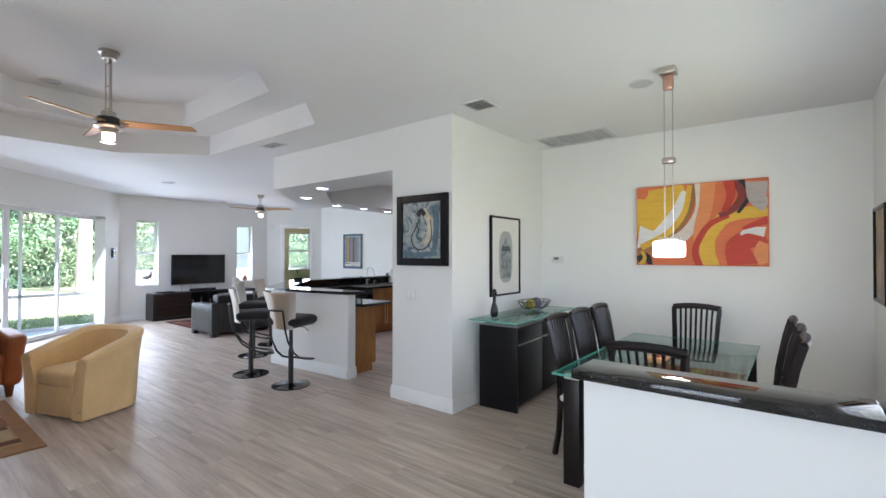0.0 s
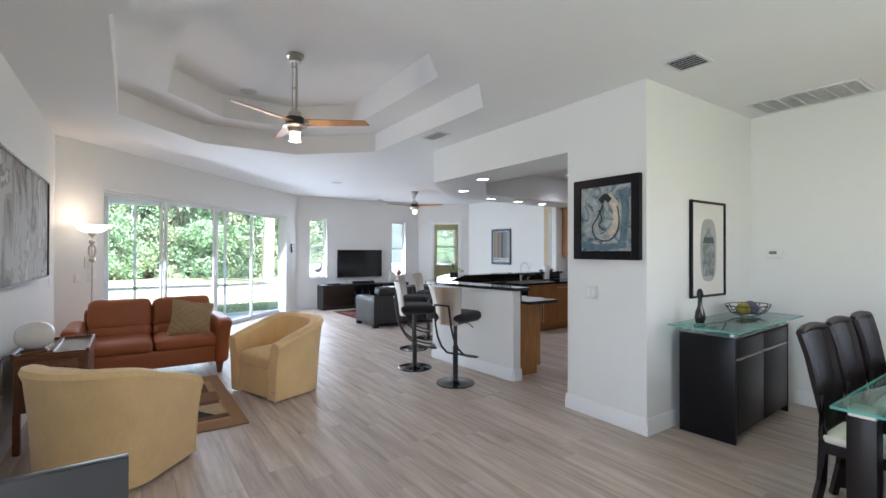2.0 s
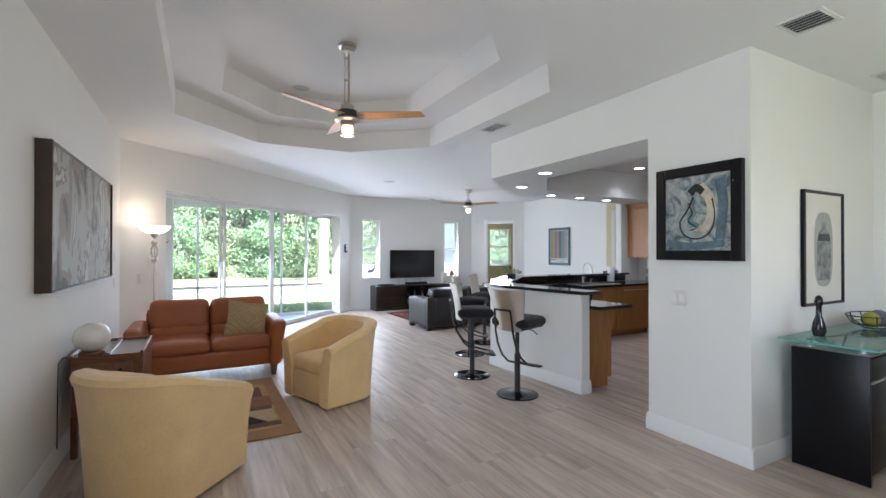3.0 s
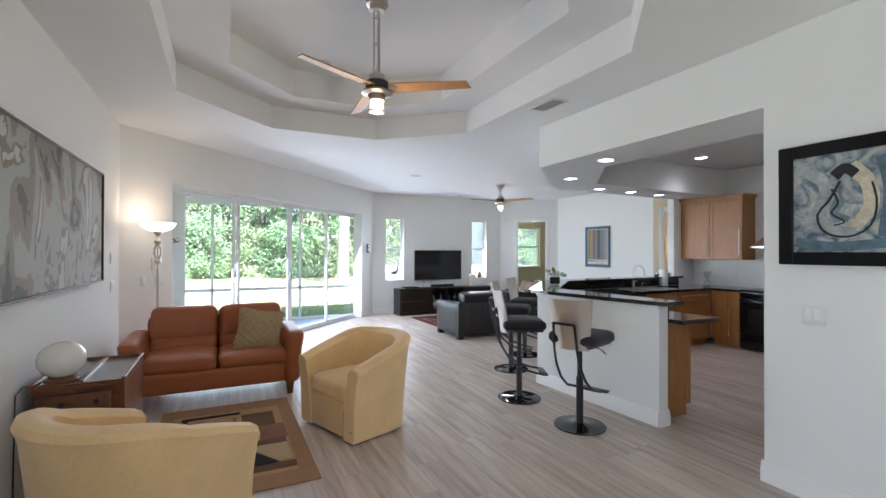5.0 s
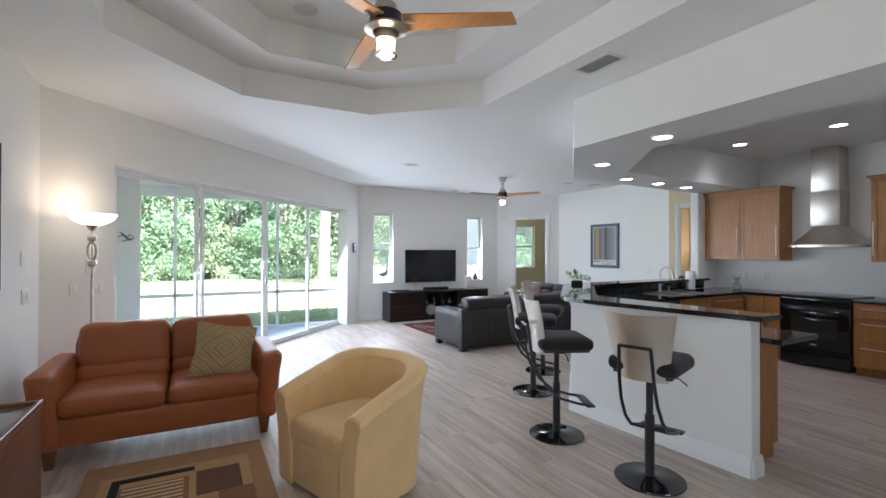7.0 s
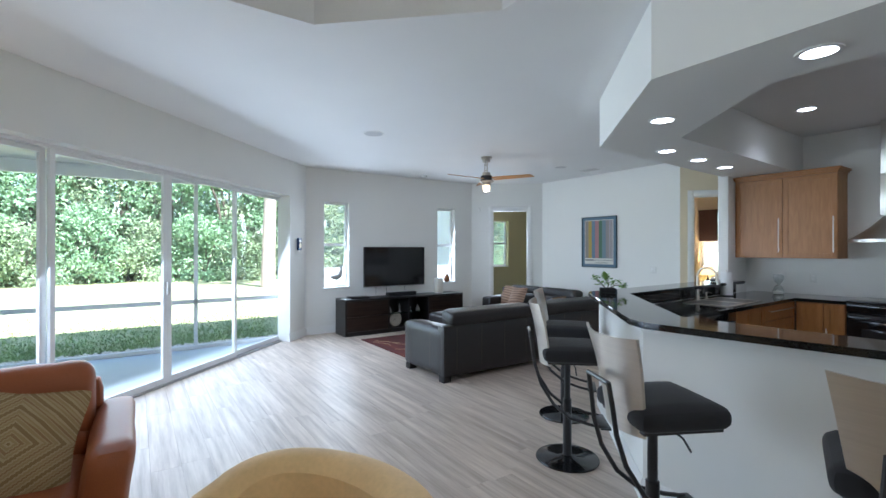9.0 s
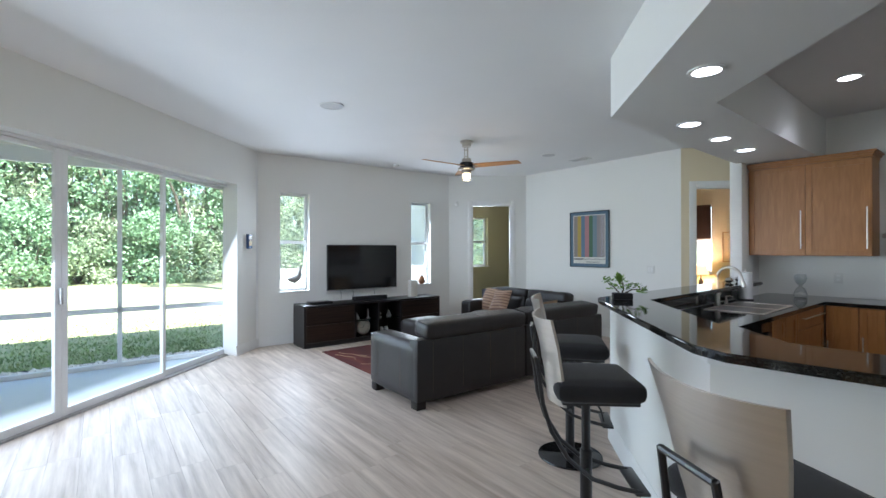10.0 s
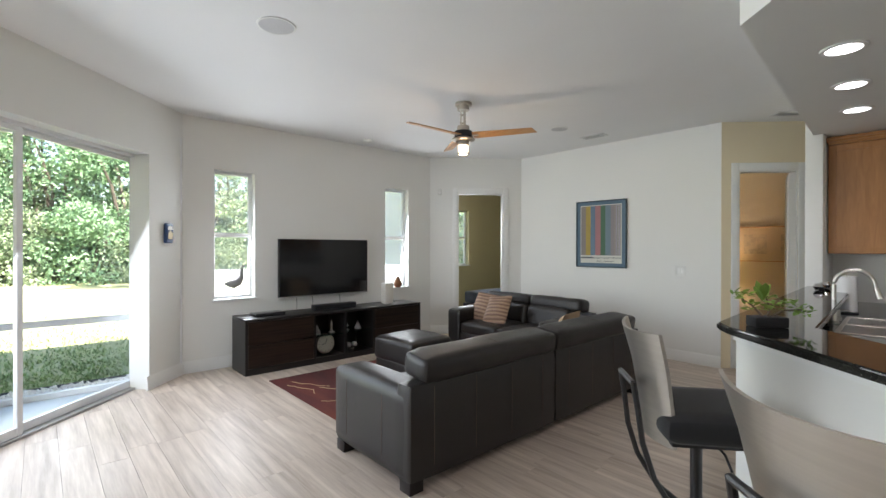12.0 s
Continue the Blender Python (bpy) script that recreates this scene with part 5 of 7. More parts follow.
_d = _math("ADD", _math("ABSOLUTE", _sx.outputs[0]), _math("MULTIPLY", _math("ABSOLUTE", _sx.outputs[1]), 1.15))
_zig = _math("MULTIPLY", _math("PINGPONG", _math("ADD", _sx.outputs[0], _sx.outputs[1]), 0.011), 0.5)
_w = _math("PINGPONG", _math("ADD", _d, _zig), 0.045)
_rp = _nt.nodes.new("ShaderNodeValToRGB")
_rp.color_ramp.interpolation = "CONSTANT"
for k_, (p_, c_) in enumerate(((0.0, (0.27, 0.18, 0.08)), (0.010, (0.43, 0.33, 0.18)), (0.020, (0.35, 0.25, 0.12)), (0.032, (0.41, 0.31, 0.16)), (0.040, (0.30, 0.19, 0.09)))):
    e_ = _rp.color_ramp.elements[k_] if k_ < 2 else _rp.color_ramp.elements.new(0.9)
    e_.position, e_.color = p_ / 0.045, (*c_, 1)
_nt.links.new(_math("DIVIDE", _w, 0.045), _rp.inputs[0])
_nt.links.new(_rp.outputs[0], _nt.nodes["Principled BSDF"].inputs["Base Color"])
single("cushion", pc, PILLOW, "tan patterned square cushion on the orange sofa", "cushion", pose(-6.80, 1.17, 0.655, 64, 0, 96) @ pose(0, 0, 0, 0, 0, -12))

# end table, globe lamp
et = thing("end_table", "cherry wood end table with drawer and grey trays", "side table", pose(-5.23, 0.065, 0))
part("top_frame", bx(-0.35, 0.35, -0.22, 0.23, 0.695, 0.715, bev=0.004), CHERRY, et)
for y0, y1 in ((-0.197, -0.012), (0.022, 0.207)):
    part("tray", bx(-0.325, 0.325, y0, y1, 0.716, 0.720), GREYLAM, et, "glossy grey inset tray")
for q in ((-0.35, 0.35, 0.208, 0.23, 0.742), (-0.35, 0.35, -0.22, -0.198, 0.742), (-0.325, 0.325, -0.011, 0.021, 0.736), (-0.35, -0.326, -0.198, 0.208, 0.740), (0.326, 0.35, -0.198, 0.208, 0.728)):
    part("rail", bx(q[0], q[1], q[2], q[3], 0.7155, q[4], bev=0.004, seg=1), CHERRY, et)
part("body", bx(-0.33, 0.325, -0.205, 0.212, 0.30, 0.6945), CHERRY, et)
part("side_panel", bx(-0.335, 0.335, 0.213, 0.226, 0.12, 0.69, bev=0.003), CHERRY, et)
d_ = part("drawer", bx(0.326, 0.344, -0.15, 0.16, 0.50, 0.665, bev=0.004), CHERRY, et)
for yy in (-0.075, 0.085):
    part("pull", bx(0.344, 0.356, yy - 0.013, yy + 0.013, 0.60, 0.625, bev=0.003), BLACKM, d_)
part("lower_drawer", bx(0.326, 0.344, -0.15, 0.16, 0.31, 0.485, bev=0.004), CHERRY, et)
for x in (-0.31, 0.305):
    for y in (-0.185, 0.195):
        part("leg", bx(x - 0.028, x + 0.028, y - 0.024, y + 0.017, 0.0, 0.301, bev=0.004), CHERRY, et)
gl_ = thing("globe_lamp", "white opal glass globe lamp on a wooden base", "table lamp", pose(-4.99, -0.035, 0.7205))
part("base", lathe(B(), [(0, 0), (0.078, 0), (0.086, 0.012), (0.08, 0.026), (0.05, 0.036), (0, 0.038)], 28), CHERRY, gl_)
part("globe", lathe(B(), [(0, 0.03), (0.045, 0.032), (0.088, 0.058), (0.112, 0.095), (0.118, 0.135), (0.108, 0.178), (0.08, 0.212), (0.04, 0.230), (0, 0.234)], 36), OPAL, gl_)
part("cord", rod(B(), [(0.0, -0.075, 0.01), (0.03, -0.11, 0.006), (0.10, -0.15, 0.008), (0.14, -0.165, -0.02), (0.16, -0.165, -0.35), (0.17, -0.165, -0.705)], 0.004, 6), BLACKM, gl_)

# torchiere
fl = thing("floor_lamp", "lit torchiere with frosted bowl and ringed metal stem", "floor lamp", pose(-7.60, 0.155, 0))
part("base", lathe(B(), [(0, 0), (0.14, 0), (0.14, 0.01), (0.05, 0.03), (0.02, 0.045), (0, 0.045)], 32), NICKEL, fl)
part("stem", rod(B(), [(0, 0, 0.03), (0, 0, 1.28)], 0.011, 12), NICKEL, fl)
part("ring", rod(B(), [(0.052 * math.cos(a) * 0.7, 0.052 * math.cos(a) * 0.7, 1.485 + 0.078 * math.sin(a)) for a in np.linspace(0, 6.2832, 33)], 0.012, 10), NICKEL, fl, "oval metal ring on the stem")
for zc in (1.375, 1.597):
    part("bead", lathe(B(), [(0, zc - 0.036)] + [(0.036 * math.sin(a), zc - 0.036 * math.cos(a)) for a in np.linspace(0.25, 2.9, 10)] + [(0, zc + 0.036)], 20), NICKEL, fl)
part("upper_stem", rod(B(), [(0, 0, 1.27), (0, 0, 1.69)], 0.007, 8), NICKEL, fl)
part("cup", lathe(B(), [(0, 1.66), (0.02, 1.66), (0.045, 1.70), (0.05, 1.715), (0, 1.715)], 24), NICKEL, fl)
part("bowl", lathe(B(), [(0.03, 1.705), (0.09, 1.72), (0.15, 1.755), (0.185, 1.81), (0.18, 1.81), (0.145, 1.763), (0.085, 1.73), (0.03, 1.715)], 40), TORCH, fl, "glowing frosted glass bowl")
bulb("torchiere_light", (-7.60, 0.155, 1.84), 0.55, WARM, 0.05)

# rug with its blocks of colour
rug = thing("area_rug", "tan rug with brown, black and gold geometric blocks", "rug", pose(-5.52, 0.87, 0.0))
RT = lambda n_, c_: mat(n_, c_, rough=1.0, var=0.12, scale=8, fine=150, bump=0.5, bump_scale=260)
RUGC = {"tan": RT("rug_tan", (0.33, 0.185, 0.09)), "gold": RT("rug_gold", (0.42, 0.26, 0.12)), "brown": RT("rug_brown", (0.13, 0.065, 0.035)), "rust": RT("rug_rust", (0.24, 0.11, 0.055)), "black": RT("rug_black", (0.012, 0.010, 0.010)), "cream": RT("rug_cream", (0.55, 0.44, 0.27))}
part("rug_base", bx(-0.91, 0.90, -0.535, 0.535, 0.0, 0.012, bev=0.004, seg=1), RUGC["tan"], rug)
zr = 0.0125
def blockp(name, poly_, colr, lift=0.0):
    b_ = B()
    prism(b_, poly_, zr, zr + 0.002 + lift)
    bmesh.ops.recalc_face_normals(b_, faces=b_.faces)
    part(name, b_, RUGC[colr], rug)
R4 = lambda x0, x1, y0, y1: [(x0, y0), (x1, y0), (x1, y1), (x0, y1)]
blockp("field", R4(-0.68, 0.72, -0.43, 0.42), "gold")
blockp("block", R4(-0.54, -0.20, 0.10, 0.36), "brown", 0.0015)
blockp("block", R4(-0.20, 0.12, 0.22, 0.42), "rust", 0.0018)
blockp("block", R4(0.12, 0.22, 0.06, 0.40), "brown", 0.0016)
blockp("block", R4(0.56, 0.66, 0.0, 0.42), "brown", 0.0016)
blockp("block", R4(-0.50, -0.02, -0.33, 0.06), "rust", 0.0014)
blockp("block", R4(0.02, 0.50, -0.36, -0.02), "tan", 0.0014)
blockp("wedge", [(0.20, 0.085), (0.58, 0.075), (0.55, 0.31)], "black", 0.0024)
blockp("bar", R4(-0.63, -0.57, -0.37, 0.09), "black", 0.002)
blockp("bar", R4(-0.57, -0.10, -0.37, -0.32), "black", 0.002)
for i in range(9):
    blockp("stripe", [(0.22 + i * 0.036, 0.12 + i * 0.022), (0.24 + i * 0.036, 0.13 + i * 0.022), (0.22 + i * 0.036, 0.40), (0.20 + i * 0.036, 0.40)], "cream", 0.0012)
    blockp("stripe", R4(-0.48 + i * 0.05, -0.46 + i * 0.05, -0.30, 0.03), "cream", 0.0018)

# the dark low box in the foreground
gp_ = thing("grey_stand", "dark grey upright panel stand near the entry wall", "stand")
part("panel", bx(-2.12, -2.08, -0.19, 0.553, 0.05, 0.882, bev=0.004), mat("grey_lacquer", (0.045, 0.045, 0.045), rough=0.35), gp_)
part("foot", bx(-2.18, -2.02, -0.16, -0.10, 0.0, 0.05, bev=0.004), BLACKM, gp_)
part("foot", bx(-2.18, -2.02, 0.44, 0.50, 0.0, 0.05, bev=0.004), BLACKM, gp_)

# ---- family room ----
def black_sofa(m, w, label, right_arm=True, left_arm=True, name="leather_sofa"):
    """A low leather sofa facing its own -y, the back at +y, its width along x from 0 to w."""
    t = thing(name, label, "sofa", m, group="black leather sofas")
    x0, x1 = (0.24 if left_arm else 0.0), (w - 0.24 if right_arm else w)
    part("base", soft(B(), w / 2, 0.46, 0.18, w - 0.02, 0.84, 0.23, 0.03, 0.0, 6), BLEATHER, t)
    n_ = 2
    sw_ = (x1 - x0) / n_
    for i in range(n_):
        cx = x0 + sw_ * (i + 0.5)
        part("seat_cushion", soft(B(), cx, 0.34, 0.355, sw_ - 0.008, 0.66, 0.15, 0.05, 0.02, 9, 0.006, i), BLEATHER, t)
        b_ = soft(B(), 0, 0, 0, sw_ - 0.008, 0.17, 0.30, 0.06, 0.0, 8, 0.008, i + 4)
        turn(b_, pose(cx, 0.70, 0.52, -10, 0, 0))
        part("back_cushion", b_, BLEATHER, t)
    hb = w / 2
    for i in range(2):
        h_ = soft(B(), 0, 0, 0, hb - 0.012 - (0.10 if (i == 0 and left_arm) or (i == 1 and right_arm) else 0), 0.25, 0.17, 0.055, 0.0, 9, 0.006, i + 9)
        off = (0.05 if (i == 0 and left_arm) else 0) - (0.05 if (i == 1 and right_arm) else 0)
        turn(h_, pose(hb * (i + 0.5) + off, 0.80, 0.70, -8, 0, 0))
        part("headrest", h_, BLEATHER, t)
        part("back_panel", soft(B(), hb * (i + 0.5), 0.83, 0.345, hb - 0.006, 0.15, 0.57, 0.03, 0.0, 6, 0.003, i), BLEATHER, t)
        for k_ in range(4):
            xx = hb * i + hb * (k_ + 0.5) / 4
            part("seam", rod(B(), [(xx, 0.9065, 0.14), (xx, 0.9075, 0.60)], 0.0014, 4), STITCH, t)
        part("headrest_seam", rod(B(), [(hb * (i + 0.5) + off, 0.70, 0.790), (hb * (i + 0.5) + off, 0.80, 0.7885), (hb * (i + 0.5) + off, 0.89, 0.776)], 0.0014, 4), STITCH, t)
    for sx, has in ((0, left_arm), (1, right_arm)):
        if has:
            a_ = soft(B(), 0, 0, 0, 0.25, 0.88, 0.53, 0.05, 0.012, 9, 0.004, sx)
            turn(a_, pose(0.125 if sx == 0 else w - 0.125, 0.455, 0.325))
            part("arm", a_, BLEATHER, t)
            for yy in (0.20, 0.62):
                part("seam", rod(B(), [(-0.0015 if sx == 0 else w + 0.0015, yy, 0.15), (-0.0015 if sx == 0 else w + 0.0015, yy, 0.52)], 0.0014, 4), STITCH, t)
    for fx in (0.06, w - 0.06):
        for fy in (0.10, 0.84):
            part("foot", bx(fx - 0.05, fx + 0.05, fy - 0.05, fy + 0.05, 0.0, 0.075, bev=0.004), WENGE, t)
    return t


black_sofa(pose(-9.22, 7.22, 0, 0, 0, -90), 2.84, "long black leather sofa with adjustable headrests seen from behind")
black_sofa(pose(-10.88, 6.98, 0), 1.75, "black leather two-seat sofa facing the television", name="leather_loveseat")
ot = thing("ottoman", "black leather square ottoman on the red rug", "ottoman", pose(-10.30, 5.95, 0, 0, 0, 4))
part("cushion", soft(B(), 0, 0, 0.30, 0.66, 0.62, 0.26, 0.06, 0.02, 9, 0.006, 2), BLEATHER, ot)
part("base", soft(B(), 0, 0, 0.13, 0.62, 0.58, 0.14, 0.03, 0.0, 6), BLEATHER, ot)
for sx in (-1, 1):
    for sy in (-1, 1):
        part("foot", bx(sx * 0.24 - 0.03, sx * 0.24 + 0.03, sy * 0.22 - 0.03, sy * 0.22 + 0.03, 0.014, 0.075), WENGE, ot)
STRP = ramp_mat("striped_cushion", [(0.0, (0.10, 0.05, 0.032)), (0.35, (0.24, 0.13, 0.075)), (0.5, (0.32, 0.22, 0.15)), (0.65, (0.15, 0.075, 0.045)), (0.85, (0.30, 0.19, 0.12))], 4, rough=0.7, kind="WAVE", stretch=(1.6, 0.05, 0.05), distort=0.6)
for x, y, a, r_, lb in ((-10.52, 7.36, 64, 4, "brown striped satin cushion on the black loveseat"), (-10.24, 7.30, 60, -6, "brown striped satin cushion leaning on another cushion")):
    pb = soft(B(), 0, 0, 0, 0.40, 0.40, 0.15, 0.02, 0.0, 9)
    for v in pb.verts:
        d = max(abs(v.co.x), abs(v.co.y)) / 0.20
        v.co.z *= max(0.06, 1 - d ** 2.2)
    single("cushion", pb, STRP, lb, "cushion", pose(x, y, 0.60, a, r_, 0) @ pose(0, 0, 0, 0, 0, 90), group="cushions on the loveseat")
pb = soft(B(), 0, 0, 0, 0.40, 0.40, 0.14, 0.02, 0.0, 8)
for v in pb.verts:
    v.co.z *= max(0.06, 1 - (max(abs(v.co.x), abs(v.co.y)) / 0.20) ** 2.2)
single("cushion", pb, mat("tan_fabric", (0.42, 0.29, 0.17), rough=0.9, var=0.1), "tan cushion tucked in the sofa corner", "cushion", pose(-8.85, 6.72, 0.60, 62, 0, -80))

rr_ = thing("red_rug", "dark red rug with thin pale wandering lines", "rug", pose(-10.22, 5.75, 0))
RED = ramp_mat("red_pile", [(0.25, (0.035, 0.006, 0.006)), (0.5, (0.085, 0.012, 0.009)), (0.75, (0.15, 0.030, 0.014))], 1.6, rough=1.0, stretch=(0.5, 2.2, 1), detail=6, bump=0.2)
part("rug_base", bx(-0.85, 0.85, -1.12, 1.12, 0.0, 0.011, bev=0.004, seg=1), RED, rr_)
lrs = np.random.RandomState(11)
LINE = mat("rug_line", (0.42, 0.30, 0.17), rough=1.0)
for k_ in range(16):
    x, y = lrs.uniform(-0.8, 0.6), lrs.uniform(-1.08, 0.4)
    pts_ = [(x, y, 0.0115)]
    for s_ in range(5):
        x, y = min(0.84, x + lrs.uniform(0.02, 0.14)), min(1.1, max(-1.1, y + lrs.uniform(-0.06, 0.09)))
        pts_.append((x, y, 0.0115))
    part("line", rod(B(), pts_, 0.0035, 4), LINE, rr_)

# media console and its things
cs = thing("media_console", "black wood-grain media console with open shelves", "console", pose(-11.85, 4.50, 0))
W_, D_, H_ = 2.45, 0.45, 0.62
DK = mat("black_stain", (0.010, 0.009, 0.009), rough=0.4, var=0.1)
part("top", bx(0, D_, 0, W_, H_ - 0.03, H_, bev=0.003), DK, cs)
part("bottom", bx(0.02, D_ - 0.005, 0.02, W_ - 0.02, 0.0, 0.07), DK, cs)
part("back", bx(0, 0.015, 0.02, W_ - 0.02, 0.07, H_ - 0.03), DK, cs)
for y in (0.0, 0.80, 1.22, 1.64, W_ - 0.03):
    part("divider", bx(0.0155 if 0 < y < 2.4 else 0, D_ - 0.003, y, y + 0.03, 0.07 if 0 < y < 2.4 else 0.0, H_ - 0.0305), DK, cs)
for y0, y1 in ((0.032, 0.798), (1.672, W_ - 0.032)):
    for z0, z1 in ((0.075, 0.325), (0.33, 0.588)):
        part("drawer_front", bx(D_ - 0.02, D_ - 0.001, y0, y1, z0, z1, bev=0.002, seg=1), ZEBRA, cs, "striped dark wood drawer front")
for y0, y1 in ((0.831, 1.219), (1.251, 1.639)):
    part("glass_shelf", bx(0.02, D_ - 0.04, y0, y1, 0.315, 0.322), TGLASS, cs)


def placed(name, label, category, y, x, z):
    return thing(name, label, category, pose(-11.85 + x, 4.50 + y, z))


ck = placed("desk_clock", "round silver clock with a pale dial and hands", "clock", 1.02, 0.30, 0.071)
turnx = pose(0, 0, 0.13, 0, 90, 0)
part("rim", turn(lathe(B(), [(0.105, -0.015), (0.125, -0.015), (0.128, 0.005), (0.118, 0.02), (0.105, 0.02)], 36), turnx), STEEL, ck)
part("dial", turn(lathe(B(), [(0, -0.012), (0.106, -0.012), (0.106, 0.008), (0, 0.008)], 36), turnx), mat("dial", (0.62, 0.60, 0.54), rough=0.5), ck)
hnd = B()
rod(hnd, [(0.012, 0, 0.13), (0.012, 0.02, 0.19)], 0.003, 4)
rod(hnd, [(0.012, 0, 0.13), (0.012, -0.045, 0.12)], 0.003, 4)
part("pointers", hnd, BLACKM, ck)
tick = B()
for k_ in range(12):
    a = k_ * math.pi / 6
    rod(tick, [(0.010, 0.082 * math.cos(a), 0.13 + 0.082 * math.sin(a)), (0.010, 0.097 * math.cos(a), 0.13 + 0.097 * math.sin(a))], 0.002, 4)
part("hour_marks", tick, BLACKM, ck)
sbx = placed("soundbar", "short black soundbar on the console", "speaker", 1.18, 0.24, 0.6205)
part("case", bx(-0.05, 0.05, -0.30, 0.30, 0.0, 0.07, bev=0.008), BLACKM, sbx)
part("grille", bx(0.0505, 0.053, -0.28, 0.28, 0.008, 0.062), BLACKFAB, sbx)
dvd = placed("disc_player", "slim black disc player on the console", "disc player", 0.32, 0.24, 0.6205)
part("case", bx(-0.10, 0.10, -0.17, 0.17, 0.0, 0.035, bev=0.003), BLACKG, dvd)
part("panel", bx(0.1005, 0.1025, -0.16, 0.16, 0.008, 0.03), BLACKM, dvd)
single("candle", bx(-0.055, 0.055, -0.07, 0.07, 0.0, 0.29, bev=0.008), mat("wax", (0.78, 0.75, 0.68), rough=0.5), "tall white square pillar candle on the console", "candle", pose(-11.62, 6.52, 0.6205))
CRY = mat("crystal", (0.72, 0.74, 0.76), rough=0.05, metal=0.5, var=0.1)
for y, z, nm, lb in ((0.93, 0.323, "sailboat_ornament", "small glass sailing boat ornament on a shelf"), (1.13, 0.323, "spire_ornament", "slim glass spire ornament on a shelf"), (1.34, 0.323, "trophy_ornament", "small metal ornament with a round head"), (1.52, 0.323, "pyramid_ornament", "small crystal pyramid ornament on a glass shelf"), (1.42, 0.071, "knot_ornament", "two polished metal ball ornaments on a shelf")):
    t = placed(nm, lb, "ornament", y, 0.26, z)
    part("foot", bx(-0.03, 0.03, -0.035, 0.035, 0, 0.012, bev=0.003), CRY, t)
    bm = B()
    if nm[:2] in ("py", "sa"):
        lathe(bm, [(0, 0.012), (0.055, 0.013), (0, 0.12)], 4)
    elif nm[:2] == "sp":
        lathe(bm, [(0, 0.012), (0.022, 0.013), (0.012, 0.06), (0.016, 0.1), (0, 0.17)], 10)
    elif nm[:2] == "tr":
        lathe(bm, [(0, 0.012), (0.03, 0.013), (0.01, 0.035), (0.035, 0.06), (0.02, 0.09), (0, 0.095)], 14)
    else:
        lathe(bm, [(0, 0.012), (0.035, 0.03), (0.04, 0.055), (0.03, 0.085), (0, 0.095)], 14, 0, -0.045)
        lathe(bm, [(0, 0.012), (0.035, 0.03), (0.04, 0.055), (0.03, 0.085), (0, 0.095)], 14, 0, 0.045)
    part("figure_shape", bm, CRY, t)

tv = thing("television", "large flat television hung on the wall, switched off", "television", pose(-11.93, 5.725, 1.147))
part("casing", bx(-0.03, 0.018, -0.65, 0.65, -0.375, 0.375, bev=0.006), BLACKM, tv)
part("bezel", bx(0.014, 0.022, -0.652, 0.652, -0.377, -0.363, bev=0.002), SILVER, tv)
part("screen", bx(0.0185, 0.0215, -0.64, 0.64, -0.362, 0.367), SCREEN, tv)
for y in (-0.42, -0.2, 0.2):
    part("cable", rod(B(), [(0.0, y, -0.36), (0.01, y + 0.01, -0.45), (0.02, y, -0.525)], 0.003, 5), BLACKM, tv)

# on the window sills
bd_ = thing("bird_figure", "grey wooden shore bird on a thin rod", "bird ornament", pose(-11.94, 4.56, 0.804))
part("foot", bx(-0.035, 0.035, -0.04, 0.04, 0, 0.014, bev=0.003), glass_mat("acrylic", clear=0.9, gloss=0.15), bd_)
part("rod", rod(B(), [(0, 0, 0.012), (0, 0, 0.16)], 0.004, 6), STEEL, bd_)
bb = B()
rod(bb, [(0, -0.12, 0.185), (0, -0.08, 0.18), (0, -0.02, 0.175), (0, 0.035, 0.20), (0, 0.065, 0.25), (0, 0.072, 0.32), (0, 0.078, 0.37), (0, 0.09, 0.395)], 0.03, 12)
k_ = [0.010, 0.035, 0.055, 0.050, 0.034, 0.018, 0.015, 0.020]
rings = [list(bb.verts)[i * 12:(i + 1) * 12] for i in range(8)]
for r_, s_ in zip(rings, k_):
    c0 = sum((v.co for v in r_), Vector()) / 12
    for v in r_:
        v.co = c0 + (v.co - c0) * (s_ / 0.03)
part("body", bb, mat("bird_grey", (0.27, 0.27, 0.26), rough=0.45, var=0.3, scale=20), bd_)
part("beak", rod(B(), [(0, 0.10, 0.395), (0, 0.15, 0.388)], 0.007, 6, 0.002), BLACKM, bd_)
vs = thing("vase", "small brown teardrop wooden vase on the sill", "vase", pose(-11.93, 6.93, 0.804))
part("body", lathe(B(), [(0, 0), (0.035, 0.001), (0.06, 0.03), (0.066, 0.065), (0.05, 0.105), (0.025, 0.14), (0.014, 0.165), (0.010, 0.165), (0, 0.15)], 28), ramp_mat("turned_wood", [(0.3, (0.20, 0.075, 0.03)), (0.7, (0.33, 0.14, 0.055))], 8, rough=0.35, stretch=(1, 1, 6)), vs)

# ---- dining room ----
hw = structure("half_wall", bx(-0.59, 0.618, 2.30, 2.47, 0.0, 1.03), WALL, "white half wall between entry and dining room", "half wall")
hc = thing("half_wall_cap", "polished black granite cap on the half wall", "granite cap")
part("slab", bx(-0.63, 0.29, 2.262, 2.505, 1.032, 1.07, bev=0.008), GRANITE, hc)
part("slab", bx(0.292, 0.617, 2.262, 2.505, 1.032, 1.07, bev=0.008), GRANITE, hc)

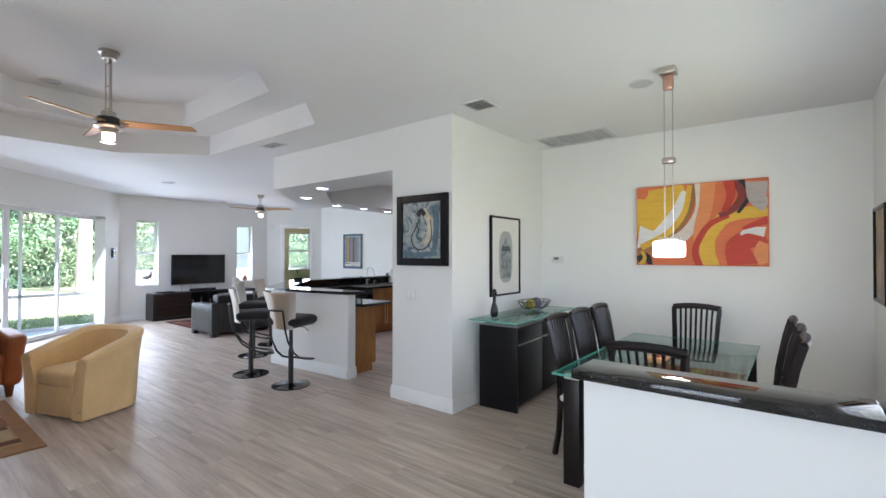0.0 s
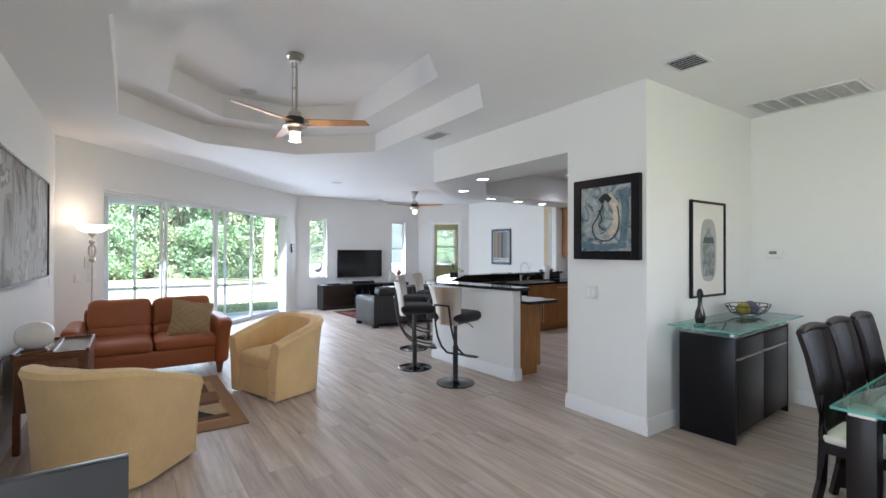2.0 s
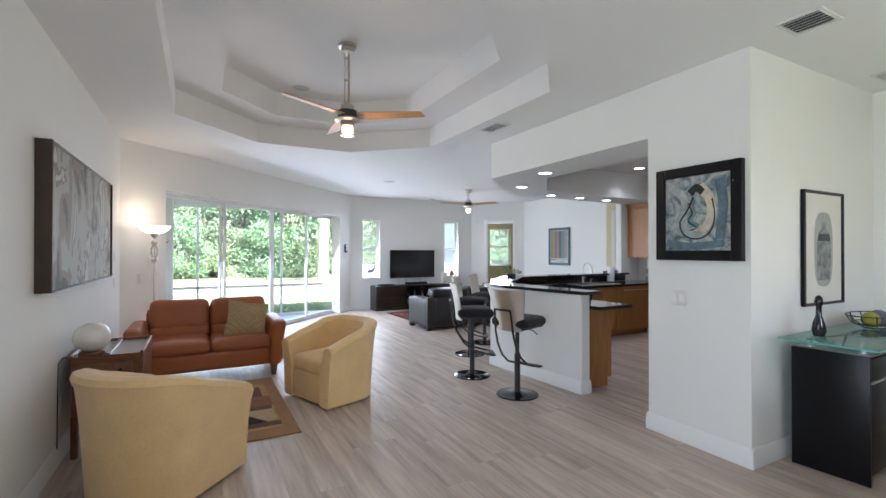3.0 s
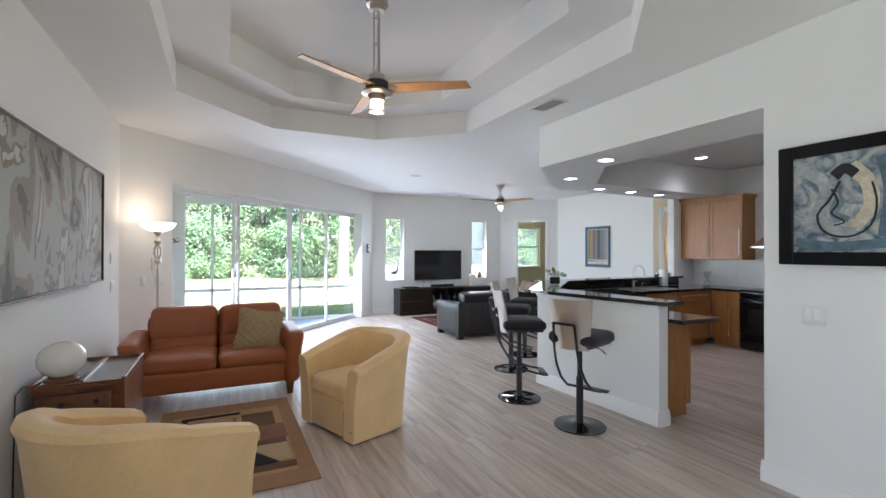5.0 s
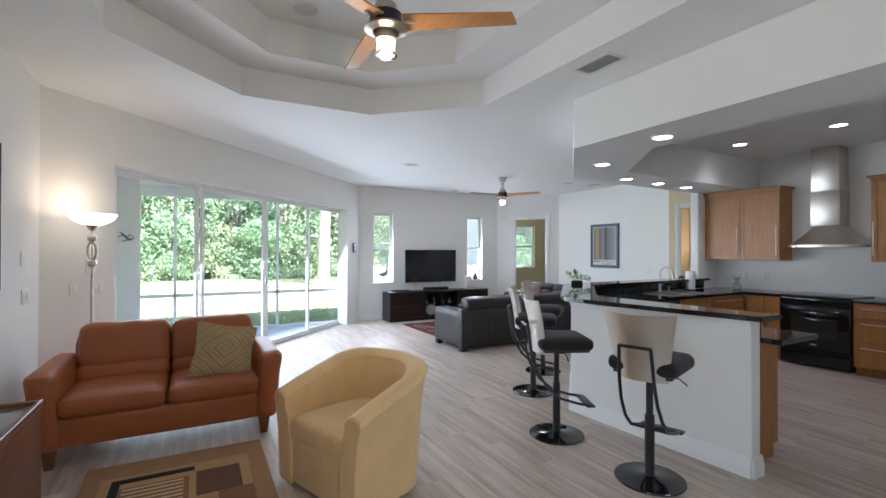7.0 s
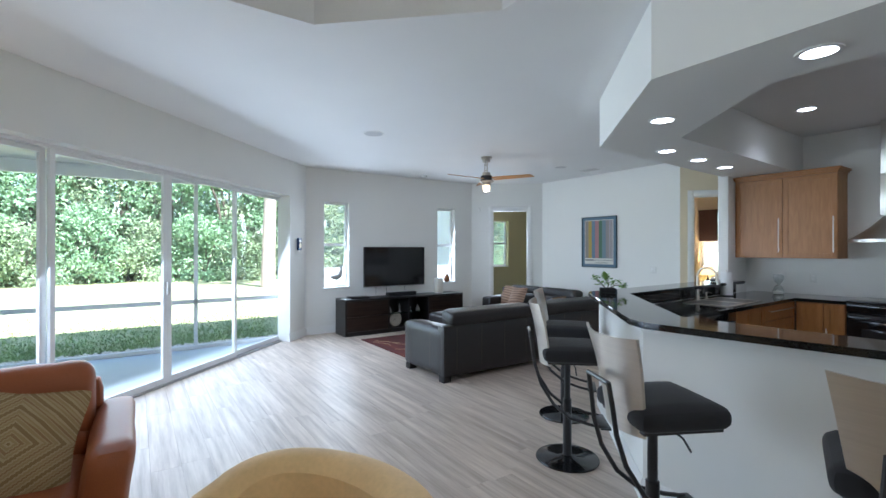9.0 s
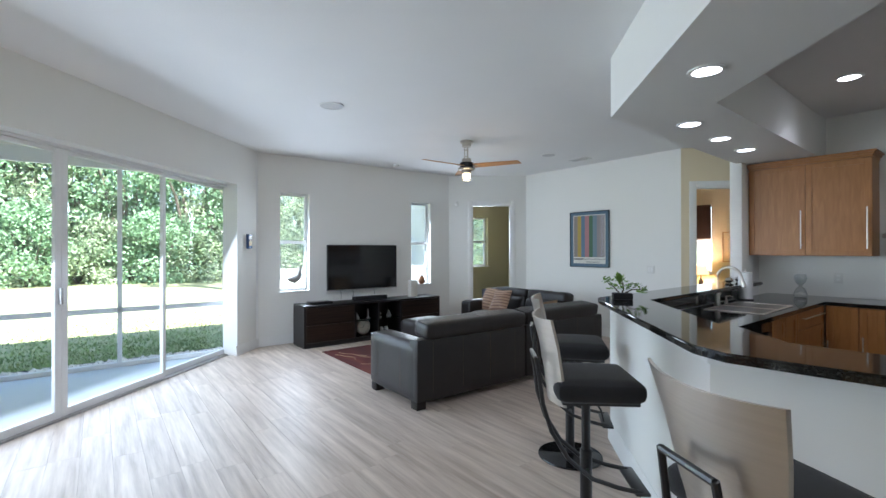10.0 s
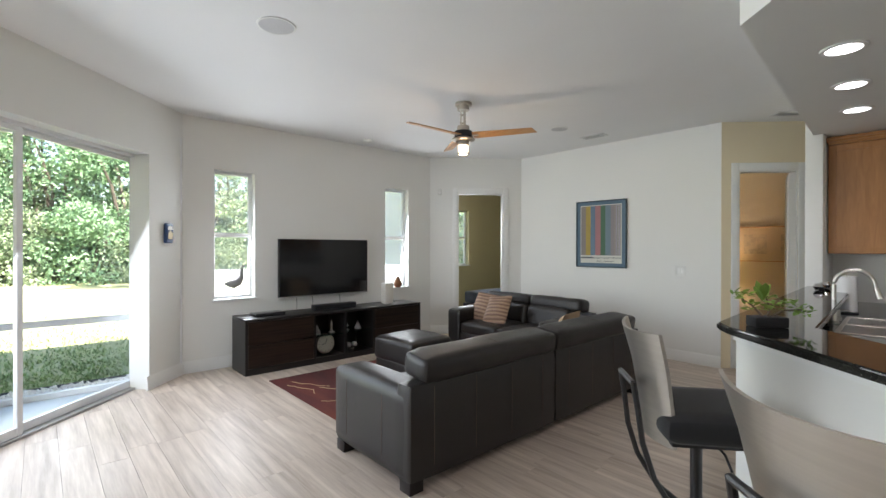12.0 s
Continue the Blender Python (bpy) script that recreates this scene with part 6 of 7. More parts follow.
sdb = thing("sideboard", "black lacquer sideboard with a raised glass top", "sideboard", pose(-2.455, 4.37, 0, 0, 0, 2.8))
part("body", bx(0.005, 0.40, 0.0, 1.20, 0.06, 0.80, bev=0.003), LACQUER, sdb)
for y0, y1 in ((-0.02, 0.0), (1.20, 1.22)):
    part("side_panel", bx(0.0, 0.42, y0, y1, 0.0, 0.82, bev=0.002), LACQUER, sdb)
for i in range(2):
    d_ = part("drawer", bx(0.401, 0.418, 0.004 + i * 0.598, 0.594 + i * 0.598, 0.66, 0.80, bev=0.003), LACQUER, sdb)
    d_ = part("door", bx(0.401, 0.418, 0.004 + i * 0.598, 0.594 + i * 0.598, 0.065, 0.64, bev=0.003), LACQUER, sdb)
    part("finger_rail", bx(0.405, 0.424, 0.02 + i * 0.598, 0.578 + i * 0.598, 0.642, 0.656, bev=0.002), STEEL, sdb, "thin steel finger rail")
part("plate", bx(0.0, 0.43, -0.02, 1.22, 0.821, 0.829), GREYLAM, sdb)
for x in (0.07, 0.36):
    for y in (0.08, 1.12):
        part("standoff", lathe(B(), [(0, 0.829), (0.018, 0.829), (0.018, 0.888), (0, 0.888)], 16, x, y), CHROME, sdb)
gt = part("glass_top", bx(-0.0, 0.52, -0.23, 1.28, 0.889, 0.901, bev=0.002), TGLASS, sdb, "pale green glass top")
ge = B()
for q in ((0.5195, 0.5215, -0.23, 1.28), (0.0, 0.5195, -0.2315, -0.2295), (0.0, 0.5195, 1.2795, 1.2815)):
    box(ge, q[0], q[1], q[2], q[3], 0.8895, 0.9005)
part("glass_edge", ge, EDGE, sdb)
stt = thing("figurine_vase", "slim black twisted sculpture on the sideboard", "sculpture", pose(-2.32, 4.42, 0.902))
part("body", lathe(B(), [(0, 0), (0.03, 0.0), (0.042, 0.04), (0.035, 0.09), (0.018, 0.14), (0.016, 0.20), (0.026, 0.235), (0.02, 0.265), (0.008, 0.28), (0, 0.28)], 22), BLACKG, stt)
bwl = thing("wire_bowl", "open wire bowl with glass balls on the sideboard", "bowl", pose(-2.28, 5.22, 0.902))
wb = B()
for k_ in range(12):
    a = k_ * math.pi / 6
    rod(wb, [(0.07 * math.cos(a) * 1.0, 0.10 * math.sin(a), 0.004), (0.13 * math.cos(a), 0.21 * math.sin(a), 0.04), (0.16 * math.cos(a), 0.26 * math.sin(a), 0.10)], 0.004, 5)
for s_, z in ((0.45, 0.006), (0.8, 0.04), (1.0, 0.10)):
    rod(wb, [(0.16 * s_ * math.cos(a), 0.26 * s_ * math.sin(a), z) for a in np.linspace(0, 6.2832, 33)], 0.0045, 5)
part("wires", wb, BLACKM, bwl)
for i, (y, r_, c_) in enumerate(((-0.09, 0.058, (0.30, 0.27, 0.04)), (0.05, 0.062, (0.12, 0.11, 0.16)), (0.15, 0.045, (0.35, 0.36, 0.40)))):
    bl_ = thing("glass_ball", "shiny coloured decorative ball in the bowl", "ball", pose(-2.28, 5.22 + y, 0.912), group="balls in the bowl")
    part("ball", lathe(B(), [(0, 0)] + [(r_ * math.sin(a), r_ - r_ * math.cos(a)) for a in np.linspace(0.2, 2.95, 12)] + [(0, 2 * r_)], 24), mat("ball_%s" % "abc"[i], c_, rough=0.12, var=0.3, scale=15), bl_)

dt = thing("dining_table", "glass dining table on square black legs", "dining table", pose(-0.665, 4.25, 0))
part("tabletop", bx(-0.52, 0.50, -0.95, 0.95, 0.742, 0.756, bev=0.002), TGLASS, dt, "pale green glass tabletop")
ge = B()
for q in ((-0.5215, -0.5195, -0.95, 0.95), (0.4995, 0.5015, -0.95, 0.95), (-0.5195, 0.4995, -0.9515, -0.9495), (-0.5195, 0.4995, 0.9495, 0.9515)):
    box(ge, q[0], q[1], q[2], q[3], 0.7425, 0.7555)
part("glass_edge", ge, EDGE, dt)
for sx in (-1, 1):
    for sy in (-1, 1):
        lg = part("leg", bx(sx * 0.43 - 0.055, sx * 0.43 + 0.055, sy * 0.80 - 0.055, sy * 0.80 + 0.055, 0.0, 0.70, bev=0.003), WENGE, dt)
        part("steel_cap", bx(sx * 0.43 - 0.05, sx * 0.43 + 0.05, sy * 0.80 - 0.05, sy * 0.80 + 0.05, 0.701, 0.741), STEEL, lg)
part("apron", bx(-0.40, 0.40, -0.74, 0.74, 0.62, 0.69, bev=0.003), WENGE, dt)
part("shelf", bx(-0.375, 0.375, -0.725, 0.725, 0.54, 0.555, bev=0.002), mat("frosted_panel", (0.42, 0.55, 0.53), rough=0.35, var=0.03), dt, "frosted pale green panel under the glass")
cd_ = thing("candle_tray", "wooden tray with two small candles on the table", "candle holder", pose(-0.72, 4.15, 0.757))
part("tray", bx(-0.06, 0.06, -0.16, 0.16, 0.0, 0.03, bev=0.004), BLADE, cd_)
for y in (-0.08, 0.07):
    part("candle", lathe(B(), [(0, 0.03), (0.036, 0.03), (0.036, 0.085), (0, 0.085)], 20, 0, y), mat("red_wax", (0.25, 0.06, 0.04), rough=0.5), cd_)


def dining_chair(m):
    """A high slat-back chair facing its own +y."""
    t = thing("dining_chair", "dark wooden slat-back dining chair with cream seat", "dining chair", m, group="chairs round the dining table")
    for sx in (-1, 1):
        b_ = B()
        rod(b_, [(sx * 0.185, -0.235, 0.0), (sx * 0.185, -0.20, 0.20), (sx * 0.185, -0.19, 0.44), (sx * 0.19, -0.21, 0.70), (sx * 0.205, -0.25, 0.92), (sx * 0.215, -0.285, 1.05)], 0.024, 4)
        part("leg", b_, WENGE, t)
        part("leg", bx(sx * 0.19 - 0.02, sx * 0.19 + 0.02, 0.17, 0.21, 0.0, 0.43, bev=0.004), WENGE, t)
        part("side_rail", bx(sx * 0.19 - 0.012, sx * 0.19 + 0.012, -0.18, 0.17, 0.37, 0.43), WENGE, t)
    part("seat_rail", bx(-0.17, 0.17, 0.175, 0.20, 0.37, 0.43), WENGE, t)
    part("seat", soft(B(), 0, 0.01, 0.455, 0.42, 0.42, 0.06, 0.028, 0.012, 7), CREAMFAB, t, "cream padded seat")
    cr_ = B()
    rod(cr_, [(-0.225, -0.285, 1.052), (-0.11, -0.305, 1.066), (0, -0.31, 1.07), (0.11, -0.305, 1.066), (0.225, -0.285, 1.052)], 0.028, 8)
    for v in cr_.verts:
        v.co.y = -0.295 + (v.co.y + 0.295) * 0.75
    part("top_rail", cr_, WENGE, t)
    for i in range(7):
        x = -0.138 + i * 0.046
        s_ = B()
        rod(s_, [(x * 0.95, -0.20, 0.45), (x, -0.22, 0.70), (x * 1.05, -0.26, 0.92), (x * 1.1, -0.295, 1.05)], 0.0105, 4)
        part("slat", s_, WENGE, t)
    for o in t.children:
        o.scale.x, o.scale.z = 0.9, 0.965
    part("lower_rail", bx(-0.17, 0.17, -0.215, -0.185, 0.43, 0.47), WENGE, t)
    return t


dc = dining_chair(pose(-1.15, 3.95, 0, 0, 0, -90))
for x, y, a in ((-1.15, 4.43, -90), (-1.14, 4.90, -90), (-0.17, 3.95, 90), (-0.19, 4.42, 90), (-0.235, 4.90, 90), (-0.68, 5.16, 180), (-0.56, 3.40, 0)):
    copy_thing(dc, pose(x, y, 0, 0, 0, a))

pl = thing("pendant_lamp", "pendant lamp with a frosted rectangular glass shade", "pendant lamp", pose(-0.645, 4.12, H))
part("canopy", bx(-0.055, 0.055, -0.055, 0.055, -0.05, -0.0005, bev=0.006), NICKEL, pl)
part("pulley", bx(-0.035, 0.035, -0.02, 0.02, -0.16, -0.051, bev=0.008), mat("copper", (0.55, 0.33, 0.24), rough=0.3, metal=1.0), pl)
for sx in (-1, 1):
    part("cable", rod(B(), [(sx * 0.028, 0, -0.15), (sx * 0.028, 0, -1.245)], 0.0035, 6), NICKEL, pl)
part("slider", bx(-0.045, 0.045, -0.018, 0.018, -0.70, -0.655, bev=0.01), mat("copper_b", (0.5, 0.42, 0.38), rough=0.3, metal=1.0), pl)
part("fitting", bx(-0.07, 0.07, -0.02, 0.02, -1.265, -1.24, bev=0.004), NICKEL, pl)
part("shade", soft(B(), 0, 0, -1.325, 0.20, 0.14, 0.12, 0.02, 0.0, 5), mat("shade_glass", (0.9, 0.88, 0.82), rough=0.3, emit=1.3, emit_col=(1.0, 0.92, 0.76)), pl, "glowing frosted glass shade")
bulb("pendant_light", (-0.645, 4.12, H - 1.42), 2.5, (1.0, 0.85, 0.66), 0.06)

# ---- pictures ----
def picture(name, label, m, w, h, frame_w, depth, frame_mat, mount=0.0, mount_mat=None, category="picture"):
    """A framed picture whose face looks along -y of its pose; returns the thing for its content."""
    t = thing(name, label, category, m)
    f = B()
    for q in ((-w / 2, -w / 2 + frame_w, -h / 2, h / 2), (w / 2 - frame_w, w / 2, -h / 2, h / 2), (-w / 2 + frame_w, w / 2 - frame_w, -h / 2, -h / 2 + frame_w), (-w / 2 + frame_w, w / 2 - frame_w, h / 2 - frame_w, h / 2)):
        box(f, q[0], q[1], -depth, 0, q[2], q[3], bev=0.004, seg=1)
    part("frame", f, frame_mat, t)
    if mount_mat:
        part("mount", bx(-w / 2 + frame_w, w / 2 - frame_w, -depth * 0.5, -0.001, -h / 2 + frame_w, h / 2 - frame_w), mount_mat, t)
    return t


def flat_poly(t, name, pts_, y, material, thick=0.002):
    """A flat painted shape on a picture, from (x, z) points."""
    bm = B()
    lo = [bm.verts.new((x, y, z)) for x, z in pts_]
    hi = [bm.verts.new((x, y + thick, z)) for x, z in pts_]
    bm.faces.new(lo), bm.faces.new(hi[::-1])
    for i in range(len(pts_)):
        j = (i + 1) % len(pts_)
        bm.faces.new((lo[i], hi[i], hi[j], lo[j]))
    bmesh.ops.recalc_face_normals(bm, faces=bm.faces)
    return part(name, bm, material, t)


PAINT = {n_: mat("paint_" + n_, c_, rough=0.6, var=0.12, scale=10, fine=90, bump=0.15, stretch=(0.6, 1, 6)) for n_, c_ in {"orange": (0.66, 0.16, 0.055), "red": (0.50, 0.045, 0.022), "yellow": (0.70, 0.42, 0.04), "cream": (0.68, 0.60, 0.52), "grey": (0.42, 0.36, 0.34), "black": (0.02, 0.018, 0.022), "maroon": (0.22, 0.03, 0.025), "lorange": (0.72, 0.26, 0.09), "brown": (0.33, 0.15, 0.05), "white": (0.74, 0.72, 0.70)}.items()}


def ribbon(cl, w0, w1):
    """A curved band of (x, z) points along a centre line, w0 wide at its start and w1 at its end."""
    P = []
    n_ = 18
    for i in range(n_ + 1):
        t_ = i / n_ * (len(cl) - 1)
        k_ = min(int(t_), len(cl) - 2)
        f = t_ - k_
        p0, p1, p2, p3 = (Vector(cl[max(0, min(len(cl) - 1, k_ + d))]) for d in (-1, 0, 1, 2))
        P.append(0.5 * ((2 * p1) + (p2 - p0) * f + (2 * p0 - 5 * p1 + 4 * p2 - p3) * f * f + (3 * p1 - p0 - 3 * p2 + p3) * f ** 3))
    L_, R_ = [], []
    for i, p in enumerate(P):
        d = (P[min(i + 1, n_)] - P[max(i - 1, 0)]).normalized()
        nn = Vector((-d.y, d.x)) * (w0 + (w1 - w0) * i / n_) / 2
        for lst, q in ((L_, p + nn), (R_, p - nn)):
            lst.append((max(-0.605, min(0.605, q.x)), max(-0.43, min(0.43, q.y))))
    return L_ + R_[::-1]


mu = thing("abstract_canvas", "large abstract canvas with orange, yellow and red curves", "painting", pose(-0.735, 5.947, 1.848))
part("canvas", bx(-0.61, 0.61, -0.045, -0.003, -0.435, 0.435, bev=0.003, seg=1), PAINT["orange"], mu)
yy = -0.0455
for i, (cl, w0, w1, c_) in enumerate((
        (((-0.60, 0.10), (-0.42, 0.12), (-0.30, 0.32), (-0.33, 0.45)), 0.42, 0.34, "yellow"),
        (((-0.60, -0.12), (-0.40, -0.14), (-0.22, 0.10), (-0.12, 0.36)), 0.26, 0.05, "white"),
        (((-0.60, -0.30), (-0.30, -0.16), (-0.10, 0.10), (-0.02, 0.44)), 0.10, 0.06, "brown"),
        (((-0.56, -0.24), (-0.28, -0.08), (-0.12, 0.14), (-0.07, 0.42)), 0.07, 0.05, "yellow"),
        (((-0.24, -0.20), (-0.08, -0.06), (0.02, 0.16), (0.0, 0.44)), 0.14, 0.05, "cream"),
        (((0.05, -0.44), (0.02, -0.10), (0.08, 0.20), (0.10, 0.44)), 0.10, 0.14, "lorange"),
        (((0.12, -0.44), (0.10, -0.20), (0.22, 0.04), (0.44, 0.10), (0.61, 0.08)), 0.16, 0.10, "yellow"),
        (((0.24, -0.44), (0.20, -0.20), (0.32, -0.04), (0.61, 0.02)), 0.08, 0.08, "orange"),
        (((0.02, -0.44), (-0.02, -0.26), (0.10, -0.02), (0.28, 0.08)), 0.07, 0.05, "red"),
        (((0.34, 0.44), (0.40, 0.28), (0.32, 0.14), (0.20, 0.08)), 0.09, 0.05, "maroon"),
        (((0.28, 0.44), (0.30, 0.28), (0.24, 0.12)), 0.10, 0.05, "red"),
        (((0.38, 0.44), (0.46, 0.28), (0.36, 0.10)), 0.045, 0.03, "black"),
        (((0.52, 0.40), (0.52, 0.24), (0.61, 0.14)), 0.20, 0.10, "grey"),
        (((0.40, -0.44), (0.36, -0.24), (0.50, -0.16), (0.58, -0.30)), 0.26, 0.10, "red"),
        (((0.58, -0.10), (0.45, -0.08), (0.38, -0.12)), 0.10, 0.02, "white"),
        (((0.61, 0.02), (0.50, -0.02), (0.40, -0.06)), 0.08, 0.03, "red"),
        (((-0.60, -0.40), (-0.50, -0.34), (-0.46, -0.44)), 0.10, 0.05, "black"),
        (((-0.57, -0.44), (-0.52, -0.36), (-0.55, -0.28)), 0.05, 0.03, "yellow"),
        (((0.58, -0.20), (0.55, -0.30), (0.61, -0.42)), 0.10, 0.14, "lorange"))):
    flat_poly(mu, "brush_shape", ribbon(cl, w0, w1), yy - 0.0012 * (i + 1), PAINT[c_], 0.001)

nud = picture("framed_abstract", "dark framed blue-grey abstract painting with loose strokes", pose(-2.892, 3.986, 1.775), 0.66, 0.715, 0.075, 0.05, LACQUER)
BLUEP = ramp_mat("blue_grey_strokes", [(0.25, (0.03, 0.04, 0.05)), (0.40, (0.09, 0.14, 0.17)), (0.50, (0.30, 0.35, 0.36)), (0.62, (0.52, 0.50, 0.42)), (0.75, (0.22, 0.19, 0.12))], 6.5, rough=0.5, detail=8, distort=1.6, nrough=0.6, bump=0.4)
part("canvas", bx(-0.256, 0.256, -0.03, -0.005, -0.283, 0.283), BLUEP, nud)
STROKE = [mat("stroke_" + n_, c_, rough=0.45, var=0.45, scale=9, fine=45, bump=0.4) for n_, c_ in (("cream", (0.56, 0.50, 0.37)), ("blue", (0.10, 0.17, 0.21)), ("dark", (0.012, 0.012, 0.012)), ("grey", (0.34, 0.37, 0.36)), ("teal", (0.14, 0.22, 0.24)))]
for i, (cl, w0, w1, k_) in enumerate((
        (((-0.22, 0.22), (-0.10, 0.12), (-0.12, -0.02), (-0.20, -0.12)), 0.07, 0.05, 3),
        (((0.02, 0.20), (0.10, 0.10), (0.11, -0.04), (0.03, -0.15)), 0.08, 0.06, 0),
        (((-0.08, 0.06), (-0.12, -0.06), (-0.05, -0.15), (0.05, -0.17)), 0.07, 0.05, 3),
        (((-0.02, 0.02), (-0.05, -0.06), (0.02, -0.10)), 0.06, 0.03, 4),
        (((-0.05, 0.15), (0.0, 0.19), (0.05, 0.15)), 0.06, 0.05, 2),
        (((0.17, 0.24), (0.20, 0.05), (0.17, -0.20)), 0.08, 0.06, 1),
        (((-0.24, -0.22), (-0.05, -0.25), (0.20, -0.23)), 0.06, 0.05, 1),
        (((-0.02, 0.12), (-0.07, 0.02), (-0.13, -0.07), (-0.09, -0.17), (0.02, -0.195), (0.11, -0.14), (0.14, -0.02), (0.12, 0.10)), 0.014, 0.010, 2),
        (((-0.06, 0.08), (-0.03, 0.0), (-0.06, -0.06), (0.0, -0.11), (-0.05, -0.13)), 0.012, 0.008, 2))):
    flat_poly(nud, "paint_stroke", ribbon(cl, w0, w1), -0.0312 - 0.0009 * i, STROKE[k_], 0.0008)

bo = picture("bottle_print", "black framed print of a grey bottle", pose(-2.526, 4.975, 1.512, 0, 0, 90), 0.645, 0.885, 0.022, 0.03, LACQUER, mount_mat=mat("mount_board", (0.74, 0.72, 0.67), rough=0.8, var=0.02))
flat_poly(bo, "grey_ground", [(0.15 * math.copysign(abs(math.cos(a)) ** 0.6, math.cos(a)), 0.29 * math.copysign(abs(math.sin(a)) ** 0.7, math.sin(a)) - 0.01) for a in np.linspace(0, 6.2832, 40)[:-1]], -0.017, mat("print_grey", (0.40, 0.41, 0.39), rough=0.8, var=0.1), 0.001)
GB = ramp_mat("bottle_ink", [(0.3, (0.13, 0.15, 0.15)), (0.7, (0.36, 0.38, 0.37))], 18, rough=0.8, detail=5)
flat_poly(bo, "bottle_shape", [(-0.10, -0.25), (0.10, -0.25), (0.115, -0.10), (0.11, 0.05), (0.08, 0.12), (0.035, 0.15), (0.03, 0.20), (-0.03, 0.20), (-0.035, 0.15), (-0.08, 0.12), (-0.11, 0.05), (-0.115, -0.10)], -0.0185, GB, 0.001)
flat_poly(bo, "bottle_band", [(-0.105, 0.055), (0.105, 0.055), (0.085, 0.11), (-0.085, 0.11)], -0.020, mat("print_dark", (0.08, 0.10, 0.10), rough=0.8), 0.001)

la = picture("bark_canvas", "large grey and taupe abstract canvas with mottled shapes", pose(-5.42, WY + 0.001, 1.70, 0, 0, 180), 2.12, 0.94, 0.014, 0.085, mat("dark_walnut", (0.045, 0.028, 0.018), rough=0.5, var=0.3, stretch=(1, 1, 8)))
BARKART = ramp_mat("mottled_shapes", [(0.0, (0.10, 0.085, 0.065)), (0.40, (0.24, 0.205, 0.155)), (0.47, (0.36, 0.345, 0.30)), (0.56, (0.20, 0.17, 0.125)), (0.60, (0.48, 0.47, 0.43)), (0.70, (0.30, 0.28, 0.23))], 1.9, rough=0.7, detail=4, distort=0.9, stretch=(1.25, 1, 0.9), constant=True)
part("canvas", bx(-1.046, 1.046, -0.07, -0.003, -0.456, 0.456), BARKART, la)
part("side_panel", bx(-1.066, -1.0605, -0.085, 0.0, -0.47, 0.47), mat("walnut_side", (0.05, 0.03, 0.02), rough=0.5, var=0.3), la)

sp = picture("striped_poster", "blue framed poster of vertical coloured stripes", pose(-9.603, 8.806, 1.613), 0.77, 0.955, 0.016, 0.03, mat("dark_teal_frame", (0.03, 0.06, 0.075), rough=0.35), mount_mat=mat("blue_mount", (0.10, 0.17, 0.23), rough=0.7, var=0.03))
flat_poly(sp, "paper", [(-0.315, -0.415), (0.315, -0.415), (0.315, 0.415), (-0.315, 0.415)], -0.0165, mat("poster_paper", (0.66, 0.66, 0.60), rough=0.7, var=0.02), 0.001)
STRIPES = ((0.075, (0.25, 0.22, 0.20)), (0.075, (0.42, 0.30, 0.07)), (0.075, (0.12, 0.19, 0.27)), (0.082, (0.38, 0.18, 0.19)), (0.072, (0.07, 0.15, 0.09)), (0.080, (0.16, 0.23, 0.27)), (0.050, (0.27, 0.24, 0.24)), (0.030, (0.30, 0.27, 0.25)), (0.006, (0.45, 0.42, 0.55)), (0.022, (0.28, 0.26, 0.24)), (0.006, (0.50, 0.48, 0.58)), (0.016, (0.29, 0.26, 0.24)), (0.006, (0.45, 0.42, 0.55)), (0.013, (0.30, 0.27, 0.25)))
sx_ = -0.304
for i, (w, c_) in enumerate(STRIPES):
    flat_poly(sp, "stripe", [(sx_, -0.305), (sx_ + w, -0.305), (sx_ + w, 0.404), (sx_, 0.404)], -0.018, mat("stripe_%s" % "abcdefghijklmn"[i], c_, rough=0.7, var=0.04), 0.001)
    sx_ += w
INK = mat("poster_ink", (0.13, 0.14, 0.14), rough=0.7)
flat_poly(sp, "text_bar", [(-0.304, -0.352), (-0.115, -0.352), (-0.115, -0.328), (-0.304, -0.328)], -0.018, INK, 0.001)


def lettering(t, text, x, z, size, y, material, width):
    """Flat letters on a picture, fitted to a width."""
    cu = bpy.data.curves.new("lettering", "FONT")
    cu.body, cu.size, cu.extrude = text, size, 0.0005
    tmp = bpy.data.objects.new("lettering", cu)
    me = bpy.data.meshes.new_from_object(tmp)
    bpy.data.objects.remove(tmp)
    bpy.data.curves.remove(cu)
    xs = [v.co.x for v in me.vertices]
    k_ = width / (max(xs) - min(xs))
    for v in me.vertices:
        v.co = (x + (v.co.x - min(xs)) * k_, y + v.co.z, z + v.co.y)
    me.materials.clear()
    me.materials.append(material)
    ob = new("lettering", me)
    ob.parent = t
    return ob


lettering(sp, "RESIDENT ASSOCIATE PROGRAM", -0.105, -0.352, 0.033, -0.018, INK, 0.41)
lettering(sp, "TENTH ANNIVERSARY", -0.06, -0.402, 0.033, -0.018, INK, 0.275)

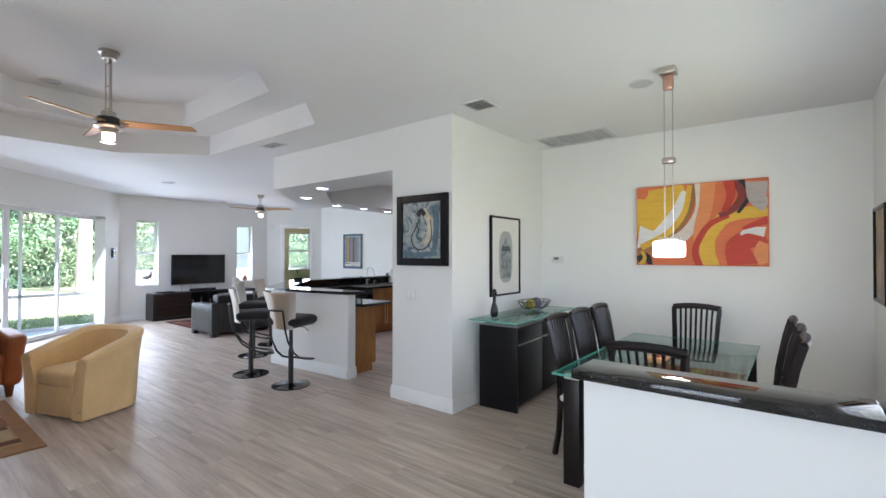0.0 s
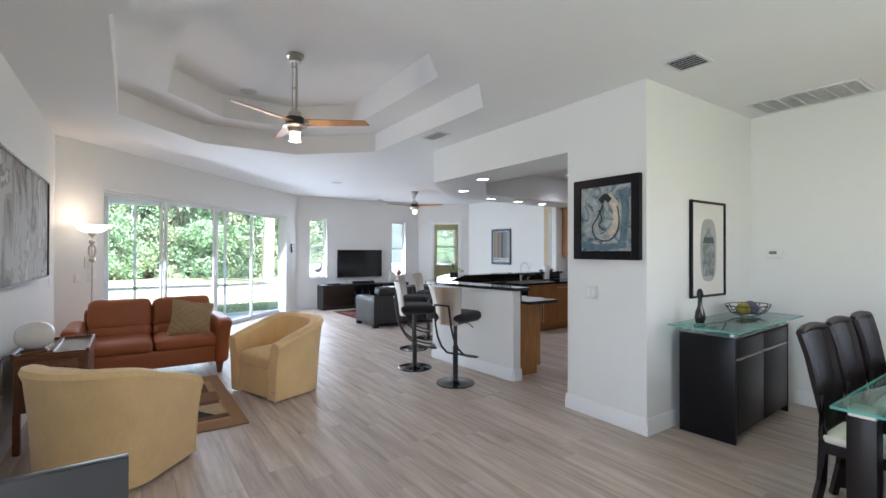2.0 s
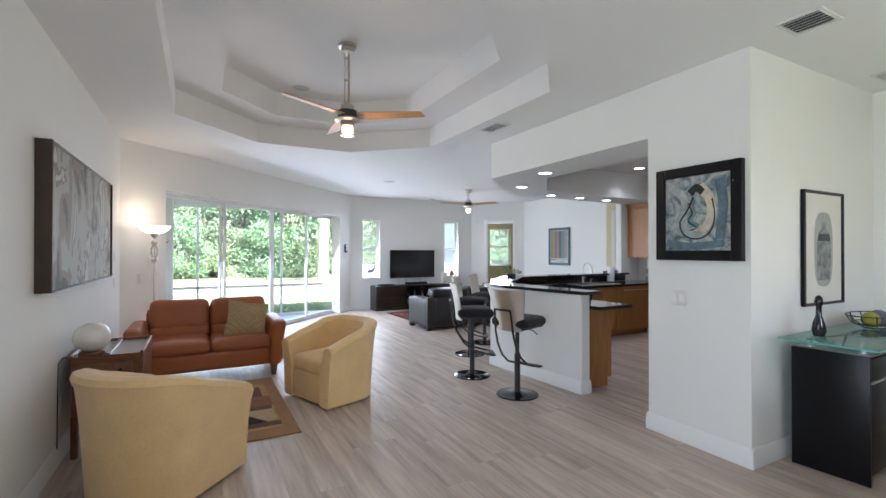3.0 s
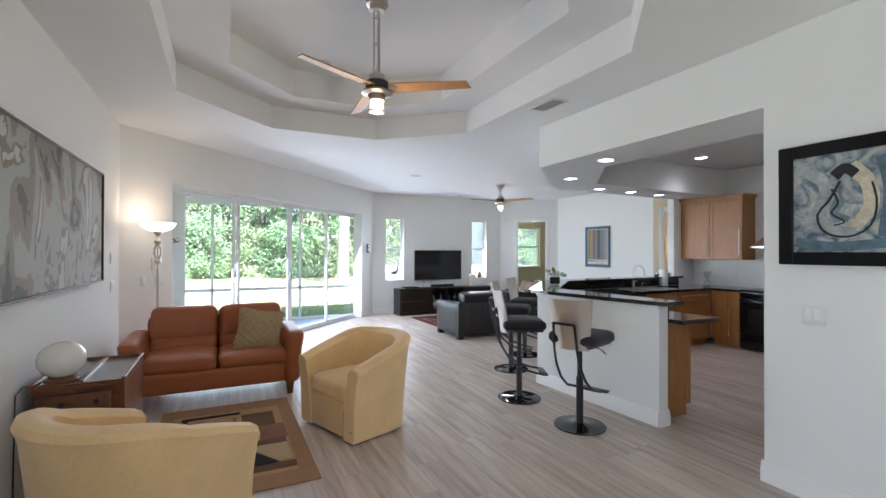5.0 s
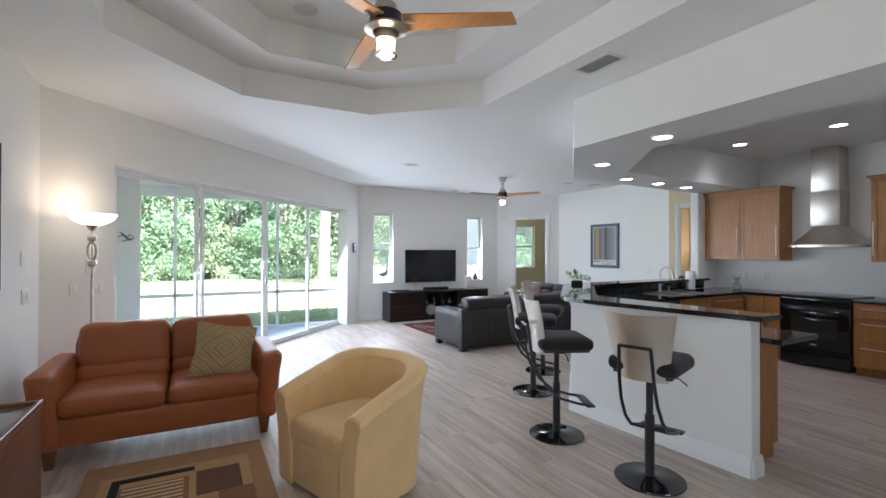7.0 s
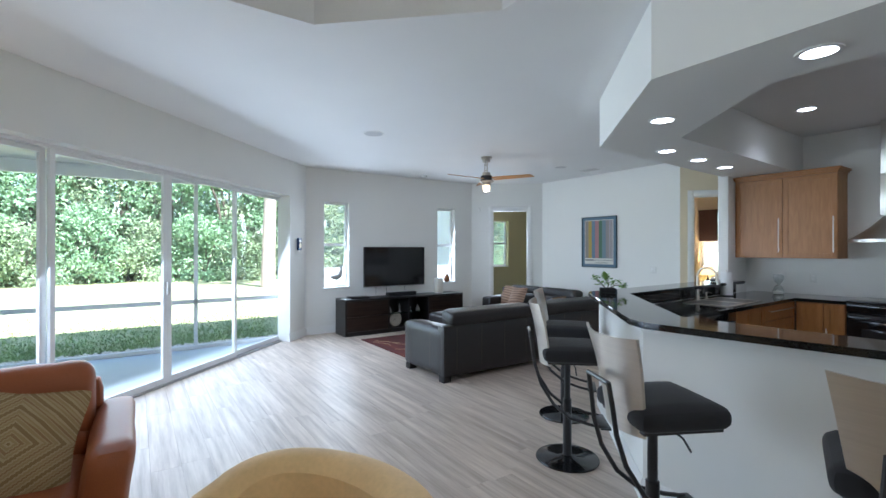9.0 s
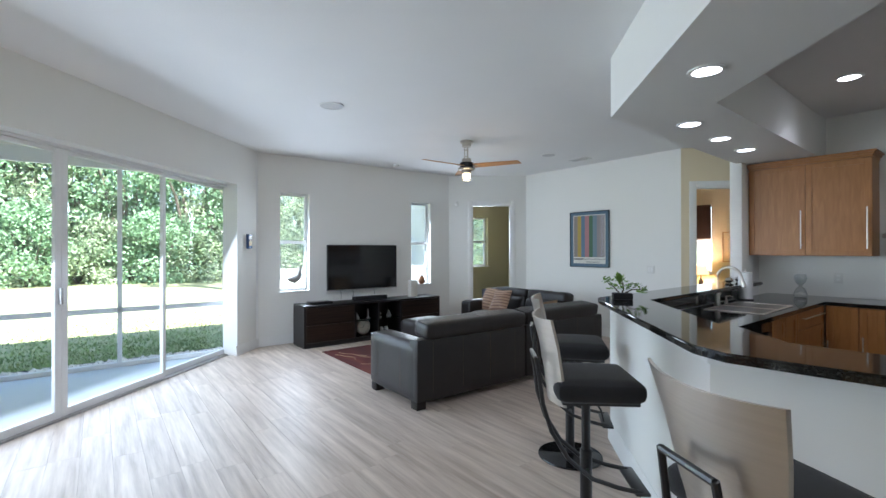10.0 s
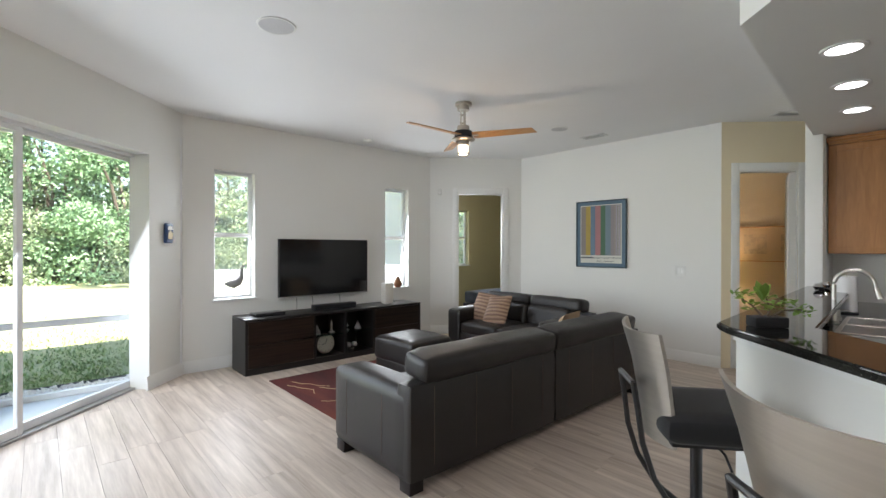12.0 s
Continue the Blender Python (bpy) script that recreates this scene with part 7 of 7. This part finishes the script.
dr_ = picture("framed_print", "black framed dark abstract print on the dining wall", pose(0.619, 5.36, 1.53, 0, 0, -90), 0.62, 0.76, 0.025, 0.035, LACQUER, mount_mat=ramp_mat("print_tones", [(0.3, (0.16, 0.15, 0.14)), (0.5, (0.34, 0.22, 0.10)), (0.7, (0.42, 0.40, 0.36))], 4, rough=0.5))
th_ = thing("thermostat", "white wall thermostat with a small grey display", "thermostat", pose(-2.315, 5.948, 1.469))
part("case", bx(-0.075, 0.075, -0.025, 0, -0.045, 0.045, bev=0.006), WHITEP, th_)
part("display", bx(-0.045, 0.02, -0.027, -0.0245, -0.005, 0.025), mat("display_grey", (0.16, 0.18, 0.15), rough=0.3), th_)
mk = thing("wall_mask", "small blue and cream ceramic mask on the wall", "wall ornament", line_pose(A0, B0, 5.80, 0.001, 1.56))
part("plate", soft(B(), 0, -0.018, 0, 0.13, 0.034, 0.21, 0.017, 0, 6), mat("mask_blue", (0.02, 0.05, 0.13), rough=0.25), mk)
flat_poly(mk, "cream_patch", [(-0.035, -0.06), (0.03, -0.06), (0.045, 0.0), (0.0, 0.03), (-0.03, 0.0)], -0.038, mat("mask_cream", (0.6, 0.5, 0.3), rough=0.4), 0.002)
flat_poly(mk, "white_patch", [(-0.04, 0.035), (0.04, 0.035), (0.03, 0.075), (-0.03, 0.075)], -0.038, WHITEP, 0.002)
for m_, lb in ((line_pose(D1A, D1B, 1.36, -0.002, 2.33) @ pose(0, 0, 0, 0, 0, 180), "white motion sensor high on the wall"),):
    t = thing("motion_sensor", lb, "sensor", m_)
    part("case", bx(-0.03, 0.03, -0.035, 0, -0.05, 0.05, bev=0.008), WHITEP, t)
    part("lens", bx(-0.02, 0.02, -0.038, -0.034, -0.04, 0.0, bev=0.003), TRIM, t)

# ---- ceiling fittings ----
def fan(m, drop, spin, label):
    """A three-blade ceiling fan; the origin is at the ceiling, the blades hang by drop."""
    t = thing("ceiling_fan", label, "ceiling fan", m, group="ceiling fans")
    part("canopy", lathe(B(), [(0, 0), (0.085, 0), (0.085, -0.025), (0.06, -0.03), (0.06, -0.075), (0, -0.075)], 32), NICKEL, t)
    for k_ in range(3):
        a = k_ * 2.0944
        part("down_rod", rod(B(), [(0.026 * math.cos(a), 0.026 * math.sin(a), -0.07), (0.026 * math.cos(a), 0.026 * math.sin(a), -drop + 0.09)], 0.006, 8), NICKEL, t)
    n_ = max(2, int((drop - 0.2) / 0.13))
    for i in range(n_):
        z = -0.12 - i * (drop - 0.25) / max(1, n_ - 1)
        part("spacer_ring", rod(B(), [(0.036 * math.cos(a), 0.036 * math.sin(a), z) for a in np.linspace(0, 6.2832, 4)], 0.005, 6), NICKEL, t)
    part("motor_cap", lathe(B(), [(0, -drop + 0.10), (0.06, -drop + 0.10), (0.065, -drop + 0.06), (0.075, -drop + 0.045), (0, -drop + 0.045)], 28), NICKEL, t)
    part("motor", lathe(B(), [(0, -drop + 0.045), (0.09, -drop + 0.045), (0.09, -drop - 0.03), (0, -drop - 0.03)], 32), BLACKM, t)
    part("ring", lathe(B(), [(0.075, -drop - 0.035), (0.115, -drop - 0.03), (0.12, -drop - 0.045), (0.075, -drop - 0.06)], 32), NICKEL, t)
    part("light_collar", lathe(B(), [(0, -drop - 0.04), (0.06, -drop - 0.045), (0.06, -drop - 0.10), (0, -drop - 0.10)], 28), NICKEL, t)
    part("light_glass", lathe(B(), [(0, -drop - 0.10), (0.052, -drop - 0.10), (0.05, -drop - 0.175), (0.035, -drop - 0.19), (0, -drop - 0.192)], 28), GLOW, t, "lit frosted glass cylinder")
    part("light_rim", lathe(B(), [(0.052, -drop - 0.178), (0.064, -drop - 0.178), (0.064, -drop - 0.188), (0.052, -drop - 0.19)], 28), CHROME, t)
    for k_ in range(3):
        a = spin + k_ * 120
        b_ = B()
        r0_, r1_ = [], []
        for z in (0.005, -0.005):
            r0_.append([b_.verts.new(p) for p in ((0.10, -0.055, z), (0.70, -0.045, z), (0.735, 0.05, z), (0.10, 0.075, z))])
        b_.faces.new(r0_[0]), b_.faces.new(r0_[1][::-1])
        for i in range(4):
            b_.faces.new((r0_[0][i], r0_[1][i], r0_[1][(i + 1) % 4], r0_[0][(i + 1) % 4]))
        bmesh.ops.recalc_face_normals(b_, faces=b_.faces)
        turn(b_, pose(0, 0, -drop + 0.005, 0, 0, a) @ pose(0, 0, 0, -12, 0, 0))
        part("blade", b_, BLADE, t, "honey maple fan blade")
        ir = B()
        rod(ir, [(0.08, 0.0, -drop), (0.16, 0.0, -drop)], 0.01, 6)
        turn(ir, pose(0, 0, 0, 0, 0, a))
        part("blade_iron", ir, NICKEL, t)
    bulb("fan_light", tuple(Vector(m.translation) + Vector((0, 0, -drop - 0.26))), 1.6, WARM, 0.05)
    return t


fan(pose(-5.0, 1.895, Z2), 0.675, 58, "brushed nickel ceiling fan with maple blades under the tray")
fan(pose(-9.62, 6.07, H), 0.335, 30, "brushed nickel ceiling fan with maple blades over the seating")

for i, (x, y, z) in enumerate(((-5.036, 4.356, 2.44), (-6.11, 4.85, 2.44), (-6.665, 5.90, 2.44), (-6.712, 6.61, 2.44), (-6.755, 7.315, 2.44), (-5.945, 7.20, H), (-4.91, 7.20, H))):
    t = thing("downlight", "lit white recessed downlight over the kitchen", "downlight", pose(x, y, z), group="kitchen downlights")
    part("trim_ring", lathe(B(), [(0.075, -0.001), (0.098, -0.001), (0.096, -0.007), (0.075, -0.009)], 32), TRIM, t)
    part("lens", lathe(B(), [(0, -0.002), (0.0755, -0.002), (0.0755, -0.006), (0, -0.007)], 28), DOWN, t, "glowing white lens")
    spot("downlight_beam", (x, y, z - 0.02), 2.6, (0.97, 0.96, 1.0), 130, 0.06)

for x, y, z, r_ in ((-9.30, 4.01, H, 0.125), (-9.53, 7.65, H, 0.11), (-0.88, 4.31, H, 0.10), (-6.35, 1.73, Z2, 0.11)):
    t = thing("ceiling_speaker", "round white ceiling speaker flush with the ceiling", "speaker", pose(x, y, z), group="ceiling speakers")
    part("ring", lathe(B(), [(r_ - 0.012, -0.001), (r_, -0.001), (r_, -0.006), (r_ - 0.012, -0.007)], 32), WHITEP, t)
    part("grille", lathe(B(), [(0, -0.002), (r_ - 0.012, -0.002), (r_ - 0.012, -0.005), (0, -0.0055)], 32), mat("grille_grey", (0.55, 0.55, 0.55), rough=0.8), t)


def vent(x, y, w, h, n_, label, rot=0.0, pale=False):
    t = thing("ceiling_vent", label, "air vent", pose(x, y, H, 0, 0, rot), group="ceiling vents")
    # unless pale, a dark sheet paints the shade seen between the slats
    part("backing", bx(-w / 2 + 0.02, w / 2 - 0.02, -h / 2 + 0.02, h / 2 - 0.02, -0.003, -0.001), VENTM if pale else VENT_SHADE, t)
    f = B()
    for q in ((-w / 2, w / 2, -h / 2, -h / 2 + 0.025), (-w / 2, w / 2, h / 2 - 0.025, h / 2), (-w / 2, -w / 2 + 0.025, -h / 2 + 0.025, h / 2 - 0.025), (w / 2 - 0.025, w / 2, -h / 2 + 0.025, h / 2 - 0.025)):
        box(f, q[0], q[1], q[2], q[3], -0.010, -0.0005)
    part("frame", f, VENTM, t)
    for i in range(n_):
        yy_ = -h / 2 + 0.025 + (i + 0.5) * (h - 0.05) / n_
        s_ = bx(-w / 2 + 0.022, w / 2 - 0.022, -0.011, 0.011, -0.001, 0.001)
        turn(s_, pose(0, yy_, -0.008, 35, 0, 0))
        part("slat", s_, VENTM, t)
    if w > 0.5:
        for i in range(1, 7):
            part("divider", bx(-w / 2 + i * w / 7 - 0.006, -w / 2 + i * w / 7 + 0.006, -h / 2 + 0.025, h / 2 - 0.025, -0.012, -0.004), VENTM, t)
    return t


vent(-5.03, 3.60, 0.36, 0.20, 7, "white slatted air vent beside the tray", 0)
vent(-2.175, 3.94, 0.25, 0.28, 6, "white slatted air vent near the column", 0)
vent(-1.95, 5.62, 0.82, 0.48, 12, "wide white return air grille over the dining room", 0, True)
vent(-9.43, 8.30, 0.32, 0.18, 6, "white slatted air vent near the striped poster", 0)
vent(-7.48, 8.95, 0.30, 0.16, 6, "white slatted air vent by the bedroom door", 45)
t = thing("smoke_detector", "white round smoke detector on the ceiling", "smoke detector", pose(-11.63, 6.19, H))
part("case", lathe(B(), [(0, -0.001), (0.06, -0.001), (0.055, -0.03), (0.03, -0.036), (0, -0.036)], 24), WHITEP, t)
part("vent_ring", lathe(B(), [(0.057, -0.012), (0.061, -0.012), (0.060, -0.018), (0.056, -0.018)], 24), VENTM, t)

# ---- seen through the doorways ----
bp_ = picture("line_drawings", "pale framed pair of ink drawings on the bedroom wall", pose(-8.27, 12.197, 1.485), 1.10, 0.61, 0.015, 0.025, BLADE, mount_mat=mat("cream_mount", (0.62, 0.50, 0.33), rough=0.8))
for x in (-0.28, 0.26):
    flat_poly(bp_, "drawing", [(x - 0.17, -0.17), (x + 0.17, -0.17), (x + 0.17, 0.17), (x - 0.17, 0.17)], -0.0145, ramp_mat("ink_lines", [(0.0, (0.25, 0.20, 0.14)), (0.48, (0.50, 0.41, 0.28)), (0.52, (0.56, 0.46, 0.31))], 14, rough=0.8, detail=8), 0.001)
bln = thing("woven_blind", "dark brown woven blind half lowered over the window", "blind", pose(-9.23, 12.19, 2.36))
part("head_rail", bx(-0.205, 0.205, -0.045, 0.0, -0.05, 0.0, bev=0.004), mat("blind_brown", (0.055, 0.022, 0.014), rough=0.7, var=0.3, stretch=(1, 1, 20)), bln)
for i in range(14):
    part("slat", turn(bx(-0.20, 0.20, -0.003, 0.003, -0.026, 0.026, bev=0.001, seg=1), pose(0, -0.025, -0.075 - i * 0.046, 12, 0, 0)), bpy.data.materials["blind_brown"], bln)
nst = thing("nightstand", "dark wooden nightstand in the bedroom", "nightstand", pose(-9.13, 11.93, 0))
part("body", bx(-0.25, 0.25, -0.22, 0.22, 0.08, 0.60, bev=0.006), WENGE, nst)
for sx in (-1, 1):
    part("leg", bx(sx * 0.2 - 0.02, sx * 0.2 + 0.02, -0.18, 0.18, 0.0, 0.08), WENGE, nst)
part("drawer", bx(-0.23, 0.23, -0.238, -0.221, 0.36, 0.57, bev=0.003), WENGE, nst)
tl = thing("table_lamp", "lit table lamp with a warm yellow shade", "table lamp", pose(-9.13, 11.93, 0.602))
part("base", lathe(B(), [(0, 0), (0.08, 0), (0.07, 0.03), (0.04, 0.10), (0.05, 0.18), (0.015, 0.26), (0.012, 0.34), (0, 0.34)], 20), WENGE, tl)
part("shade", lathe(B(), [(0.085, 0.52), (0.15, 0.32), (0.147, 0.32), (0.082, 0.52)], 28), mat("lamp_shade", (0.8, 0.6, 0.3), rough=0.8, emit=0.7, emit_col=(1.0, 0.66, 0.22)), tl, "glowing warm fabric shade")
tb_ = thing("track_light", "small track light with three lit spots in the den", "track light", pose(-12.7, 9.9, 2.75))
part("bar", rod(B(), [(-0.35, 0, -0.04), (-0.1, 0.05, -0.04), (0.1, -0.05, -0.04), (0.35, 0, -0.04)], 0.01, 8), STEEL, tb_)
for x in (-0.3, 0.0, 0.3):
    part("spot_head", rod(B(), [(x, 0, -0.05), (x + 0.02, -0.03, -0.11)], 0.02, 10, 0.035), GLOW, tb_, "lit small spot head")
bulb("track_glow", (-12.7, 9.9, 2.55), 2, WARM, 0.08)
bed = thing("den_daybed", "dark daybed with a patterned throw in the den", "bed", pose(-12.2, 10.2, 0))
part("mattress", soft(B(), 0, 0, 0.42, 1.3, 1.9, 0.26, 0.06, 0.01, 6), mat("throw_stripe", (0.10, 0.12, 0.16), rough=0.9, var=0.4, scale=6), bed)
part("frame", bx(-0.66, 0.66, -0.96, 0.96, 0.0, 0.30, bev=0.01), WENGE, bed)

# ---- floor planks ----
PW, PL = 0.178, 1.22
prng = np.random.RandomState(21)


def plank_mesh(w, l):
    bm = B()
    box(bm, -w / 2 + 0.0005, w / 2 - 0.0005, -l / 2 + 0.0005, l / 2 - 0.0005, -0.004, 0.0)
    me = bpy.data.meshes.new("plank")
    bm.to_mesh(me)
    bm.free()
    me.materials.append(PLANK)
    return me


def inside(x, y, poly_):
    c_ = False
    for i in range(len(poly_)):
        (x1, y1), (x2, y2) = poly_[i], poly_[i - 1]
        if (y1 > y) != (y2 > y) and x < (x2 - x1) * (y - y1) / (y2 - y1) + x1:
            c_ = not c_
    return c_


NOUT = Vector((-(B0[1] - A0[1]), B0[0] - A0[0])).normalized()
if NOUT.dot(Vector((-1, -1))) < 0:
    NOUT = -NOUT
FLOORP = [tuple(Vector(p) + NOUT * 0.17) if p in (A0, B0) else p for p in ROOM]


def clipped(pts_, d):
    """A plan polygon cut off at the line d beyond the sliding doors' wall face."""
    out = []
    f = lambda p: (Vector(p) - Vector(A0)).dot(NOUT) - d
    for i in range(len(pts_)):
        p, q = pts_[i - 1], pts_[i]
        fp, fq = f(p), f(q)
        if (fp < 0) != (fq < 0):
            k_ = fp / (fp - fq)
            out.append((p[0] + (q[0] - p[0]) * k_, p[1] + (q[1] - p[1]) * k_))
        if fq < 0:
            out.append(q)
    return out


full = plank_mesh(PL, PW)
cells = []
for i in range(int(11.6 / PW) + 1):
    y = -1.7 + (i + 0.5) * PW
    x = -12.2 - prng.uniform(0, PL)
    while x < 0.7:
        corners = [(x + PL * (0.5 + sx * 0.5), y + sy * PW * 0.5) for sx in (-1, 1) for sy in (-1, 1)]
        n_in = sum(inside(cx, cy, FLOORP) for cx, cy in corners)
        if n_in == 4:
            cells.append((x + PL / 2, y, PL))
        else:
            step, run = PL / 24, []
            hit_ = [j for j in range(24) if inside(x + (j + 0.5) * step, y - PW * 0.45, FLOORP) or inside(x + (j + 0.5) * step, y + PW * 0.45, FLOORP)]
            for j in hit_ + [99]:
                if run and j != run[-1] + 1:
                    cells.append((x + (run[0] + len(run) / 2) * step, y, len(run) * step))
                    run = []
                run.append(j)
        x += PL
near = [c_ for c_ in cells if c_[2] == PL and (Vector(c_[:2]) - Vector(A0)).dot(NOUT) < -0.7 and -9.0 < c_[0] < -2.5 and 0.2 < c_[1] < 5.6][:290]
nset = set(near)
for x, y, l_ in near:
    ob = new("plank", full)
    ob.location = (x, y, 0.0)
    ob.parent = floor
V, F = [], []
for c_ in cells:
    if c_ in nset:
        continue
    x, y, l_ = c_
    i0 = len(V)
    a, b_ = l_ / 2 - 0.0008, PW / 2 - 0.0008
    q = clipped([(x - a, y - b_), (x + a, y - b_), (x + a, y + b_), (x - a, y + b_)], 0.135)
    m_ = len(q)
    if m_ < 3:
        continue
    V += [(*p, 0.0) for p in q] + [(*p, -0.004) for p in q]
    F.append(tuple(range(i0, i0 + m_)))
    F += [(i0 + k_, i0 + m_ + k_, i0 + m_ + (k_ + 1) % m_, i0 + (k_ + 1) % m_) for k_ in range(m_)]
me = bpy.data.meshes.new("planks")
me.from_pydata(V, [], F)
me.materials.append(PLANK_REST)
ob = new("planks", me)
ob.parent = floor
ob["kind"] = "stuff"
